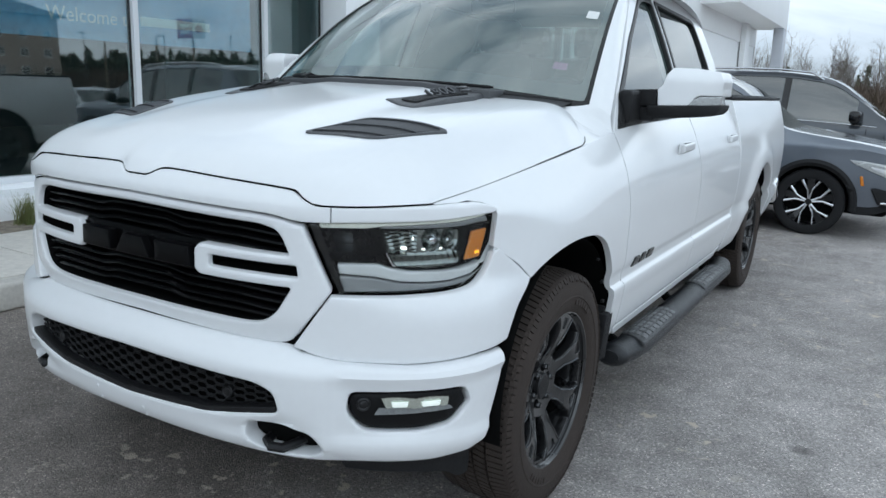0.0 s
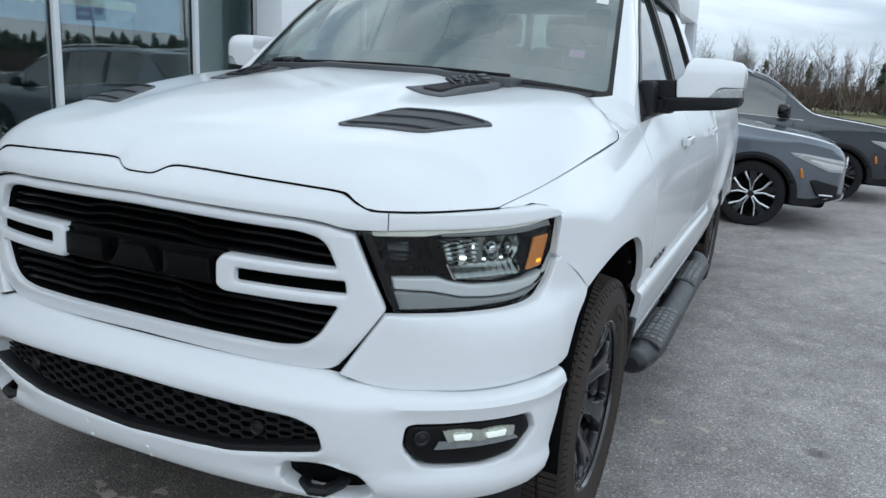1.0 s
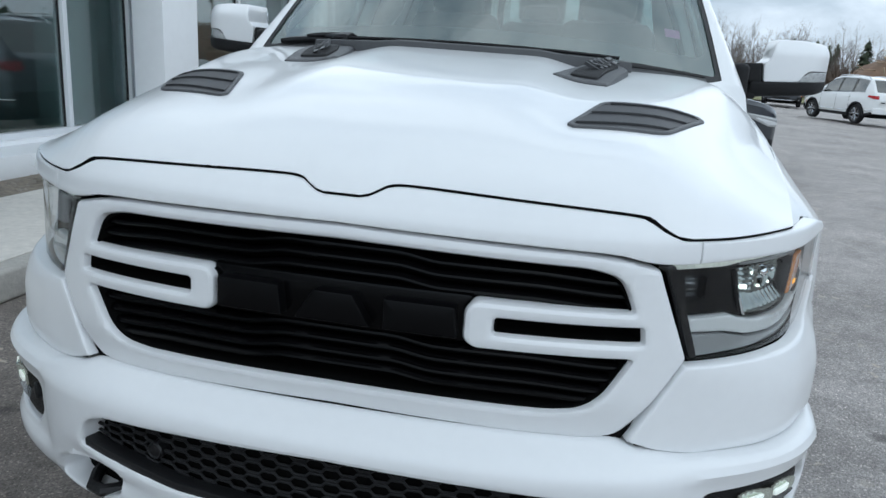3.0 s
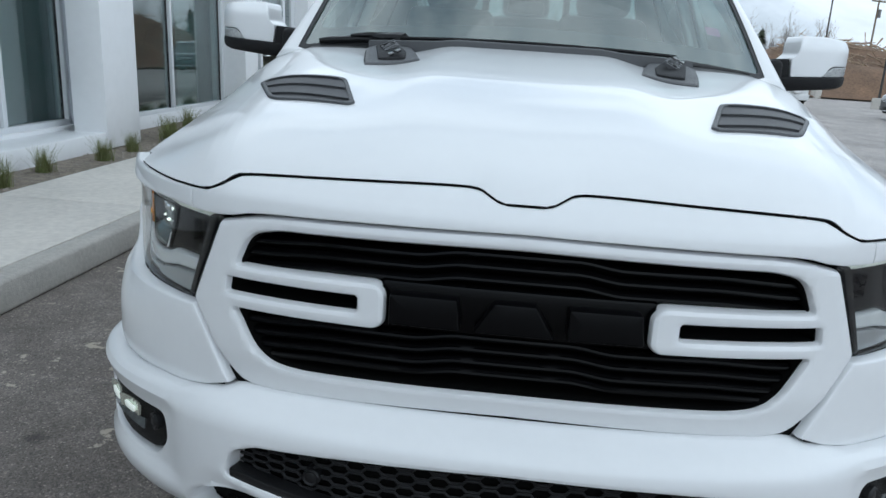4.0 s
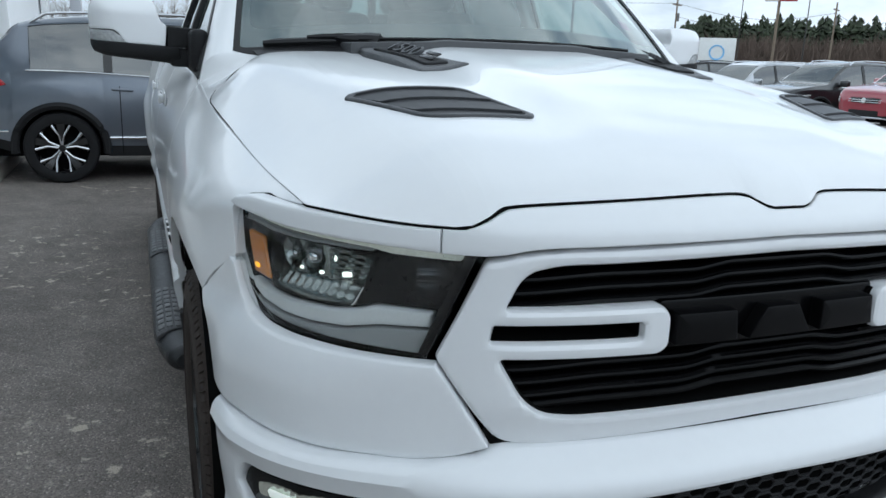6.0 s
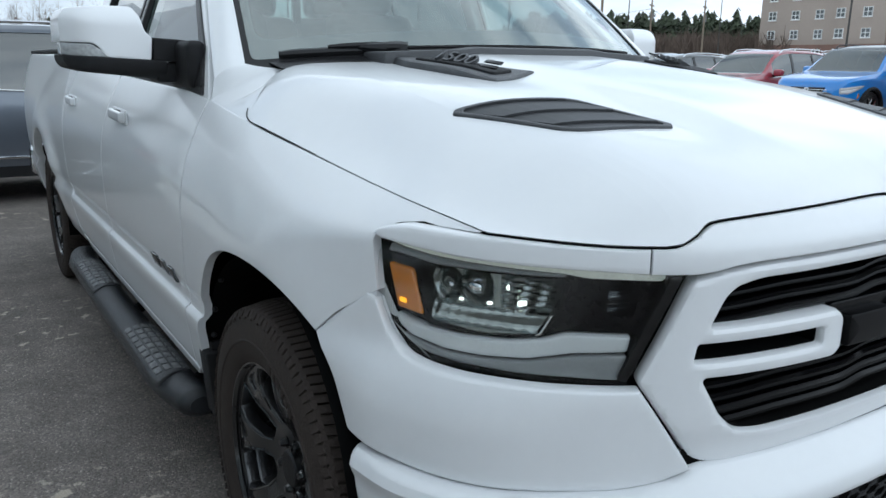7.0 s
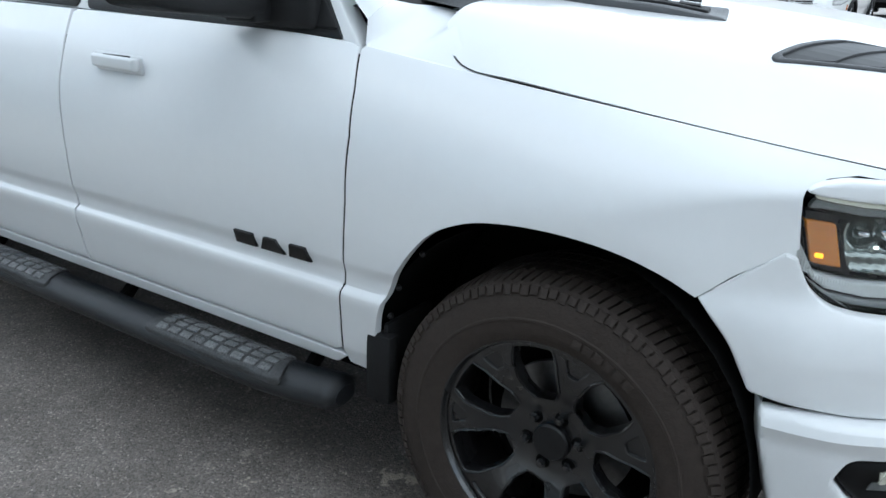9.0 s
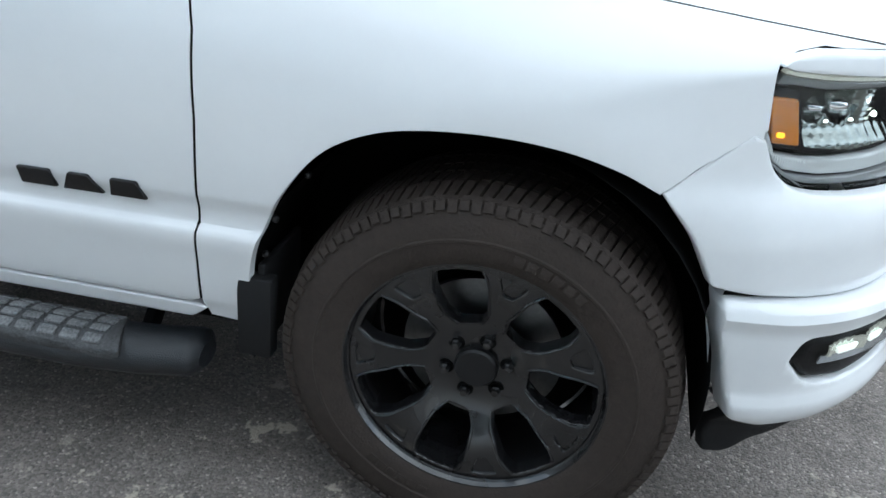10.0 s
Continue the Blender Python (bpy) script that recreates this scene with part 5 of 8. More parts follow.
def wiper(sx):
    bm = bmesh.new()
    a = Vector(screen(sx * 0.42, 0.0)) + Vector((0, -0.03, 0.02))
    pts = [Vector(screen(sx * lerp(0.50, 0.90, t), 0.020 + 0.012 * t)) + Vector((0, -0.014, -0.002)) for t in steps(0, 1, 8)]
    tube(bm, pts, [0.013] * 8 + [0.010], 8)
    tube(bm, [p + Vector((0, -0.006, 0.014)) for p in pts[1:6]], [0.008, 0.010, 0.010, 0.009, 0.006], 6)
    pts = [Vector(screen(sx * lerp(0.50, 0.66, t), -0.010 + 0.04 * t)) + Vector((0, -0.03 + 0.01 * t, 0.012 - 0.006 * t)) for t in steps(0, 1, 5)]
    tube(bm, pts, [0.026, 0.025, 0.021, 0.016, 0.012, 0.009], 8)
    return bm


part("wiper", wiper(-1), BLACK_SATIN, truck)
bm = bmesh.new()
tube(bm, [Vector(screen(lerp(0.56, 0.93, t), 0.004 + 0.012 * t)) + Vector((0, -0.012, -0.006)) for t in steps(0, 1, 8)], 0.007, 6)
part("wiper", bm, BLACK_SATIN, truck)

# Door mirrors
def mirror_face(u, z, off=0.0):
    """The front of the mirror housing, bowed back towards its outer end, its top and its foot."""
    a = abs(u)
    turn = max(0.0, a - 1.125) / 0.095
    back = 0.045 * max(0.0, (min(a, 1.2) - 0.985) / 0.24) ** 2 + 0.085 * (1 - math.cos(turn)) + 0.05 * sm(1.43, 1.51, z) ** 2 + 0.03 * sm(1.34, 1.28, z) ** 2
    x = a if a < 1.125 else 1.125 + 0.082 * math.sin(turn)
    return math.copysign(x, u), 0.836 + back - off, z


def mirror(sign):
    def shell(name, pts, mat, r, off=0.0, depth=0.17, edge=0.006, label="", parent=None):
        return part(name, sheet(mirror_face, S(rounded(pts, r), sign), step=(0.02, 0.012), edge=edge, depth=depth, off=off), mat, parent, label)

    def lump(name, a, b, r, mat, parent):
        return part(name, bent(block(a, b, r, 3), lambda x, y, z: (sign * x, y, z)), mat, parent)
    root = shell("door_mirror", [(0.930, 1.288), (1.005, 1.297), (1.15, 1.311), (1.213, 1.324), (1.234, 1.343), (1.238, 1.3600), (1.094, 1.3535), (0.930, 1.3450)], BLACK_MATT, 0.012, 0.007, label="white and black towing door mirror", parent=truck)
    shell("mirror_cap", [(0.974, 1.3435), (1.093, 1.3510), (1.116, 1.383), (1.130, 1.3915), (1.241, 1.3945), (1.239, 1.455), (1.205, 1.487), (1.10, 1.496), (1.012, 1.496), (0.998, 1.470), (0.988, 1.426), (0.968, 1.411)], PAINT, 0.010, 0.003, label="white mirror cap", parent=root)
    shell("turn_signal", [(1.097, 1.3515), (1.119, 1.3815), (1.132, 1.3895), (1.2395, 1.3925), (1.2395, 1.3605)], SIGNAL_LENS, 0.003, 0.001, 0.06, 0.004, "clear turn signal", root)
    shell("signal_surround", [(1.090, 1.346), (1.112, 1.384), (1.128, 1.393), (1.239, 1.396), (1.238, 1.356)], BLACK_GLOSS, 0.003, -0.006, 0.02, 0.002, "", root)
    shell("arm_cover", [(0.873, 1.3425), (0.970, 1.3425), (0.965, 1.410), (0.873, 1.4045)], BLACK_MATT, 0.004, 0.000, 0.12, 0.005, "", root)
    lump("arm_foot", (0.850, 0.705, 1.268), (0.906, 0.930, 1.402), 0.020, BLACK_MATT, root)
    lump("arm", (0.880, 0.842, 1.282), (0.960, 0.960, 1.341), 0.012, BLACK_MATT, root)
    lump("mirror_back", (0.995, 0.930, 1.325), (1.185, 1.034, 1.470), 0.02, BLACK_MATT, root)
    lump("mirror_glass", (1.0, 1.035, 1.32), (1.18, 1.045, 1.475), 0.004, CHROME, root)
    sail = sheet((lambda u, z, off=0.0: upper(u, z, off)) if sign > 0 else (lambda u, z, off=0.0: (-upper(-u, z, off)[0], -u, z)), S(rounded([(0.635, 1.272), (0.775, 1.280), (0.790, 1.398), (0.735, 1.384)], 0.02), sign), step=(0.1, 0.1), edge=0.006, depth=0.02, off=0.010)
    part("mirror_sail", sail, BLACK_MATT, root)


mirror(1)
mirror(-1)

# Seats, dashboard and wheel inside
def seat(x, y, z, parent, rear=False):
    bm = block((-0.26, 0, 0.0), (0.26, 0.52, 0.16), 0.06, 3)
    bm.transform(Matrix.Translation((x, y, z)))
    part("seat_cushion", bm, SEAT, parent)
    bm = block((-0.25, 0.44, 0.10), (0.25, 0.60, 0.72), 0.06, 3)
    bent(bm, lambda a, b, c: (x + a * (1 - 0.18 * max(0, c - 0.3)), y + b + 0.28 * (c - 0.1), z + c))
    part("seat_back", bm, SEAT, parent)
    bm = block((-0.14, 0.60, 0.72), (0.14, 0.71, 0.92), 0.05, 3)
    bent(bm, lambda a, b, c: (x + a, y + b + 0.06, z + c))
    part("headrest", bm, SEAT, parent)


seat(0.40, 1.42, 0.86, truck)
seat(-0.40, 1.42, 0.86, truck)
for x in (-0.45, 0.0, 0.45):
    seat(x, 2.02, 0.86, truck, True)
dash = bmesh.new()
grid(dash, lambda u, v: (u * 0.83, lerp(0.40 + 0.16 * u * u, 1.06, v), 1.335 - 0.035 * u * u + 0.05 * math.sin(math.pi * v) - 0.10 * sm(0.75, 1.0, v)), steps(-1, 1, 20), steps(0, 1, 8))
part("dashboard", dash, DASH, truck)
part("dash_front", block((-0.82, 1.03, 0.85), (0.82, 1.09, 1.27), 0.02), DASH, truck)
bm = bmesh.new()
ring = [(0.40 + 0.185 * math.cos(a), 0, 0.185 * math.sin(a)) for a in steps(0, 2 * math.pi, 32)]
tube(bm, [(p[0], 1.18 + 0.38 * p[2], 1.26 + 0.92 * p[2]) for p in ring], 0.016, 8, caps=False)
box(bm, (0.33, 1.17, 1.22), (0.47, 1.20, 1.30), 0.02)
box(bm, (0.23, 1.18, 1.25), (0.57, 1.195, 1.28), 0.006)
part("steering_wheel", bm, DASH, truck)
part("rear_view_mirror", bent(block((-0.12, 1.23, 1.73), (0.12, 1.26, 1.80), 0.02), lambda x, y, z: (x, y, z)), BLACK_SATIN, truck)
part("mirror_foot", block((-0.05, 1.14, 1.78), (0.05, 1.26, 1.86), 0.02), BLACK_SATIN, truck)
part("cab_floor", block((-0.84, 0.55, 0.60), (0.84, 2.70, 0.86), 0.01), VOID, truck)
# stickers on the windscreen
for x, v, w, h, mat, off in ((0.825, 0.205, 0.034, 0.022, PINK, -0.006), (0.895, 0.60, 0.032, 0.036, PAPER, 0.002)):
    part("sticker", sheet(screen, [(x - w, v - h), (x + w, v - h), (x + w, v + h), (x - w, v + h)], step=(0.1, 0.1), edge=0, depth=0, off=off), mat, truck)


# Side steps
for sign in (1, -1):
    bm = bmesh.new()
    rows = []
    ys = [0.593, 0.595, 0.600, 0.610, 0.625, 0.65, 0.71] + steps(0.85, 2.55, 12) + [2.66, 2.72, 2.745, 2.752]
    for y in ys:
        k = min(1.0, (min(y - 0.591, 2.762 - y)) / 0.03)
        r = math.sqrt(max(0.3, 1 - (1 - k) ** 2))
        inn = 0.035 * (sm(0.80, 0.60, y) + sm(2.55, 2.74, y))
        rows.append([bm.verts.new((sign * (0.992 - inn + 0.068 * r * math.cos(a)), y, 0.353 + 0.047 * r * math.sin(a))) for a in [2 * math.pi * k2 / 20 for k2 in range(20)]])
    for r0, r1 in zip(rows, rows[1:]):
        for k in range(20):
            bm.faces.new((r0[k], r0[(k + 1) % 20], r1[(k + 1) % 20], r1[k]))
    bm.faces.new(rows[0])
    bm.faces.new(rows[-1])
    step_bar = part("side_step", bm, STEP_TUBE, truck, "black oval side step with scuffed treads")
    for y0, y1 in ((0.74, 1.32), (1.86, 2.44)):
        surf = lambda u, v, off=0.0: (sign * u, v, 0.353 + 0.047 * math.sqrt(max(0.0, 1 - ((u - 0.992) / 0.075) ** 2)) + off)
        o = [(0.930, y0 + 0.05), (1.05, y0), (1.055, y0 + 0.03), (1.055, y1 - 0.03), (1.05, y1), (0.930, y1 - 0.05)]
        if sign < 0:
            surf = lambda u, v, off=0.0: (u, v, 0.353 + 0.047 * math.sqrt(max(0.0, 1 - ((abs(u) - 0.992) / 0.075) ** 2)) + off)
        tread = part("tread", sheet(surf, S(rounded(o, 0.015), sign), step=(0.02, 0.1), edge=0.006, depth=0.01, off=0.006), STEP_PAD, step_bar, "scuffed grey rubber tread")
        for i in range(9):
            for j in range(4):
                b0 = y0 + 0.050 + i * 0.0545
                a0 = 0.938 + j * 0.0285
                q = [(a0, b0), (a0 + 0.021, b0), (a0 + 0.021, b0 + 0.042), (a0, b0 + 0.042)]
                part("tread_block", sheet(surf, S(rounded(q, 0.004, 2), sign), step=(0.02, 0.05), edge=0.002, depth=0.005, off=0.0105), STEP_WORN, tread)
    for y in (0.75, 1.6, 2.45):
        bm = bmesh.new()
        tube(bm, [(sign * 1.03, y, 0.345), (sign * 0.92, y, 0.37), (sign * 0.80, y, 0.48)], 0.022, 6)
        part("step_bracket", bm, VOID, step_bar)


# Wheels of the truck
def truck_wheel(at, sign):
    w = part("wheel", bmesh.new(), RUBBER, truck, "black seven-spoke alloy wheel with all-terrain tyre")
    R = 0.407
    bm = bmesh.new()
    prof = [(-0.125, 0.262), (-0.140, 0.30), (-0.143, 0.34), (-0.134, 0.376), (-0.118, 0.389), (-0.09, 0.394), (0.09, 0.394), (0.118, 0.389), (0.130, 0.381), (0.134, 0.377), (0.138, 0.362), (0.142, 0.345), (0.1425, 0.325), (0.1445, 0.323), (0.1445, 0.319), (0.142, 0.317), (0.139, 0.295), (0.130, 0.268), (0.122, 0.262)]
    spin(bm, prof, 72)
    tyre = part("tyre", bm, RUBBER, w, "worn all-terrain tyre")
    # tread: shoulder lugs and centre blocks
    bm = bmesh.new()
    n = 112
    for k in range(n):
        for x0, x1, sk, ph in ((0.070, 0.128, 0.012, 0.0), (0.024, 0.062, 0.010, 0.5), (-0.018, 0.017, 0.008, 0.0), (-0.062, -0.024, 0.010, 0.5), (-0.128, -0.070, 0.012, 0.0)):
            a0 = 2 * math.pi * (k + ph) / n
            a1 = a0 + 2 * math.pi / n * 0.74
            vs = []
            for rr in (0.391, R):
                for x, da in ((x0, 0), (x1, sk / R), (x1, sk / R), (x0, 0)):
                    i = len(vs) % 4
                    ang = (a0 if i < 2 else a1) + da * (1 if i < 2 else 1)
                    drop = 0.012 if abs(x) > 0.12 else 0.0
                    vs.append(bm.verts.new((x, (rr - drop) * math.cos(ang), (rr - drop) * math.sin(ang))))
            for q in ((4, 5, 6, 7), (0, 1, 5, 4), (1, 2, 6, 5), (2, 3, 7, 6), (3, 0, 4, 7)):
                bm.faces.new([vs[j] for j in q])
        # shoulder teeth running down on to the wall
        a0 = 2 * math.pi * k / n
        for x_in, x_lo in ((0.119, 0.1385), (-0.119, -0.1385)):
            u = math.copysign(1, x_in)
            rows = []
            for x, rr in ((x_in, 0.3985), (x_in + u * 0.012, 0.3925), (x_lo + u * 0.0012, 0.374 + 0.005 * (k % 2)), (x_lo - u * 0.002, 0.370 + 0.005 * (k % 2))):
                rows.append([bm.verts.new((x, rr * math.cos(a0 + da), rr * math.sin(a0 + da))) for da in (0.002, 0.0455)])
            for r0, r1 in zip(rows, rows[1:]):
                bm.faces.new((r0[0], r0[1], r1[1], r1[0]))
            for e in (0, 1):
                bm.faces.new([r[e] for r in rows])
    part("tread", bm, RUBBER, tyre, smooth=0)
    # raised plain bars where the wall carries its lettering
    for a in (0.9, 4.0):
        for k in range(6):
            ang = a + k * 0.085
            bm = block((0.1405, 0.292, -0.010), (0.1435, 0.312, 0.010), 0.001)
            bm.transform(Matrix.Rotation(ang, 4, "X"))
            part("wall_mark", bm, RUBBER, tyre)
    # rim barrel and outer lip
    bm = bmesh.new()
    spin(bm, [(0.119, 0.258), (0.128, 0.263), (0.1285, 0.268), (0.122, 0.272), (0.118, 0.268), (0.112, 0.258), (0.10, 0.251), (0.04, 0.244), (-0.11, 0.240)], 72)
    rim = part("rim", bm, RIM_BLACK, w, "black seven-spoke alloy rim")
    bm = bmesh.new()
    spin(bm, [(-0.01, 0.17), (0.005, 0.17), (0.005, 0.06), (-0.01, 0.06)], 40)
    part("brake_disc", bm, ALLOY, rim)
    bm = bmesh.new()
    spin(bm, [(-0.06, 0.238), (-0.05, 0.001)], 32)
    part("rim_back", bm, VOID, rim)
    pitch, first = 2 * math.pi / 7, math.radians(151)

    def window(k):
        c = first + pitch * k
        pts = [(0.108, -0.022), (0.108, 0.022), (0.138, 0.041), (0.206, 0.052), (0.242, 0.045), (0.246, 0.0), (0.242, -0.045), (0.206, -0.052), (0.138, -0.041)]
        return rounded([(r * math.cos(c) - t * math.sin(c), r * math.sin(c) + t * math.cos(c), 0.007) for r, t in pts], 0.006, 3)

    def dish(u, v, off=0.0):
        r = math.hypot(u, v)
        return (0.062 + 0.050 * sm(0.05, 0.225, r) + off, u, v)

    def pocket(k, grow=0.0):
        c = first + pitch * (k + 0.5)
        pts = [(0.204 - grow, -0.010 - grow), (0.204 - grow, 0.010 + grow), (0.240 + grow, 0.027 + grow), (0.243 + grow, 0.0), (0.240 + grow, -0.027 - grow)]
        return rounded([(r * math.cos(c) - t * math.sin(c), r * math.sin(c) + t * math.cos(c), 0.005) for r, t in pts], 0.005, 3)

    ring = [(0.260 * math.cos(a), 0.260 * math.sin(a)) for a in [2 * math.pi * q / 72 for q in range(72)]]
    part("rim_face", sheet(dish, ring, [window(k) for k in range(7)] + [pocket(k) for k in range(7)], step=(0.006, 0.006), edge=0.004, depth=0.030), RIM_BLACK, rim, smooth=32)
    for k in range(7):
        part("spoke_pocket", sheet(dish, pocket(k, 0.004), step=(0.02, 0.02), edge=0, depth=0, off=-0.007), RIM_BLACK, rim)
    # crisp ridges along both edges of each window
    for k in range(7):
        c = first + pitch * k
        for q in (-1, 1):
            bm = bmesh.new()
            line = []
            for r, t in ((0.104, 0.0250), (0.122, 0.0365), (0.138, 0.0455), (0.172, 0.0510), (0.206, 0.0565), (0.226, 0.0535), (0.243, 0.0495)):
                u, v = r * math.cos(c) - q * t * math.sin(c), r * math.sin(c) + q * t * math.cos(c)
                line.append(Vector(dish(u, v, 0.0006)))
            tube(bm, line, [0.0014] + [0.0033] * 5 + [0.0016], 6)
            part("spoke_ridge", bm, RIM_BLACK, rim)
    bm = bmesh.new()
    spin(bm, [(0.05, 0.046), (0.074, 0.045), (0.079, 0.041), (0.080, 0.0005)], 32)
    part("centre_cap", bm, BLACK_SATIN, rim)
    for k in range(6):
        a = math.pi / 3 * k + math.radians(12)
        at_nut = (0, 0.066 * math.cos(a), 0.066 * math.sin(a))
        bm = bmesh.new()
        spin(bm, [(0.0640, 0.0175), (0.0655, 0.0165), (0.0645, 0.0125), (0.0640, 0.0005)], 16, centre=at_nut)
        part("nut_seat", bm, VOID, rim)
        bm = bmesh.new()
        spin(bm, [(0.05, 0.0115), (0.073, 0.0115), (0.077, 0.009), (0.082, 0.008), (0.083, 0.0005)], 6, centre=at_nut)
        part("lug_nut", bm, RIM_BLACK, rim, smooth=0)
    m = Matrix.Translation(at) @ (Matrix.Identity(4) if sign > 0 else Matrix.Rotation(math.pi, 4, "Z"))
    w.matrix_local = m
    return w


for y in (0.018, 3.690):
    for sign in (1, -1):
        truck_wheel((sign * 0.838, y, 0.406), sign)

# ---- ground ----
def asphalt():
    m = bpy.data.materials.new("worn_asphalt")
    m.use_nodes = True
    n, l = m.node_tree.nodes, m.node_tree.links
    p = n["Principled BSDF"]
    c = n.new("ShaderNodeTexCoord")

    def noise_at(scale, detail, rough=0.6):
        t = n.new("ShaderNodeTexNoise")
        t.inputs["Scale"].default_value, t.inputs["Detail"].default_value, t.inputs["Roughness"].default_value = scale, detail, rough
        l.new(c.outputs["Object"], t.inputs["Vector"])
        return t

    def ramp(src, stops):
        r = n.new("ShaderNodeValToRGB")
        while len(r.color_ramp.elements) < len(stops):
            r.color_ramp.elements.new(0.5)
        for e, (pos, col) in zip(r.color_ramp.elements, stops):
            e.position, e.color = pos, (*col, 1)
        l.new(src, r.inputs["Fac"])
        return r

    def mix(kind, fac, a, b):
        x = n.new("ShaderNodeMixRGB")
        x.blend_type = kind
        if isinstance(fac, float):
            x.inputs[0].default_value = fac
        else:
            l.new(fac, x.inputs[0])
        l.new(a, x.inputs[1])
        if isinstance(b, tuple):
            x.inputs[2].default_value = (*b, 1)
        else:
            l.new(b, x.inputs[2])
        return x.outputs[0]
    big, mid = noise_at(0.55, 6, 0.65), noise_at(4.5, 7, 0.7)
    base = ramp(big.outputs["Fac"], [(0.34, (0.355, 0.330, 0.315)), (0.50, (0.44, 0.409, 0.391)), (0.66, (0.515, 0.477, 0.458))]).outputs[0]
    blot = ramp(mid.outputs["Fac"], [(0.36, (0.80, 0.795, 0.79)), (0.60, (1.09, 1.09, 1.09))]).outputs[0]
    col = mix("MULTIPLY", 0.9, base, blot)
    grit = n.new("ShaderNodeTexVoronoi")
    grit.inputs["Scale"].default_value = 165
    l.new(c.outputs["Object"], grit.inputs["Vector"])
    stones = ramp(grit.outputs["Color"], [(0.0, (0.42, 0.42, 0.43)), (0.50, (0.86, 0.86, 0.86)), (0.80, (1.12, 1.11, 1.10)), (1.0, (2.4, 2.35, 2.3))]).outputs[0]
    col = mix("MULTIPLY", 0.95, col, stones)
    # ragged-edged dark tone: damp and mud by the kerb, painted shade round the truck
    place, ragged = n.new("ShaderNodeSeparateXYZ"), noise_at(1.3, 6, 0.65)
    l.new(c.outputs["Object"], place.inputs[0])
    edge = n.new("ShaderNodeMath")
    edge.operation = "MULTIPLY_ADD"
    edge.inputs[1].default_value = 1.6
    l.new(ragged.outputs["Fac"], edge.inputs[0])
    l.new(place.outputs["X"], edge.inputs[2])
    damp_shade = n.new("ShaderNodeMapRange")
    damp_shade.interpolation_type = "SMOOTHSTEP"
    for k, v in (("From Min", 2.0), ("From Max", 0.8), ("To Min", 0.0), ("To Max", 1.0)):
        damp_shade.inputs[k].default_value = v
    l.new(edge.outputs[0], damp_shade.inputs["Value"])
    col = mix("MULTIPLY", damp_shade.outputs[0], col, (0.54, 0.51, 0.48))
    # pale scuffs and dust
    scuff = noise_at(2.3, 9, 0.78)
    s = ramp(scuff.outputs["Fac"], [(0.66, (0, 0, 0)), (0.72, (0.45, 0.45, 0.45))]).outputs[0]
    col = mix("MIX", s, col, (0.42, 0.385, 0.35))
    # small pale chalky spots, in loose patches
    spot, patch = noise_at(11.0, 4, 0.6), noise_at(0.9, 2, 0.5)
    gate = n.new("ShaderNodeMath")
    gate.operation = "MULTIPLY"
    l.new(ramp(spot.outputs["Fac"], [(0.60, (0, 0, 0)), (0.64, (1, 1, 1))]).outputs[0], gate.inputs[0])
    l.new(ramp(patch.outputs["Fac"], [(0.50, (0, 0, 0)), (0.58, (0.8, 0.8, 0.8))]).outputs[0], gate.inputs[1])
    col = mix("MIX", gate.outputs[0], col, (0.62, 0.54, 0.44))
    # dark oil spots
    oil = n.new("ShaderNodeTexVoronoi")
    oil.inputs["Scale"].default_value = 1.15
    l.new(c.outputs["Object"], oil.inputs["Vector"])
    o = ramp(oil.outputs["Distance"], [(0.025, (0.55, 0.55, 0.55)), (0.07, (0, 0, 0))]).outputs[0]
    col = mix("MIX", o, col, (0.025, 0.024, 0.024))
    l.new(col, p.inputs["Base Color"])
    p.inputs["Roughness"].default_value = 0.82
    p.inputs["Specular IOR Level"].default_value = 0.35
    fine, bp = noise_at(260, 3, 0.7), n.new("ShaderNodeBump")
    h = n.new("ShaderNodeMath")
    h.operation = "MULTIPLY_ADD"
    l.new(grit.outputs["Distance"], h.inputs[0])
    h.inputs[1].default_value = -1.2
    l.new(fine.outputs["Fac"], h.inputs[2])
    bp.inputs["Strength"].default_value, bp.inputs["Distance"].default_value = 0.7, 0.004
    l.new(h.outputs[0], bp.inputs["Height"])
    l.new(bp.outputs["Normal"], p.inputs["Normal"])
    return m


def setting(name, bm, mat, label, category, smooth=35.0, kind="structure"):
    return tagged(mesh_ob(name, bm, mat, None, "", smooth), label, category, kind=kind)


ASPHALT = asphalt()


def lie(x, y):
    """The ground's height: level round the truck, a gentle fall across the car park beyond."""
    fall = 0.42 - 0.031 * min(17.0, max(-3.0, y))
    return sm(4.5, 13.0, x) * fall * sm(140, 60, x) + 1.1 * sm(45, 100, x)


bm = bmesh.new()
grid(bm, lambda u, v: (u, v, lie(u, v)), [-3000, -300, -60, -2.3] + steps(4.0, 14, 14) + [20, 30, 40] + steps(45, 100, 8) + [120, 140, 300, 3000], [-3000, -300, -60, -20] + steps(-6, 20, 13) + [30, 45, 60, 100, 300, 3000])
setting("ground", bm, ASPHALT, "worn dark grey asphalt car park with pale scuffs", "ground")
CONCRETE = material("pale_concrete", (0.71, 0.67, 0.615), 0.85, vary=0.10, scale=1.6, bump=0.35, bump_scale=220, tone=(0.63, 0.595, 0.545), random_tone=0.04)
KERB = material("kerb_concrete", (0.50, 0.475, 0.435), 0.88, vary=0.18, scale=3.0, bump=0.5, bump_scale=120)
GRAVEL = material("gravel_bed", (0.26, 0.22, 0.175), 0.95, vary=0.45, scale=14, bump=1.0, bump_scale=70, tone=(0.11, 0.09, 0.07))
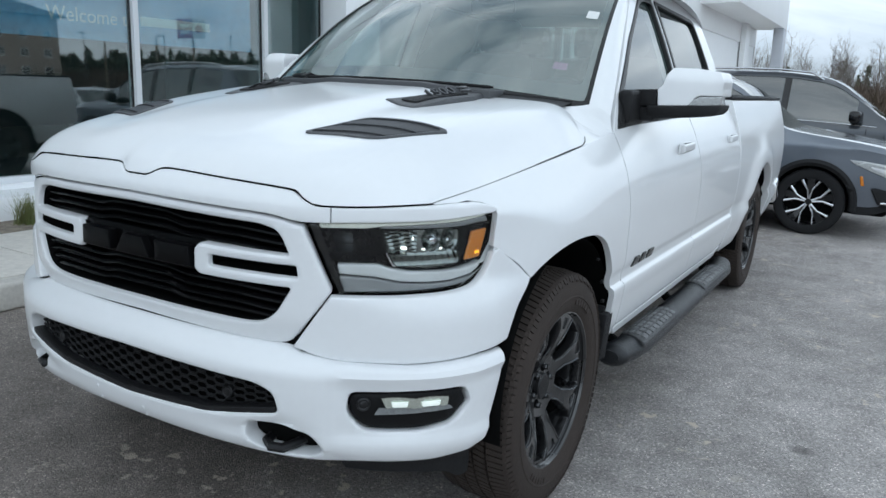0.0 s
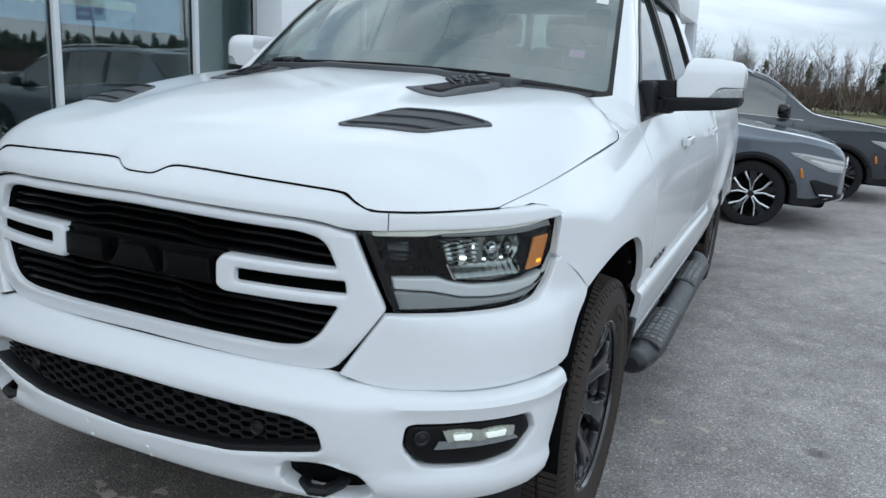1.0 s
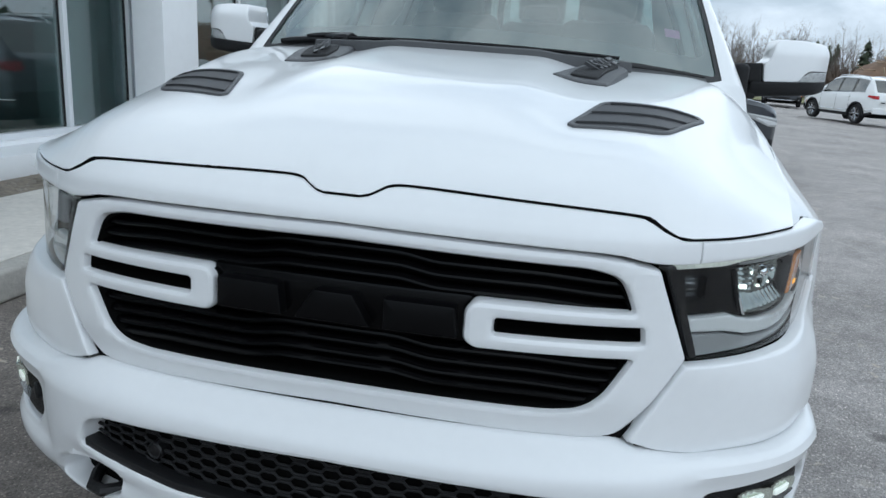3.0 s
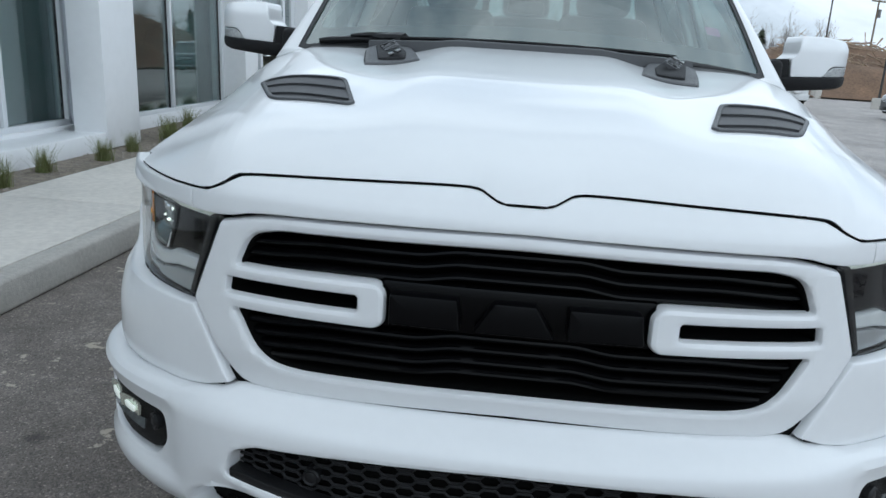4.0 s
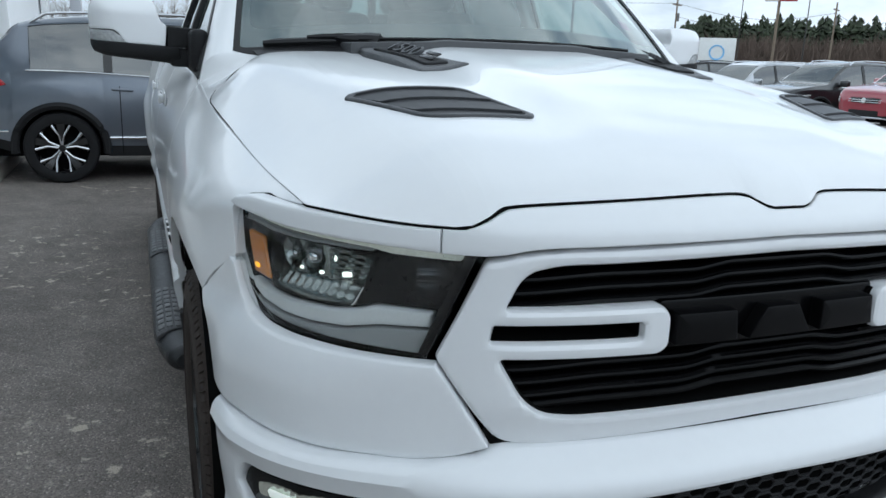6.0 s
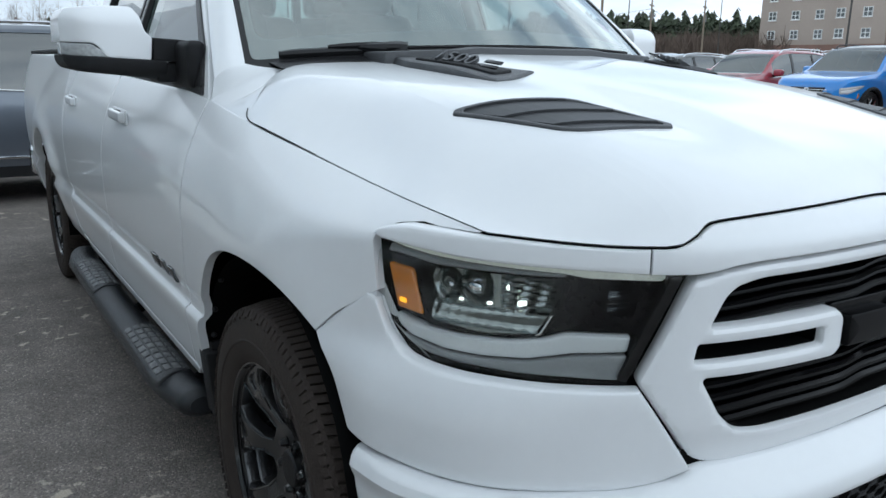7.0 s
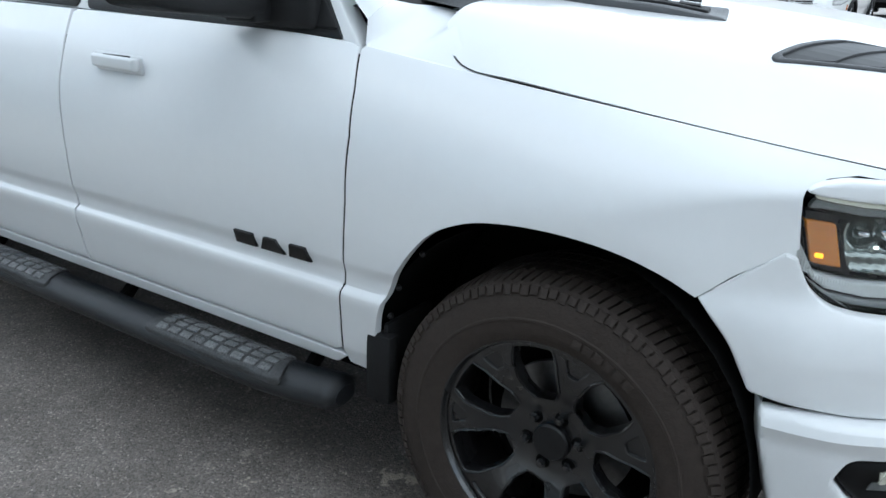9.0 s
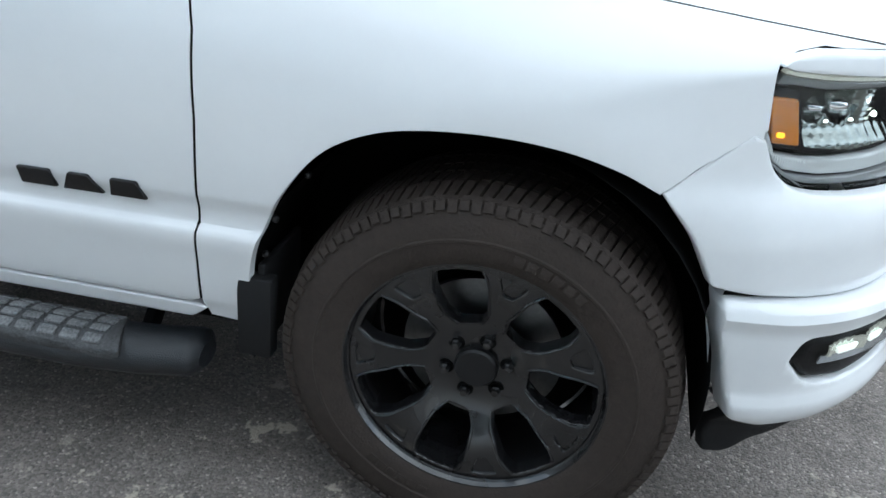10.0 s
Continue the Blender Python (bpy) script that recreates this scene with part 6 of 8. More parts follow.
STONE = material("pea_stone", (0.33, 0.29, 0.25), 0.85, vary=0.3, scale=10, random_tone=0.3)
BLADE = material("dry_green_grass", (0.13, 0.18, 0.05), 0.7, vary=0.35, scale=5, tone=(0.24, 0.20, 0.10))
LAWN = material("spring_lawn", (0.16, 0.17, 0.06), 0.9, vary=0.35, scale=0.6, bump=0.6, bump_scale=30, tone=(0.19, 0.15, 0.08))

walkway = thing("walkway", "pale concrete walkway with a raised kerb", "walkway", kind="structure")
part("sub_base", block((-3.67, -30, 0.0), (-2.40, 60, 0.135)), KERB, walkway)
for k in range(22):
    y0 = -9 + 2.4 * k
    part("slab", block((-3.67, y0 + 0.005, 0.10), (-2.545, y0 + 2.395, 0.150), 0.006, 2), CONCRETE, walkway)
for k in range(18):
    y0 = -9 + 3.0 * k
    bm = block((-2.54, y0 + 0.003, 0.0), (-2.395, y0 + 2.997, 0.150), 0.02, 3)
    bent(bm, lambda x, y, z: (x + 0.03 * (0.15 - z) / 0.15 * (1 if x > -2.45 else 0), y, z))
    part("kerb_stone", bm, KERB, walkway)
setting("planting_bed", block((-4.9, -30, 0.0), (-3.672, 12.2, 0.135)), GRAVEL, "brown gravel planting bed beside the wall", "planting bed")
setting("entrance_paving", block((-4.9, 12.2, 0.0), (-3.672, 60, 0.149)), CONCRETE, "pale concrete paving before the entrance", "paving")

rng = random.Random(5)
bm = bmesh.new()
for k in range(1500):
    x, y, r = rng.uniform(-4.6, -3.68), rng.uniform(0.0, 12.1), rng.uniform(0.008, 0.022)
    a = rng.uniform(0, 6.3)
    vs = [bm.verts.new((x + r * math.cos(a + t) * 1.2, y + r * math.sin(a + t), 0.135)) for t in (0, 1.57, 3.14, 4.71)] + [bm.verts.new((x, y, 0.135 + r * 0.8))]
    for j in range(4):
        bm.faces.new((vs[j], vs[(j + 1) % 4], vs[4]))
setting("gravel", bm, STONE, "loose brown gravel stones on the bed", "gravel", kind="stuff")


def tuft(seed):
    r = random.Random(seed)
    bm = bmesh.new()
    for k in range(260):
        a, lean, h = r.uniform(0, 6.283), r.uniform(0.02, 0.17), r.uniform(0.12, 0.33)
        ox, oy = r.gauss(0, 0.035), r.gauss(0, 0.035)
        w = r.uniform(0.002, 0.004)
        dx, dy = math.cos(a), math.sin(a)
        prev = None
        for i in range(4):
            t = i / 3
            p = Vector((ox + dx * lean * t ** 1.7, oy + dy * lean * t ** 1.7, h * (t - 0.18 * t * t)))
            s = Vector((-dy, dx, 0)) * w * (1 - 0.9 * t)
            row = bm.verts.new(p - s), bm.verts.new(p + s)
            if prev:
                bm.faces.new((prev[0], prev[1], row[1], row[0]))
            prev = row
    return bm


tufts = []
for k in range(3):
    tufts.append(tagged(mesh_ob("grass_tuft", tuft(k), BLADE), "tuft of dry green ornamental grass in gravel", "grass", "grass tufts along the wall"))
for k, (x, y) in enumerate(((-3.85, 3.3), (-3.95, 4.05), (-3.85, 4.85), (-3.92, 5.55), (-3.88, 6.35), (-4.05, 6.75), (-3.85, 7.15), (-4.2, 7.7), (-3.9, 8.1), (-4.15, 8.9), (-3.95, 9.3), (-4.2, 9.7), (-3.9, 10.0), (-4.1, 10.6), (-3.9, 11.0), (-4.15, 11.5), (-3.92, 11.8), (-3.9, 2.2), (-3.95, 1.2))):
    m = pose(x, y, 0.135, 0, 0, rng.uniform(0, 360)) @ Matrix.Scale(rng.uniform(0.8, 1.2), 4)
    if k < 3:
        tufts[k].matrix_world = m
    else:
        c = copy_thing(tufts[k % 3], m)
        c.matrix_basis = m

# ---- showroom building ----
WALL = material("white_wall_panel", (0.86, 0.87, 0.88), 0.45, vary=0.03, scale=0.7, bump=0.05, bump_scale=60)
WALL_GREY = material("grey_toned_wall", (0.50, 0.52, 0.56), 0.5, vary=0.04, scale=0.7)
ALU = material("white_window_frame", (0.72, 0.74, 0.76), 0.35, vary=0.03)
GASKET = material("black_gasket", (0.012, 0.012, 0.012), 0.6)
# Dimness of the unlit room is put into this one dark colour.
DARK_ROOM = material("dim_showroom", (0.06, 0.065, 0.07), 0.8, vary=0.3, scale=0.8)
BANNER = material("blue_banner", (0.20, 0.52, 0.82), 0.6, vary=0.2, scale=1.2, tone=(0.13, 0.42, 0.72))
BANNER_WHITE = material("white_lettering", (0.92, 0.93, 0.94), 0.6)
BLIND = material("pale_interior_panel", (0.34, 0.38, 0.38), 0.7, vary=0.1)
GX = -4.75
stood = set(scene.objects)


def wall(name, lo, hi, mat=WALL, bevel=0.008):
    return setting(name, block(lo, hi, bevel), mat, "smooth white wall panel" if mat is WALL else "wall panel toned grey", "wall")


wall("wall_low", (GX - 0.15, -12, 0.05), (GX + 0.12, 5.93, 0.34))
wall("wall_low_2", (GX - 0.15, 6.27, 0.05), (GX + 0.06, 10.32, 0.30))
wall("wall_base", (GX - 0.1, -12, 0.0), (-4.16, 5.55, 0.30))
wall("pillar_1", (GX - 0.15, 5.95, 0.0), (-4.15, 6.22, 3.4))
wall("pillar_1_face", (-4.50, 5.50, 0.13), (-4.14, 6.22, 3.39))
# Reveal coloured grey for the shade on its side face.
wall("reveal_1", (GX - 0.12, 5.80, 0.3), (GX + 0.20, 5.945, 3.4), WALL_GREY)
wall("pillar_2", (GX - 0.15, 10.34, 0.0), (-4.33, 10.97, 3.4))
wall("pillar_2_back", (GX - 0.15, 10.97, 0.0), (-4.72, 11.95, 3.4))
wall("pillar_3", (GX - 0.15, 14.62, 0.0), (-4.42, 16.9, 3.4))
wall("pillar_3_back", (GX - 0.15, 16.9, 0.0), (-4.62, 18.1, 3.4))
wall("wall_far", (GX - 0.15, 22.6, 0.0), (-4.15, 34.0, 3.4))
wall("parapet", (-5.2, -12, 3.4), (-4.10, 22.0, 4.4))
wall("parapet_2", (-5.2, 22.0, 3.4), (-4.10, 34.0, 6.4))
wall("upper_storey", (-14, 22.0, 4.3), (-5.2, 34.0, 6.4))
wall("canopy_beam", (-4.10, 23.5, 4.1), (-2.9, 34.0, 5.6))
wall("canopy_post", (-3.3, 33.2, 0.0), (-2.9, 34.0, 4.1), WALL_GREY)
wall("canopy_post_2", (-4.1, 30.6, 0.0), (-3.9, 31.4, 4.1))
wall("wall_south", (-14, -12.2, 0), (-4.5, -12.0, 4.4))
wall("wall_north", (-14, 34.0, 0), (-4.1, 34.2, 6.4))
setting("roof_slab", block((-14, -12, 4.0), (-5.2, 34, 4.3)), WALL_GREY, "flat grey roof", "roof")
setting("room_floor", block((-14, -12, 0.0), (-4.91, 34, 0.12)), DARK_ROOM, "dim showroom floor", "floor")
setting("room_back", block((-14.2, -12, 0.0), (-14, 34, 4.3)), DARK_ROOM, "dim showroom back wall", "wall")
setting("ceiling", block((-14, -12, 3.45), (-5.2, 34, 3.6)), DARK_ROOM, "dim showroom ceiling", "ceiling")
setting("room_partition", block((-8.0, 6.0, 0.12), (-5.0, 6.2, 3.45)), BLIND, "pale partition wall inside", "wall")
setting("room_partition_2", block((-8.0, 10.6, 0.12), (-5.0, 10.8, 3.45)), BLIND, "pale partition wall inside", "wall")
for y0, y1 in ((5.05, 5.75), (9.45, 10.25)):
    setting("room_column", block((-5.35, y0, 0.12), (-5.10, y1, 3.45), 0.01), BLIND, "pale column behind the glass", "column")


def glazing(name, edges, z0, z1, x=GX):
    """A band of fixed panes between upright bars."""
    win = thing(name, "tall dark showroom window with white frames", "window", kind="structure")
    for a, b in zip(edges, edges[1:]):
        p = part("pane", block((x - 0.012, a + 0.03, z0 + 0.04), (x, b - 0.03, z1 - 0.04)), SHOP_GLASS, win, "dark reflecting glass pane", smooth=0)
        p.visible_shadow = False
    for e in edges:
        part("upright", block((x - 0.06, e - 0.032, z0), (x + 0.05, e + 0.032, z1), 0.004), ALU, win)
        part("gasket", block((x - 0.02, e - 0.045, z0 + 0.03), (x + 0.008, e + 0.045, z1 - 0.03), 0.002), GASKET, win)
    for z in (z0, z1):
        part("rail", block((x - 0.06, edges[0], z - 0.03), (x + 0.055, edges[-1], z + 0.035), 0.004), ALU, win)
    return win


glazing("window_1", [-9.0, -7.0, -5.0, -3.0, -1.0, 1.02, 2.90, 4.71, 5.78], 0.36, 3.36)
glazing("window_2", [6.25, 8.42, 10.32], 0.31, 3.36)
glazing("window_3", [18.15, 20.2, 22.55], 0.31, 3.36)
# entrance door
door = thing("door_1", "closed glass entrance door with white frame", "door", kind="structure")
for y0, y1 in ((12.0, 12.25), (13.95, 14.35)):
    part("side_light", block((GX - 0.012, y0, 0.2), (GX, y1, 2.9)), SHOP_GLASS, door, smooth=0)
part("pane", block((GX - 0.012, 12.42, 0.40), (GX, 13.75, 2.3)), SHOP_GLASS, door, smooth=0)
for lo, hi in (((12.28, 0.15), (12.42, 2.45)), ((13.75, 0.15), (13.90, 2.45)), ((12.42, 0.15), (13.75, 0.40)), ((12.42, 2.30), (13.75, 2.45)), ((11.95, 0.15), (12.02, 3.36)), ((14.35, 0.15), (14.62, 3.36)), ((11.95, 2.50), (14.4, 2.60)), ((11.95, 3.25), (14.4, 3.38))):
    part("frame", block((GX - 0.05, lo[0], lo[1]), (GX + 0.04, hi[0], hi[1]), 0.005), ALU, door)
part("transom", block((GX - 0.012, 12.0, 2.60), (GX, 14.35, 3.25)), SHOP_GLASS, door, smooth=0)
bm = bmesh.new()
tube(bm, [(GX + 0.03, 12.36, 1.05), (GX + 0.11, 12.36, 1.05), (GX + 0.11, 12.36, 1.45), (GX + 0.03, 12.36, 1.45)], 0.016, 8)
tube(bm, [(GX + 0.11, 12.36, 1.05), (GX + 0.11, 12.60, 1.05), (GX + 0.11, 12.60, 1.45), (GX + 0.11, 12.36, 1.45)], 0.016, 8)
part("pull_handle", bm, CHROME, door, "bright pull handle")
part("notice", block((GX + 0.002, 13.98, 1.2), (GX + 0.008, 14.14, 1.55)), PAPER, door, "white notice")
# welcome banner behind the glass
banner = thing("banner", "blue banner with white welcome lettering behind glass", "banner")
part("cloth", block((-4.815, 1.55, 1.60), (-4.80, 4.55, 3.445), 0.002), BANNER, banner)
txt = bpy.data.curves.new("lettering", "FONT")
txt.body, txt.size, txt.extrude = "Welcome to", 0.185, 0.002
txt.materials.append(BANNER_WHITE)
ob = new("lettering", txt)
ob.parent = banner
ob.matrix_world = Matrix.Translation((-4.796, 2.03, 1.755)) @ Matrix(((0, 0, 1), (1, 0, 0), (0, 1, 0))).to_4x4()
part("wordmark", block((-4.799, 3.03, 1.775), (-4.794, 3.93, 1.865), 0.002), BANNER_WHITE, banner, "white wordmark bar")

# the car park falls towards the building, so its uprights lean a little away from the truck
lean = Matrix.Translation((GX, 0, 0)) @ Matrix.Rotation(radians(-1.6), 4, "Y") @ Matrix.Translation((-GX, 0, 0))
for ob in [o for o in scene.objects if o not in stood and o.parent is None]:
    ob.matrix_world = lean @ ob.matrix_world

# ---- other vehicles ----
def car_wheel_parts(bright):
    """Meshes of one road wheel, its outer face towards +x."""
    out = []
    bm = bmesh.new()
    spin(bm, [(-0.10, 0.245), (-0.112, 0.28), (-0.108, 0.325), (-0.09, 0.345), (0.09, 0.345), (0.108, 0.325), (0.113, 0.28), (0.102, 0.248)], 40)
    out.append(("tyre", bm, BLACK_MATT))
    bm = bmesh.new()
    spin(bm, [(0.100, 0.250), (0.106, 0.244), (0.098, 0.238), (0.02, 0.225), (-0.08, 0.22)], 40)
    out.append(("rim", bm, RIM_BLACK))
    bm = bmesh.new()
    spin(bm, [(0.0, 0.225), (0.01, 0.15), (0.03, 0.145), (0.03, 0.05), (0.0, 0.001)], 30)
    out.append(("rim_back", bm, VOID))
    for k in range(5):
        bm = bmesh.new()
        c = math.pi / 2 + 2 * math.pi * k / 5
        for off, wd in ((0.0, 0.026),):
            rows = []
            for r, h, dx in ((0.03, 0.022, 0.085), (0.09, 0.018, 0.088), (0.15, 0.026, 0.094), (0.20, 0.036, 0.100), (0.240, 0.040, 0.102)):
                row = []
                for t, d in ((-1.0, -0.03), (-0.9, 0.0), (0.9, 0.0), (1.0, -0.03)):
                    y, z = r, h * t
                    row.append(bm.verts.new((dx + d, y * math.cos(c) - z * math.sin(c), y * math.sin(c) + z * math.cos(c))))
                rows.append(row)
            for r0, r1 in zip(rows, rows[1:]):
                for j in range(3):
                    bm.faces.new((r0[j], r0[j + 1], r1[j + 1], r1[j]))
        out.append(("spoke", bm, RIM_BLACK))
        for da in (-0.5, 0.5):
            bm = bmesh.new()
            a0, a1 = c + da * 0.36, c + da * 0.72
            tube(bm, [(0.082, 0.03 * math.cos(a0), 0.03 * math.sin(a0)), (0.090, 0.13 * math.cos(a0), 0.13 * math.sin(a0)), (0.098, 0.24 * math.cos(a1), 0.24 * math.sin(a1))], [0.012, 0.011, 0.015], 6)
            out.append(("thin_spoke", bm, RIM_GREY if bright else RIM_BLACK))
    bm = bmesh.new()
    spin(bm, [(0.06, 0.034), (0.098, 0.032), (0.10, 0.0005)], 16)
    out.append(("centre_cap", bm, BLACK_SATIN))
    return [(nm, mesh_ob(nm, b, mt).data) for nm, b, mt in out]


WHEEL_DATA = {}
for bright in (True, False):
    WHEEL_DATA[bright] = car_wheel_parts(bright)
for ob in [o for o in scene.objects if o.parent is None and o.type == "MESH" and o.data in [d for v in WHEEL_DATA.values() for _, d in v]]:
    bpy.data.objects.remove(ob)


def car_wheel(at, sign, bright, parent, scale=1.0):
    first = None
    for nm, data in WHEEL_DATA[bright]:
        ob = new("wheel" if first is None else nm, data)
        if first is None:
            first = ob
            ob.parent = parent
            ob.matrix_local = Matrix.Translation(at) @ (Matrix.Identity(4) if sign > 0 else Matrix.Rotation(math.pi, 4, "Z")) @ Matrix.Scale(scale, 4)
        else:
            ob.parent = first
    return first


def paint(name, col, metallic=0.0):
    return material(name, col, 0.30, metallic, vary=0.03, scale=2.0, coat=1.0)


CAR_GREY = paint("blue_grey_metallic", (0.140, 0.160, 0.190), 0.5)
CAR_DARK = paint("dark_grey_metallic", (0.040, 0.046, 0.055), 0.45)
CAR_BLACK = paint("black_paint", (0.010, 0.011, 0.013))
CAR_WHITE = paint("white_car_paint", (0.78, 0.79, 0.79))
CAR_SILVER = paint("silver_paint", (0.46, 0.48, 0.50), 0.6)
CAR_RED = paint("red_paint", (0.30, 0.022, 0.038))
CAR_BLUE = paint("blue_paint", (0.004, 0.19, 0.55))
CAR_GLASS = glass("car_glass", (0.20, 0.24, 0.24), solid=0.35, body=(0.06, 0.07, 0.072), ior=1.75)


def suv(name, label, body_paint, at, turn, L=4.70, W=1.84, H=1.66, wheelbase=2.79, front=0.88, bright=True, roof_black=False, group="", spare=False, detail=True):
    """An estate car on four wheels; its nose is at local y = 0 and it runs back along +y."""
    car = thing(name, label, "car", at, turn, group)
    kz = H / 1.66
    kl = L / 4.70
    hw = W / 2
    ax0, ax1, wr = front, front + wheelbase, 0.355
    plan = curve([(0.0, 0.56 * hw / 0.92), (0.05, 0.72 * hw / 0.92), (0.16, hw - 0.12), (0.40, hw - 0.035), (0.8, hw), (L - 1.0, hw), (L - 0.45, hw - 0.04), (L - 0.15, hw - 0.12), (L - 0.04, hw - 0.22), (L, hw - 0.36)])
    top = curve([(0.0, 0.70), (0.05, 0.84), (0.18, 0.93), (0.55, 1.00), (1.10, 1.065), (1.22, 1.09), (1.55, 1.33), (1.88, 1.545), (2.1, 1.61), (2.6, 1.655), (3.3, 1.645), (3.9, 1.60), (4.20, 1.545), (4.38, 1.37), (4.56, 1.12), (4.64, 1.02), (4.70, 0.80)])
    T = lambda u: top(u / kl) * kz
    belt_c = curve([(0.0, 0.66), (0.05, 0.78), (0.18, 0.87), (0.55, 0.93), (1.2, 0.985), (2.5, 1.03), (4.0, 1.09), (4.5, 1.07), (4.70, 0.76)])
    B = lambda u: belt_c(u / kl) * kz

    def low(u):
        z = 0.26 + 0.10 * sm(0.35, 0.0, u) + 0.12 * sm(L - 0.6, L, u)
        for c in (ax0, ax1):
            d = abs(u - c)
            R = wr + 0.055
            if d < R:
                z = max(z, 0.345 + math.sqrt(R * R - d * d) * 0.98)
        return z
    KS = [0.0, 0.13, 0.3, 0.5, 0.7, 0.86, 0.95, 1.0]
    us = sorted(set([round(v, 3) for v in steps(0, L, 56)] + [round(c + s * (wr + 0.055) * math.cos(a), 3) for c in (ax0, ax1) for s in (-1, 1) for a in [math.radians(k) for k in (0, 6, 14, 25, 40, 60)]] + [0.02, 0.05, 0.1, L - 0.05, L - 0.1, 1.2 * kl, 1.9 * kl, 4.2 * kl, 4.56 * kl]))

    def ring(u):
        w, t, b, z0 = plan(u), T(u), B(u), low(u)
        pts = []
        for k in KS:
            z = lerp(z0, b, k)
            tuck = -0.05 * sm(0.62, 0.30, z) + 0.018 * math.exp(-((z - 0.93 * kz) / 0.05) ** 2) - 0.035 * sm(0.80, 1.05, z / kz)
            pts.append((w + tuck, z))
        g = max(0.0, t - b)
        wr2 = w - 0.035 - 0.30 * max(0, g - 0.08) - 0.02
        pts += [(lerp(w - 0.04, wr2, 0.5) + 0.012, b + g * 0.46), (wr2, b + g * 0.86), (wr2 - 0.07, b + g * 0.965), (wr2 * 0.55, t - 0.006), (0.0, t)]
        return pts
    rings = [ring(u) for u in us]
    n = len(rings[0])
    sets = {}

    def where(i, j):
        u = (us[i] + us[i + 1]) / 2 / kl
        if j < 1:
            return "cladding"
        tall = T(us[i]) - B(us[i])
        if j in (7, 8) and tall > 0.2:
            for k, (a, b) in enumerate(((1.62, 2.42), (2.50, 3.34), (3.42, 4.10))):
                if a < u < b:
                    return "side_window " + "abc"[k]
            return ("pillar b" if u < 2.95 else "pillar c") if 2.4 < u < 3.45 else "body"
        if j >= 10 and 1.20 < u < 1.90:
            return "windscreen"
        if j >= 10 and 4.22 < u < 4.55:
            return "rear_window"
        if j >= 9 and 1.9 <= u <= 4.22:
            return "roof"
        return "body"
    for i in range(len(us) - 1):
        for j in range(n - 1):
            sets.setdefault(where(i, j), []).append((i, j))
    mats = {"body": body_paint, "cladding": BLACK_MATT, "side_window": DARK_GLASS, "pillar": BLACK_GLOSS, "windscreen": CAR_SCREEN, "rear_window": DARK_GLASS, "roof": BLACK_GLOSS if roof_black else body_paint}
    jobs = [(key, cells, sides) for key, cells in sets.items() for sides in (((1,), (-1,)) if key[:4] in ("side", "pill", "clad") else ((1, -1),))]
    for key, cells, sides in jobs:
        key = key.split()[0]
        bm = bmesh.new()
        pool = {}

        def vert(i, j, s):
            if j == n - 1:
                s = 1
            k = (i, j, s)
            if k not in pool:
                x, z = rings[i][j]
                inset_by = 0.012 if key in ("side_window",) else 0.0
                pool[k] = bm.verts.new((s * (x - inset_by), us[i], z))
            return pool[k]
        for i, j in cells:
            for s in sides:
                q = [vert(i, j, s), vert(i + 1, j, s), vert(i + 1, j + 1, s), vert(i, j + 1, s)]
                if len(set(q)) == 4:
                    bm.faces.new(q if s > 0 else q[::-1])
        if key == "body":
            for i in (0, len(us) - 1):
                loop = [vert(i, j, 1) for j in range(1, n)] + [vert(i, j, -1) for j in range(n - 2, 0, -1)]
                bm.faces.new(loop if i else loop[::-1])
        part(key, bm, mats[key], car, smooth=40)
    part("underbody", block((-hw + 0.22, 0.15, 0.24), (hw - 0.22, L - 0.15, 0.75), 0.05), VOID, car)
    for c in (ax0, ax1):
        for s in (1, -1):
            bm = bmesh.new()
            tube(bm, [(s * (plan(c + (wr + 0.06) * math.cos(a)) + 0.0), c + (wr + 0.06) * math.cos(a), 0.345 + (wr + 0.06) * math.sin(a)) for a in steps(-0.12, math.pi + 0.12, 20)], 0.040, 6)
            part("arch_trim", bm, BLACK_MATT, car)
            car_wheel((s * (hw - 0.115), c, 0.345), s, bright, car)
    # nose: grille, lamps, intake
    nose = lambda x, z, off=0.0: (x, 0.0 + 0.32 * (abs(x) / hw) ** 2.6 - off + 0.12 * max(0, z - 0.68), z)
    gz = 0.70 * kz
    grl = part("grille", sheet(nose, rounded([(-0.60, gz - 0.055), (0.60, gz - 0.055), (0.66, gz + 0.065), (-0.66, gz + 0.065)], 0.02), step=(0.1, 0.05), edge=0.008, depth=0.05, off=0.03), BLACK_GLOSS, car)
    for z in (gz - 0.03, gz + 0.015):
        bm = bmesh.new()
        tube(bm, [nose(x, z, 0.04) for x in steps(-0.60, 0.60, 12)], 0.007, 6)
        part("grille_bar", bm, CHROME, grl)
    bm = bmesh.new()
    spin(bm, [(0.0, 0.062), (0.012, 0.060), (0.016, 0.05), (0.012, 0.045), (0.012, 0.0005)], 24)
    bm.transform(Matrix.Translation(nose(0, gz, 0.03)) @ Matrix.Rotation(-math.pi / 2, 4, "Z"))
    part("emblem", bm, CHROME, grl, "round chrome emblem")
    part("intake", sheet(nose, rounded([(-0.66, 0.36), (0.66, 0.36), (0.74, 0.50), (-0.74, 0.50)], 0.03), step=(0.1, 0.06), edge=0.01, depth=0.06, off=0.035), BLACK_MATT, car)
    part("lower_trim", sheet(nose, rounded([(-0.60, 0.325), (0.60, 0.325), (0.70, 0.365), (-0.70, 0.365)], 0.015), step=(0.1, 0.05), edge=0.006, depth=0.05, off=0.05), RIM_GREY, car, "silver lower trim")
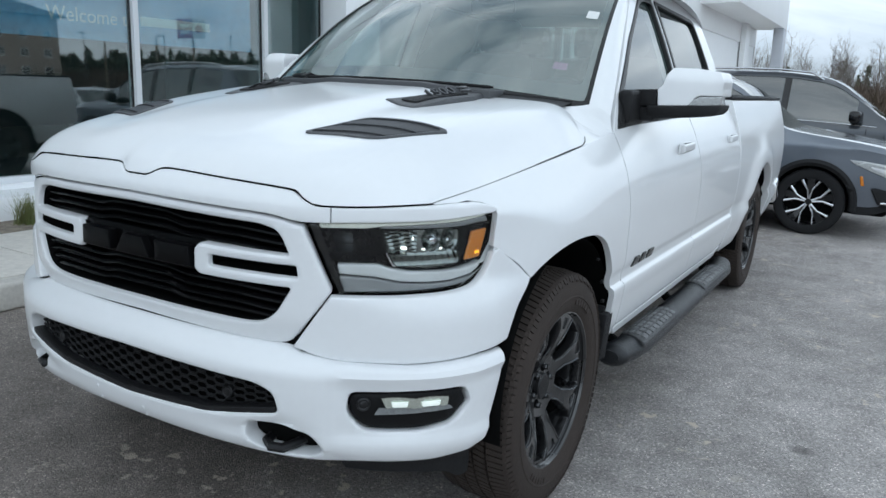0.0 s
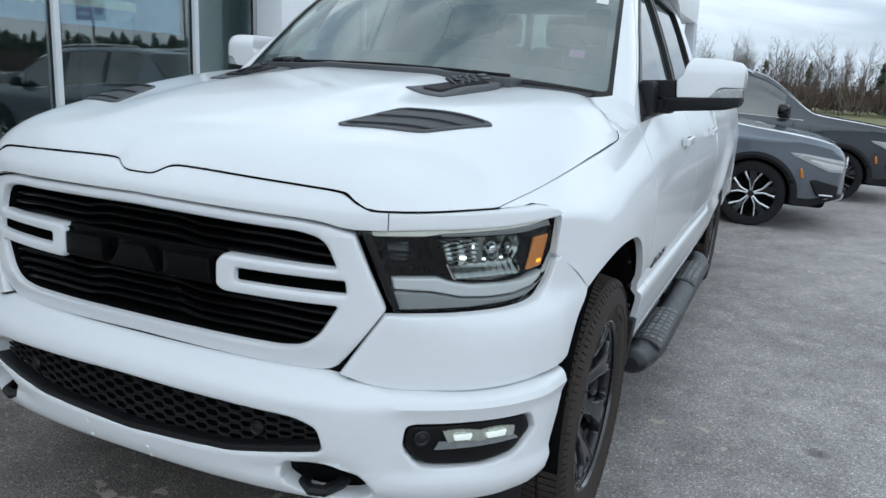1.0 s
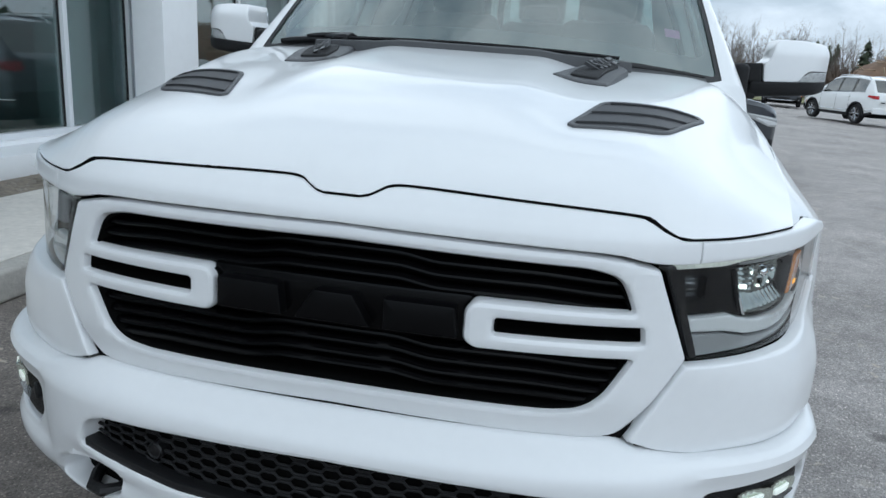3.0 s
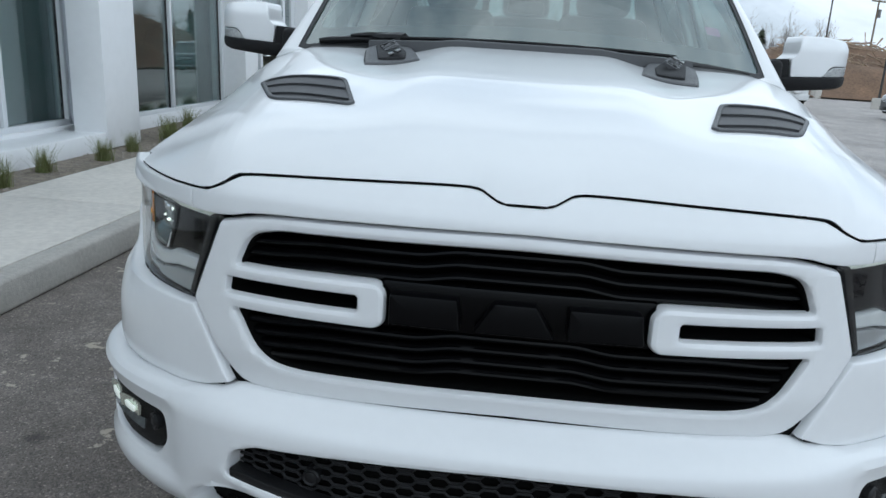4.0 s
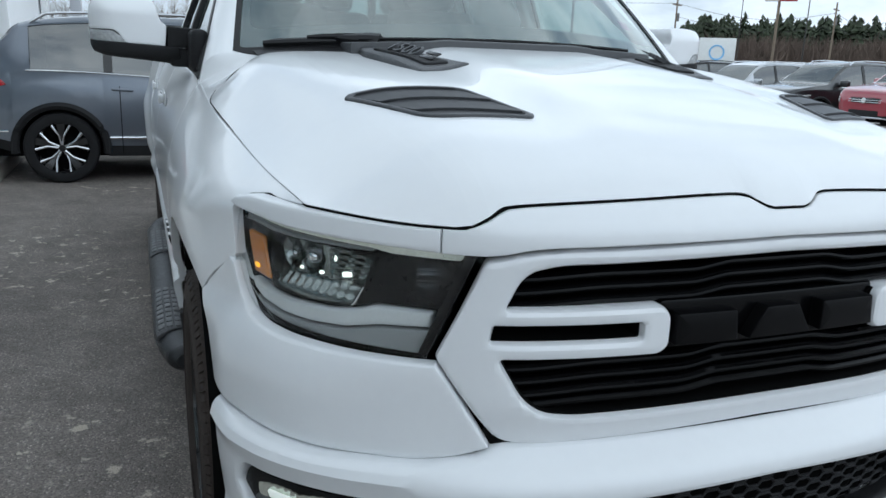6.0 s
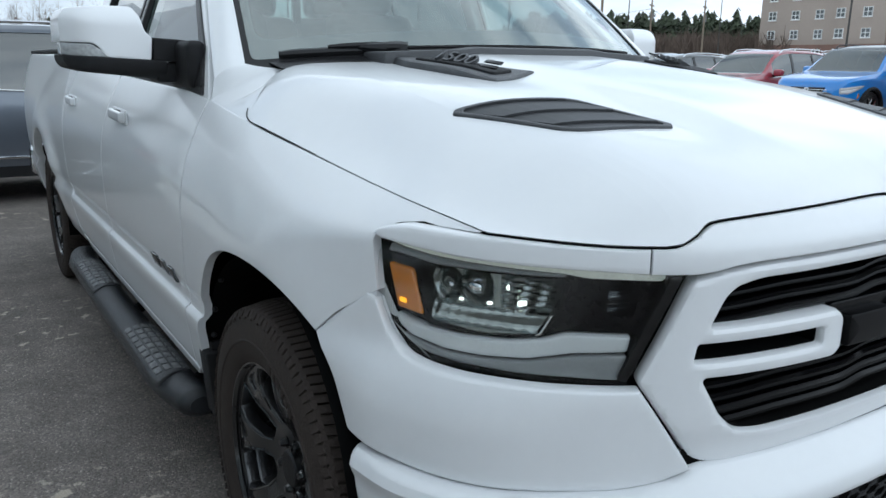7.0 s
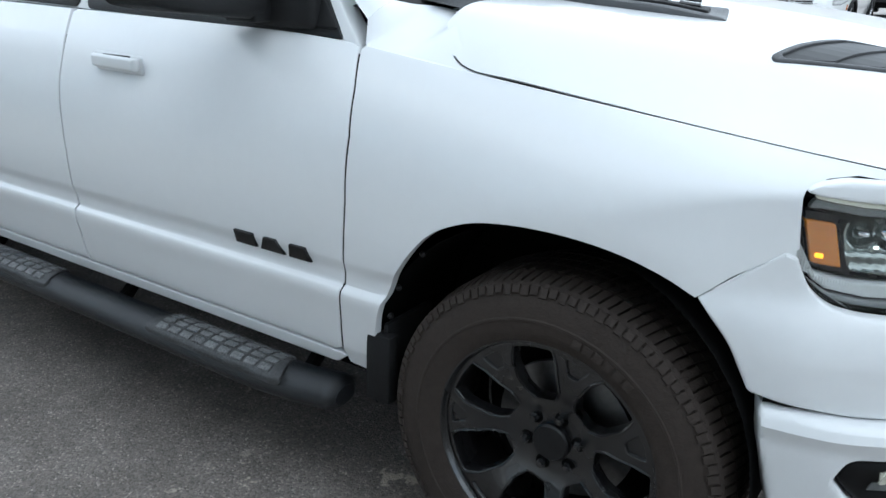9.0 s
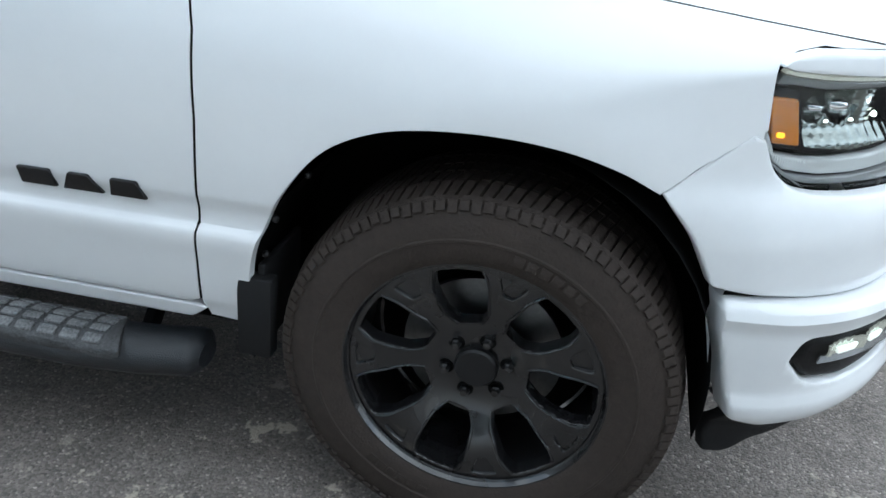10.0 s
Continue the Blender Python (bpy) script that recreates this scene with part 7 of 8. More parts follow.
    for s in (1, -1):
        def flank(u, z, off=0.0):
            w = plan(u)
            e = 0.02
            d = (plan(u + e) - plan(max(0, u - e))) / (e + min(u, e))
            m = math.hypot(1, d)
            return (s * (w + (off + 0.004) / m), u - off * d / m, z)

        def on_flank(name, pts, off, mat, label="", edge=0.006, depth=0.03):
            o = rounded(pts, 0.012)
            bm = sheet(flank, o, step=(0.06, 0.05), edge=edge, depth=depth, off=off)
            if s < 0:
                bmesh.ops.reverse_faces(bm, faces=bm.faces[:])
            return part(name, bm, mat, car, label)
        hl = on_flank("headlamp", [(0.035, gz - 0.065), (0.17, gz - 0.06), (0.52, gz + 0.08), (0.56, gz + 0.115), (0.42, gz + 0.11), (0.16, gz + 0.08), (0.035, gz + 0.06)], 0.012, SIGNAL_LENS, "clear headlamp")
        bits = (("lamp_lens", [(0.045, gz - 0.035), (0.17, gz - 0.035), (0.36, gz + 0.045), (0.36, gz + 0.060), (0.16, gz + 0.025), (0.045, gz + 0.005)], LAMP_GREY), ("light_strip", [(0.045, gz + 0.028), (0.16, gz + 0.045), (0.42, gz + 0.095), (0.40, gz + 0.102), (0.16, gz + 0.066), (0.045, gz + 0.048)], LAMP_WHITE))
        for nm, pts, mt in bits:
            on_flank(nm, pts, 0.016, mt).parent = hl
        on_flank("side_marker", [(ax0 - wr - 0.135, 0.56), (ax0 - wr - 0.100, 0.56), (ax0 - wr - 0.080, 0.66), (ax0 - wr - 0.110, 0.66)], 0.008, AMBER, "amber side marker")
        on_flank("corner_intake", [(0.06, 0.36), (0.24, 0.38), (0.33, 0.54), (0.28, 0.55), (0.06, 0.50)], 0.010, BLACK_MATT)
        on_flank("corner_trim", [(0.10, 0.385), (0.235, 0.39), (0.235, 0.41), (0.10, 0.405)], 0.018, CHROME)
        tz = 0.93 * kz
        on_flank("tail_lamp", [(L - 0.36, tz + 0.02), (L - 0.10, tz - 0.05), (L - 0.02, tz - 0.05), (L - 0.02, tz + 0.07), (L - 0.30, tz + 0.075)], 0.012, RED_LENS, "red tail lamp")
        if detail:
            on_flank("chrome_strip", [(ax0 + wr + 0.10, 0.435), (ax1 - wr - 0.08, 0.435), (ax1 - wr - 0.08, 0.46), (ax0 + wr + 0.10, 0.46)], -0.004, CHROME, edge=0.004)
            on_flank("rear_trim", [(ax1 + wr + 0.10, 0.50), (L - 0.06, 0.50), (L - 0.06, 0.525), (ax1 + wr + 0.10, 0.52)], 0.006, CHROME, edge=0.004)
            for u in (1.95, 2.86):
                on_flank("door_handle", [(u * kl + 0.30, 0.905 * kz), (u * kl + 0.50, 0.915 * kz), (u * kl + 0.50, 0.94 * kz), (u * kl + 0.30, 0.93 * kz)], 0.02, body_paint, edge=0.008, depth=0.04)
            for u in (1.46, 2.46, 3.30):
                bm = bmesh.new()
                tube(bm, [flank(u * kl, z * kz, -0.004) for z in (0.30, 0.5, 0.7, 0.85, 0.96)], 0.004, 4)
                part("door_gap", bm, VOID, car)
        bm = bmesh.new()
        tube(bm, [(s * (ring(u * kl)[7][0] + 0.004), u * kl, ring(u * kl)[7][1]) for u in steps(1.35, 4.15, 16)], 0.006, 6)
        part("belt_trim", bm, CHROME, car, "chrome belt trim")
        bm = bmesh.new()
        tube(bm, [(s * (ring(u * kl)[9][0] - 0.04), u * kl, ring(u * kl)[9][1] + (0.10 if 2.15 < u < 4.0 else 0.03) * kz) for u in (2.05, 2.2, 2.6, 3.2, 3.8, 3.95, 4.1)], 0.016, 6)
        part("roof_rail", bm, RIM_GREY if not roof_black else BLACK_SATIN, car)
        bm = block((0, -0.06, -0.075), (0.20, 0.08, 0.085), 0.045, 3)
        bent(bm, lambda x, y, z: (s * (hw - 0.01 + x), 1.56 * kl + y + 0.25 * x, 1.10 * kz + z))
        part("door_mirror", bm, body_paint if body_paint not in (CAR_GREY, CAR_DARK) else BLACK_GLOSS, car)
        part("mirror_foot", block((min(s * (hw - 0.08), s * (hw + 0.05)), 1.55 * kl, 1.02 * kz), (max(s * (hw - 0.08), s * (hw + 0.05)), 1.64 * kl, 1.07 * kz), 0.01), BLACK_MATT, car)
    tail = lambda x, z, off=0.0: (x, L - 0.16 * (abs(x) / hw) ** 3 + off - 0.10 * max(0, z - 0.75), z)
    part("rear_bumper", sheet(tail, rounded([(-0.74, 0.40), (-0.78, 0.62), (0.78, 0.62), (0.74, 0.40)][::-1], 0.03), step=(0.1, 0.08), edge=0.01, depth=0.1, off=0.05), BLACK_MATT if not spare else body_paint, car)
    if spare:
        bm = bmesh.new()
        spin(bm, [(-0.12, 0.33), (0.10, 0.345), (0.14, 0.32), (0.16, 0.25), (0.165, 0.001)], 32)
        bm.transform(Matrix.Translation((-0.05, L + 0.05, 0.98)) @ Matrix.Rotation(math.pi / 2, 4, "Z"))
        part("spare_wheel_cover", bm, body_paint, car, "white spare wheel cover")
        part("plate", block((0.34, L + 0.02, 0.74), (0.64, L + 0.035, 0.88), 0.004), PAPER, car)
        part("plate_bar", block((0.40, L + 0.034, 0.79), (0.58, L + 0.038, 0.83), 0.001), BLACK_SATIN, car)
    return car


# The two neighbours behind the truck, noses towards the aisle
suv("estate_car", "blue-grey compact SUV with black wheel arches, parked behind the truck", CAR_GREY, (1.97, 7.47, 0), 90, L=4.56, wheelbase=2.88, front=0.88)
suv("estate_car", "dark grey large SUV with black wheels, parked beside the compact one", CAR_DARK, (2.95, 10.75, 0), 90, L=5.0, W=1.98, H=1.78, wheelbase=2.98, front=0.92, bright=False)
row = "row of parked cars across the aisle"
for y, x, col, desc, blk in ((3.6, 15.0, CAR_WHITE, "white", False), (6.5, 15.0, CAR_RED, "red", False), (9.2, 15.0, CAR_BLUE, "bright blue", True), (11.95, 15.0, CAR_RED, "red", False), (14.9, 15.0, CAR_BLACK, "black", False),
                             (17.9, 15.0, CAR_SILVER, "silver", False), (20.8, 15.0, CAR_BLACK, "black", True), (23.7, 15.0, CAR_GREY, "blue-grey", False), (26.6, 15.0, CAR_WHITE, "white", True), (29.5, 15.0, CAR_DARK, "dark grey", False), (0.7, 15.0, CAR_SILVER, "silver", False), (-2.2, 15.0, CAR_BLACK, "black", False), (-5.1, 15.0, CAR_GREY, "blue-grey", False), (-8.0, 15.0, CAR_RED, "red", False)):
    suv("estate_car", desc + " compact SUV parked nose out in a row", col, (x - 1.0, y - 0.92, lie(15.5, y)), -90, L=4.45, W=1.84, H=1.68, wheelbase=2.68, front=0.86, roof_black=blk, group=row, detail=False)
row = "second row of parked cars"
for k, col in enumerate((CAR_BLACK, CAR_DARK, CAR_BLACK, CAR_WHITE, CAR_DARK, CAR_BLACK, CAR_GREY, CAR_BLACK, CAR_WHITE, CAR_DARK)):
    desc = {CAR_BLACK: "black", CAR_DARK: "dark grey", CAR_WHITE: "white", CAR_GREY: "blue-grey"}[col]
    suv("estate_car", desc + " tall SUV parked tail towards the aisle", col, (28.5, 2.0 + 2.9 * k, lie(26, 2.9 * k)), 90, L=5.0, W=1.98, H=1.80, wheelbase=2.98, front=0.92, bright=False, group=row, detail=False)
suv("estate_car", "white SUV with a spare wheel cover, standing in the aisle", CAR_WHITE, (9.0, 32.6, 0), 198, L=4.4, W=1.82, H=1.74, wheelbase=2.66, spare=True).matrix_world = pose(9.2, 33.2, 0, 0, 0, 200)
suv("estate_car", "dark grey SUV parked far off by the lawn", CAR_DARK, (9.6, 42.5, 0), -12, L=5.0, W=1.98, H=1.78, wheelbase=2.98, bright=False, detail=False)

# ---- lawn, mound and woods ----
bm = bmesh.new()
grid(bm, lambda u, v: (u, v + 6 * math.sin(u * 0.05), 0.02), steps(-60, 60, 24), [49, 56, 70, 160])
setting("lawn", bm, LAWN, "spring lawn beyond the car park", "lawn")
rng = random.Random(11)
EARTH = material("brown_earth", (0.20, 0.12, 0.075), 0.95, vary=0.35, scale=0.5, bump=1.0, bump_scale=6, tone=(0.13, 0.085, 0.06))
LOG = material("cut_timber", (0.40, 0.30, 0.21), 0.9, vary=0.4, scale=1.5, tone=(0.18, 0.13, 0.10))
bm = bmesh.new()


def mound(u, v):
    x, y = 17 + 46 * u, 52 + 26 * v
    h = 3.9 * math.sin(math.pi * min(1, max(0, v))) ** 0.7 * sm(0, 0.12, u) * sm(1, 0.75, u) * lerp(0.22, 1.0, sm(0.42, 0.22, u))
    h += 0.9 * noise.noise(Vector((x * 0.25, y * 0.25, 0))) * min(1, h)
    return (x, y, max(-0.1, h))


grid(bm, mound, steps(0, 1, 50), steps(0, 1, 24))
setting("earth_mound", bm, EARTH, "brown mound of cleared earth", "mound")
bm = bmesh.new()
for k in range(420):
    u, v = rng.uniform(0.04, 0.9), rng.uniform(0.12, 0.6)
    p = Vector(mound(u, v))
    d = Vector((rng.gauss(0, 1), rng.gauss(0, 0.5), rng.gauss(0, 0.35))).normalized() * rng.uniform(0.4, 1.3)
    tube(bm, [p + Vector((0, 0, 0.1)) - d, p + Vector((0, 0, 0.25)) + d], [rng.uniform(0.03, 0.08), 0.02], 4)
setting("brush_pile", bm, LOG, "heap of felled timber and brush on the mound", "brush pile", kind="stuff")

BARK = material("grey_birch_bark", (0.17, 0.15, 0.137), 0.9, vary=0.4, scale=2.0)
TWIG = material("bare_twigs", (0.15, 0.125, 0.11), 0.95, vary=0.3)


def bare_tree(seed, height):
    r = random.Random(seed)
    trunk, crown = bmesh.new(), bmesh.new()
    lean = Vector((r.gauss(0, 0.04), r.gauss(0, 0.04), 1))
    pts = [Vector((0, 0, 0)) + lean * (height * t) + Vector((r.gauss(0, 0.06), r.gauss(0, 0.06), 0)) * (t > 0) for t in steps(0, 1, 7)]
    tube(trunk, pts, [0.11 * (1 - 0.92 * t) * height / 10 for t in steps(0, 1, 7)], 6)

    def branch(p, d, ln, rad, depth):
        q = p + d * ln * 0.5 + Vector((r.gauss(0, 0.05), r.gauss(0, 0.05), 0.06)) * ln
        e = p + d * ln + Vector((0, 0, 0.16 * ln))
        tube(crown, [p, q, e], [rad, rad * 0.7, rad * 0.3], 3, caps=False)
        if depth:
            for _ in range(4):
                t = r.uniform(0.25, 1)
                s = p.lerp(e, t)
                nd = (d + Vector((r.gauss(0, 0.55), r.gauss(0, 0.55), r.gauss(0.25, 0.35)))).normalized()
                branch(s, nd, ln * r.uniform(0.4, 0.62), rad * 0.5, depth - 1)
    for k in range(36):
        t = r.uniform(0.22, 0.98)
        p = pts[min(6, int(t * 7))].lerp(pts[min(7, int(t * 7) + 1)], (t * 7) % 1)
        a = r.uniform(0, 6.283)
        d = Vector((math.cos(a), math.sin(a), r.uniform(0.6, 1.8))).normalized()
        branch(p, d, height * r.uniform(0.10, 0.22) * (1.15 - 0.6 * t), 0.018 * (1.2 - t), 2)
    return trunk, crown


saplings = []
for k in range(5):
    t = thing("bare_tree", "tall bare birch tree with pale trunk, no leaves", "tree", (0, 0, 0), 0, "bare trees along the lawn")
    a, b = bare_tree(20 + k, 5.9)
    part("trunk", a, BARK, t)
    part("crown", b, TWIG, t)
    saplings.append(t)
used = [False] * 5
for k in range(240):
    az = radians(rng.uniform(-16, 21))
    d = rng.uniform(73, 98)
    x, y = math.sin(az) * d, math.cos(az) * d
    s = rng.uniform(0.75, 1.15)
    m = pose(x, y, 0, 0, 0, rng.uniform(0, 360)) @ Matrix.Scale(s, 4)
    i = k % 5
    t = saplings[i] if not used[i] else copy_thing(saplings[i], m)
    used[i] = True
    t.matrix_basis = m

NEEDLE = material("dark_spruce", (0.055, 0.072, 0.040), 0.95, vary=0.5, scale=0.8, bump=0.8, bump_scale=5, tone=(0.022, 0.03, 0.018))
BRUSH = material("brown_brushwood", (0.13, 0.095, 0.075), 0.95, vary=0.45, scale=0.7, tone=(0.075, 0.055, 0.045))


def woods(az0, az1, d0, d1, count, seed, conifer, hmin, hmax):
    r = random.Random(seed)
    bm = bmesh.new()
    for k in range(count):
        az, d = radians(r.uniform(az0, az1)), r.uniform(d0, d1)
        x, y, h = math.sin(az) * d, math.cos(az) * d, r.uniform(hmin, hmax) * (lerp(0.5, 1.0, sm(34, 40, math.degrees(az))) if hmin >= 6 else 1.0)
        if conifer:
            for j in range(110):
                t = r.random() ** 0.8
                a = r.uniform(0, 6.283)
                z = h * (0.12 + 0.86 * t)
                rad = h * 0.23 * (1.10 - t) ** 0.6 * r.uniform(0.5, 1.2)
                p = Vector((x, y, z))
                o = Vector((math.cos(a), math.sin(a), -0.35)) * rad
                s = Vector((-math.sin(a), math.cos(a), 0)) * rad * 0.42
                v = [bm.verts.new(p + Vector((0, 0, 0.05 * h))), bm.verts.new(p + o * 0.6 + s), bm.verts.new(p + o), bm.verts.new(p + o * 0.6 - s)]
                bm.faces.new(v)
        else:
            for j in range(60):
                a, z = r.uniform(0, 6.283), h * r.uniform(0.15, 0.7)
                rad = h * r.uniform(0.05, 0.2)
                p = Vector((x + rad * math.cos(a), y + rad * math.sin(a), z * 0.6))
                e = p + Vector((r.gauss(0, 0.16) * h, r.gauss(0, 0.16) * h, h * r.uniform(0.2, 0.5)))
                w = Vector((math.cos(az), -math.sin(az), 0)) * h * 0.012
                v = [bm.verts.new(p - w), bm.verts.new(p + w), bm.verts.new(e + w * 0.2), bm.verts.new(e - w * 0.2)]
                bm.faces.new(v)
    return bm


setting("undergrowth", woods(-18, 24, 71, 100, 480, 3, False, 2.2, 4.0), BRUSH, "brown leafless undergrowth behind the lawn", "undergrowth", 0, "stuff")
setting("young_spruces", woods(-16, 22, 80, 96, 36, 4, True, 3, 5.5), NEEDLE, "young dark spruces among the bare trees", "spruces", 0, "stuff")
setting("far_spruces", woods(31, 62, 150, 225, 1100, 5, True, 7.5, 11.5), NEEDLE, "far wood of dark spruces", "woods", 0, "stuff")
setting("far_brushwood", woods(20, 62, 135, 165, 1100, 6, False, 6, 8.5), BRUSH, "far brown leafless wood", "woods", 0, "stuff")
setting("west_woods", woods(60, 178, 190, 240, 320, 7, True, 4, 7), NEEDLE, "far wood of dark spruces", "woods", 0, "stuff")

# ---- hotel across the road ----
STUCCO = material("beige_stucco", (0.385, 0.32, 0.275), 0.9, vary=0.06, scale=0.2, bump=0.2, bump_scale=8)
BRICK = material("red_brick_base", (0.20, 0.115, 0.09), 0.9, vary=0.2, scale=0.8, bump=0.3, bump_scale=10)
WIN_WHITE = material("white_window_trim", (0.75, 0.75, 0.74), 0.5)
ROOFING = material("brown_shingle_roof", (0.10, 0.085, 0.08), 0.9, vary=0.25, scale=0.6)
hotel = thing("hotel", "beige four-storey hotel with white windows and brick base", "building", (112, 80, 1.1), 0)
part("wall", block((0, -110, 3.2), (18, 0, 13.6), 0.02), STUCCO, hotel)
part("brick_base", block((-0.15, -110.1, 0), (18, 0.15, 3.3), 0.02), BRICK, hotel, "red brick base")
for y in (-14, -40, -66, -92):
    part("bay", block((-1.2, y - 7, 3.3), (0.1, y, 13.6), 0.02), STUCCO, hotel)
    part("bay_base", block((-1.35, y - 7.15, 0), (0.1, y + 0.15, 3.3), 0.02), BRICK, hotel)
bm = bmesh.new()
vs = [bm.verts.new(p) for p in ((-1.6, -111, 13.6), (-1.6, 1, 13.6), (19, 1, 13.6), (19, -111, 13.6), (9, -104, 18.0), (9, -7, 18.0))]
for q in ((0, 1, 5, 4), (1, 2, 5), (2, 3, 4, 5), (3, 0, 4), (0, 3, 2, 1)):
    bm.faces.new([vs[i] for i in q])
part("roof", bm, ROOFING, hotel, "brown shingle hip roof", smooth=0)
face = lambda y, z, off=0.0: (-0.12 - off, -y, z)
lights = [[(y - 0.385, z - 0.365), (y + 0.385, z - 0.365), (y + 0.385, z + 0.365), (y - 0.385, z + 0.365)] for y in (-0.445, 0.445) for z in (-0.415, 0.415)]
frame_data = mesh_ob("window", sheet(face, [(-0.95, -0.9), (0.95, -0.9), (0.95, 0.9), (-0.95, 0.9)], lights, step=(2, 2), edge=0, depth=0.14), WIN_WHITE, None, "", 0)
sill_data = mesh_ob("sill", block((-0.18, -1.05, -1.05), (0.02, 1.05, -0.905)), WIN_WHITE, None, "", 0)
pane_data = mesh_ob("pane", block((-0.05, -0.85, -0.8), (0.02, 0.85, 0.8)), DARK_GLASS, None, "", 0)
k = 0
while k < 27:
    y = -2.2 - 4.0 * k
    for z in (2.0, 4.85, 7.75, 10.65):
        inbay = any(b - 7 < y < b for b in (-14, -40, -66, -92))
        w = new("window", frame_data.data)
        w.parent = hotel
        w.scale = (1, 0.72, 0.74)
        w.location = (-1.22 if inbay else -0.02 if z > 3 else -0.17, y, z)
        p = new("pane", pane_data.data)
        p.parent = w
        p = new("sill", sill_data.data)
        p.parent = w
    k += 1
for o in (frame_data, pane_data, sill_data):
    bpy.data.objects.remove(o)

# ---- poles, wires and signs ----
POLE = material("dark_bronze_pole", (0.035, 0.033, 0.03), 0.5, vary=0.2)
TIMBER = material("weathered_timber_pole", (0.20, 0.16, 0.12), 0.9, vary=0.25, scale=3)
SIGN_RED = material("red_sign", (0.36, 0.03, 0.04), 0.5)


def bearing(az, d):
    return math.sin(radians(az)) * d - 0.5, math.cos(radians(az)) * d - 2.0


for az, d, h in ((29.2, 34, 9), (24.6, 46, 9), (20.8, 58, 9), (34.4, 110, 7), (41.0, 95, 8.8), (45.0, 80, 7.7), (51.2, 95, 8.5), (58.5, 48, 9), (66.5, 60, 9), (84, 40, 9), (100, 45, 9)):
    x, y = bearing(az, d)
    lamp = thing("street_lamp", "dark slim car park lamp post with one head", "street lamp", (x, y, lie(x, y) - 0.05), rng.uniform(0, 360), "car park lamp posts")
    bm = bmesh.new()
    tube(bm, [(0, 0, 0.6), (0, 0, h)], [0.065, 0.04], 8)
    part("post", bm, POLE, lamp)
    part("footing", block((-0.25, -0.25, 0), (0.25, 0.25, 0.6), 0.03), KERB, lamp)
    part("head", block((-0.15, -0.2, h), (0.75, 0.2, h + 0.12), 0.03), POLE, lamp)
ends = []
for az, d, h in ((23.2, 105, 11), (26.8, 150, 7.5), (36.8, 95, 9), (46.7, 105, 8.8), (50.2, 105, 8.4), (95, 60, 11), (118, 55, 11)):
    x, y = bearing(az, d)
    pole = thing("utility_pole", "weathered timber utility pole with a crossarm", "utility pole", (x, y, lie(x, y) - 0.05), 30, "utility poles by the road")
    bm = bmesh.new()
    tube(bm, [(0, 0, 0), (0, 0, h)], [0.12, 0.09], 8)
    part("post", bm, TIMBER, pole)
    part("crossarm", block((-1.2, -0.06, h - 0.9), (1.2, 0.06, h - 0.75), 0.01), TIMBER, pole)
    bm = bmesh.new()
    spin(bm, [(h - 2.6, 0.22), (h - 1.7, 0.22)], 12, "z", (0.35, 0, 0))
    part("transformer", bm, ALLOY, pole)
    ends.append(Vector((x, y, h - 0.7)))
for k in range(2):
    for dz in (0.0, -1.4):
        bm = bmesh.new()
        a, b = ends[2 + k], ends[3 + k]
        tube(bm, [a.lerp(b, t) + Vector((0, 0, dz - 1.2 * math.sin(math.pi * t))) for t in steps(0, 1, 14)], 0.018, 4)
        tagged(mesh_ob("overhead_wire", bm, POLE), "thin black overhead wire between poles", "wire", "overhead wires")
a, b = Vector((14, 62, 8.6)), ends[2]
bm = bmesh.new()
tube(bm, [a.lerp(b, t) + Vector((0, 0, -1.0 * math.sin(math.pi * t))) for t in steps(0, 1, 14)], 0.018, 4)
tagged(mesh_ob("overhead_wire", bm, POLE), "thin black overhead wire between poles", "wire", "overhead wires")
x, y = bearing(43.2, 85)
sign = thing("pole_sign", "tall pole sign with a white and red panel", "sign", (x, y, lie(x, y) - 0.05), -46)
bm = bmesh.new()
tube(bm, [(0, 0, 0), (0, 0, 10.2)], 0.13, 8)
part("post", bm, TIMBER, sign)
part("red_panel", block((0.03, -0.3, 7.9), (1.6, 0.3, 10.0), 0.03), SIGN_RED, sign)
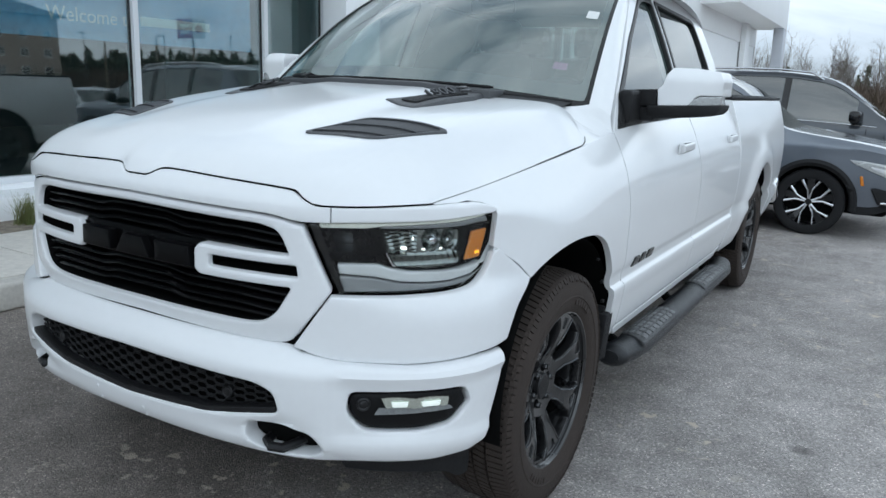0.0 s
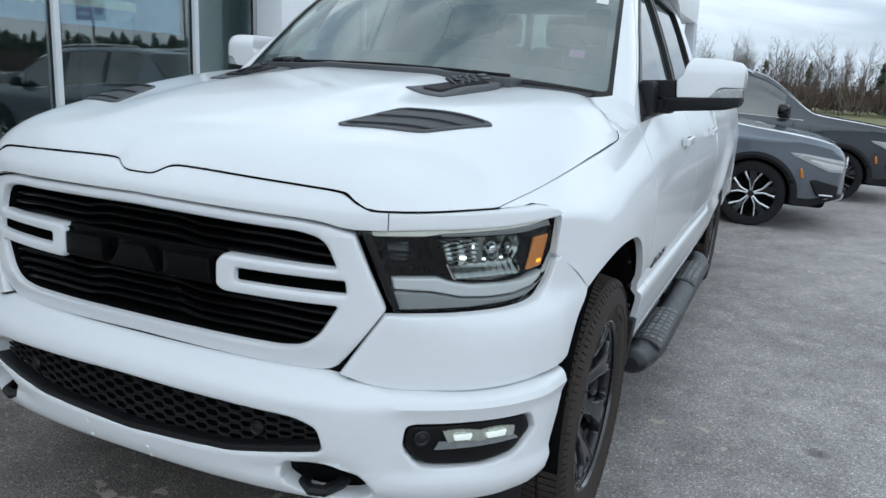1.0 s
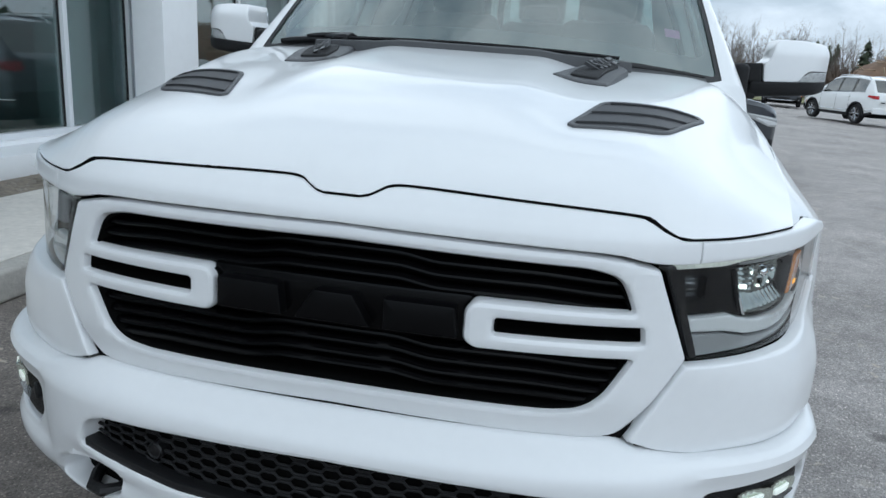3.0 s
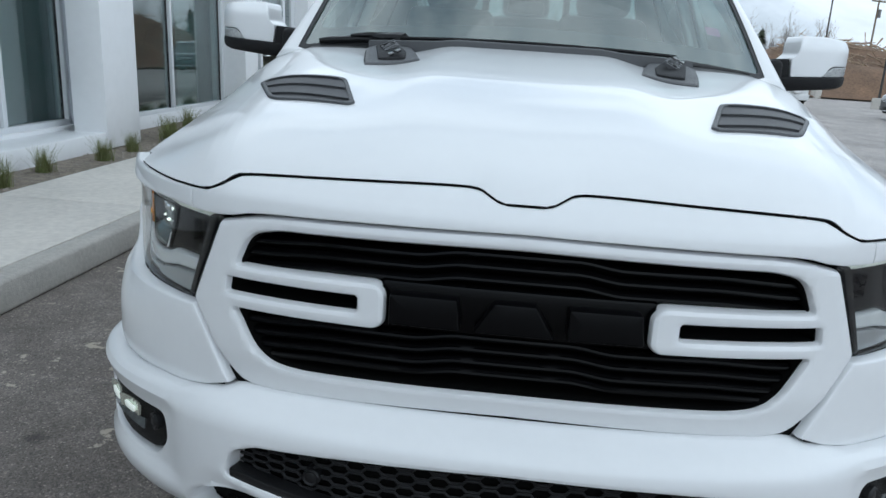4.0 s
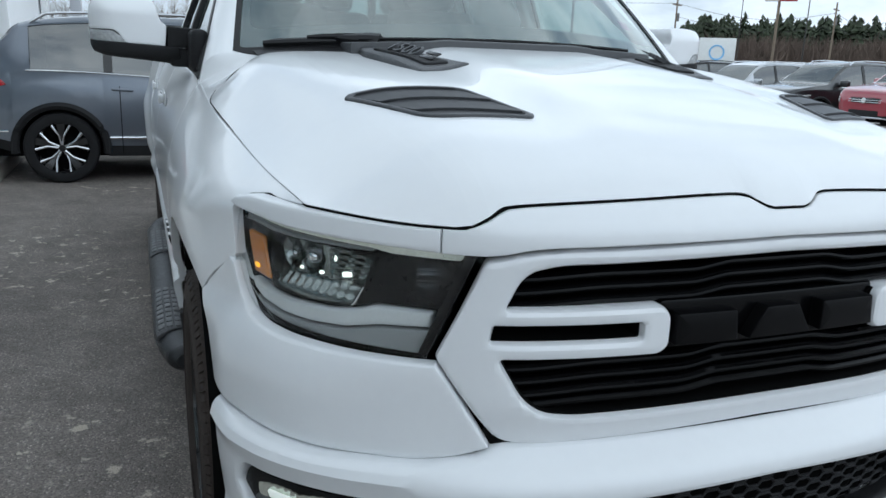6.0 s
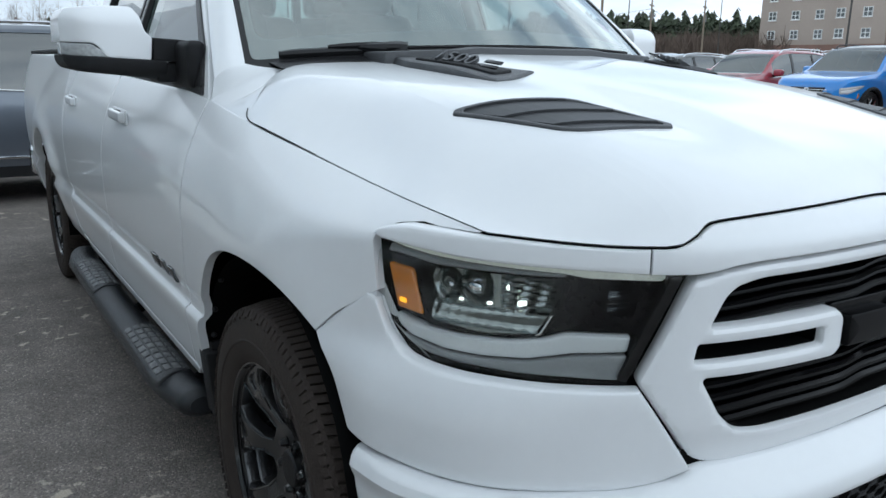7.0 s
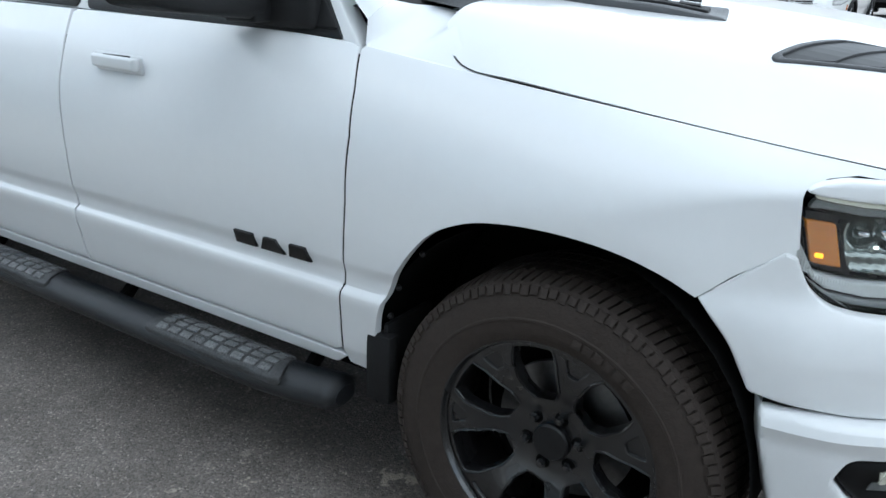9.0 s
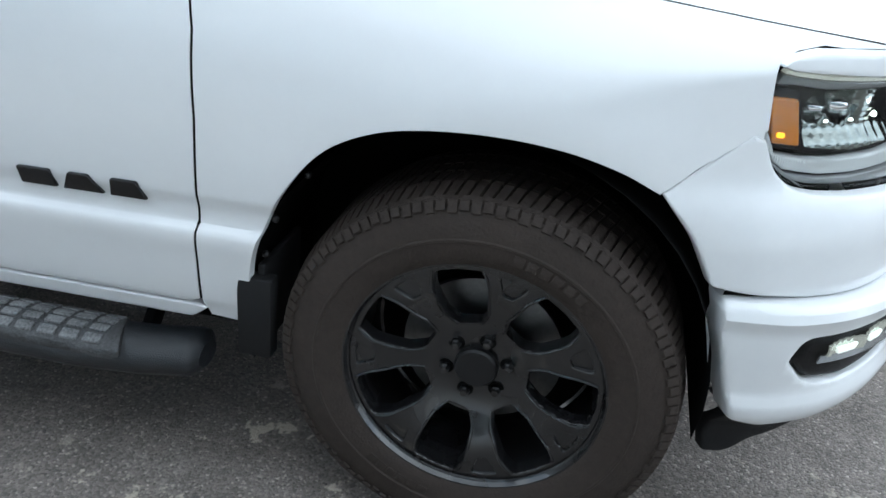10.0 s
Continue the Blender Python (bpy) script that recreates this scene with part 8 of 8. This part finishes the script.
part("white_panel", block((-1.35, -0.3, 7.9), (0.0, 0.3, 10.0), 0.03), PAPER, sign)
for z in (9.1, 8.4):
    part("lettering_bar", block((0.3, -0.33, z), (1.35, -0.29, z + 0.3), 0.004), PAPER, sign)
bm = bmesh.new()
spin(bm, [(0.0, 0.45), (0.05, 0.45), (0.05, 0.001)], 20, "x")
bm.transform(Matrix.Translation((-0.68, -0.30, 8.9)) @ Matrix.Rotation(-math.pi / 2, 4, "Z"))
part("roundel", bm, SIGN_RED, sign)
x, y = bearing(39.2, 36)
totem = thing("dealer_sign", "small white sign panel with a blue roundel", "sign", (x, y, lie(x, y) - 0.05), -39)
part("panel", block((-0.75, -0.1, 0.4), (0.75, 0.1, 2.75), 0.03), PAPER, totem)
bm = bmesh.new()
spin(bm, [(0.0, 0.32), (0.03, 0.32), (0.03, 0.26), (0.0, 0.26)], 24, "x")
bm.transform(Matrix.Translation((0, -0.10, 2.15)) @ Matrix.Rotation(-math.pi / 2, 4, "Z"))
part("roundel", bm, BANNER, totem)
part("lettering_bar", block((-0.45, -0.115, 1.25), (0.45, -0.095, 1.42), 0.003), BANNER, totem)
for az, d, wdt in ((36.4, 125, 8),):
    x, y = bearing(az, d)
    house = thing("house", "low white house with a grey gable roof", "house", (x, y, lie(x, y) - 0.05), -az)
    part("wall", block((-wdt / 2, -4, 0), (wdt / 2, 4, 3.0)), WALL, house)
    bm = bmesh.new()
    vs = [bm.verts.new(p) for p in ((-wdt / 2 - 0.4, -4.5, 3), (wdt / 2 + 0.4, -4.5, 3), (wdt / 2 + 0.4, 4.5, 3), (-wdt / 2 - 0.4, 4.5, 3), (0, -4.5, 5.2), (0, 4.5, 5.2))]
    for q in ((0, 1, 4), (1, 2, 5, 4), (2, 3, 5), (3, 0, 4, 5), (3, 2, 1, 0)):
        bm.faces.new([vs[i] for i in q])
    part("roof", bm, ROOFING, house, smooth=0)
    for xx in (-1.5, 1.2):
        part("window", block((xx - 0.5, -4.06, 1.0), (xx + 0.5, -3.98, 2.2)), DARK_GLASS, house)
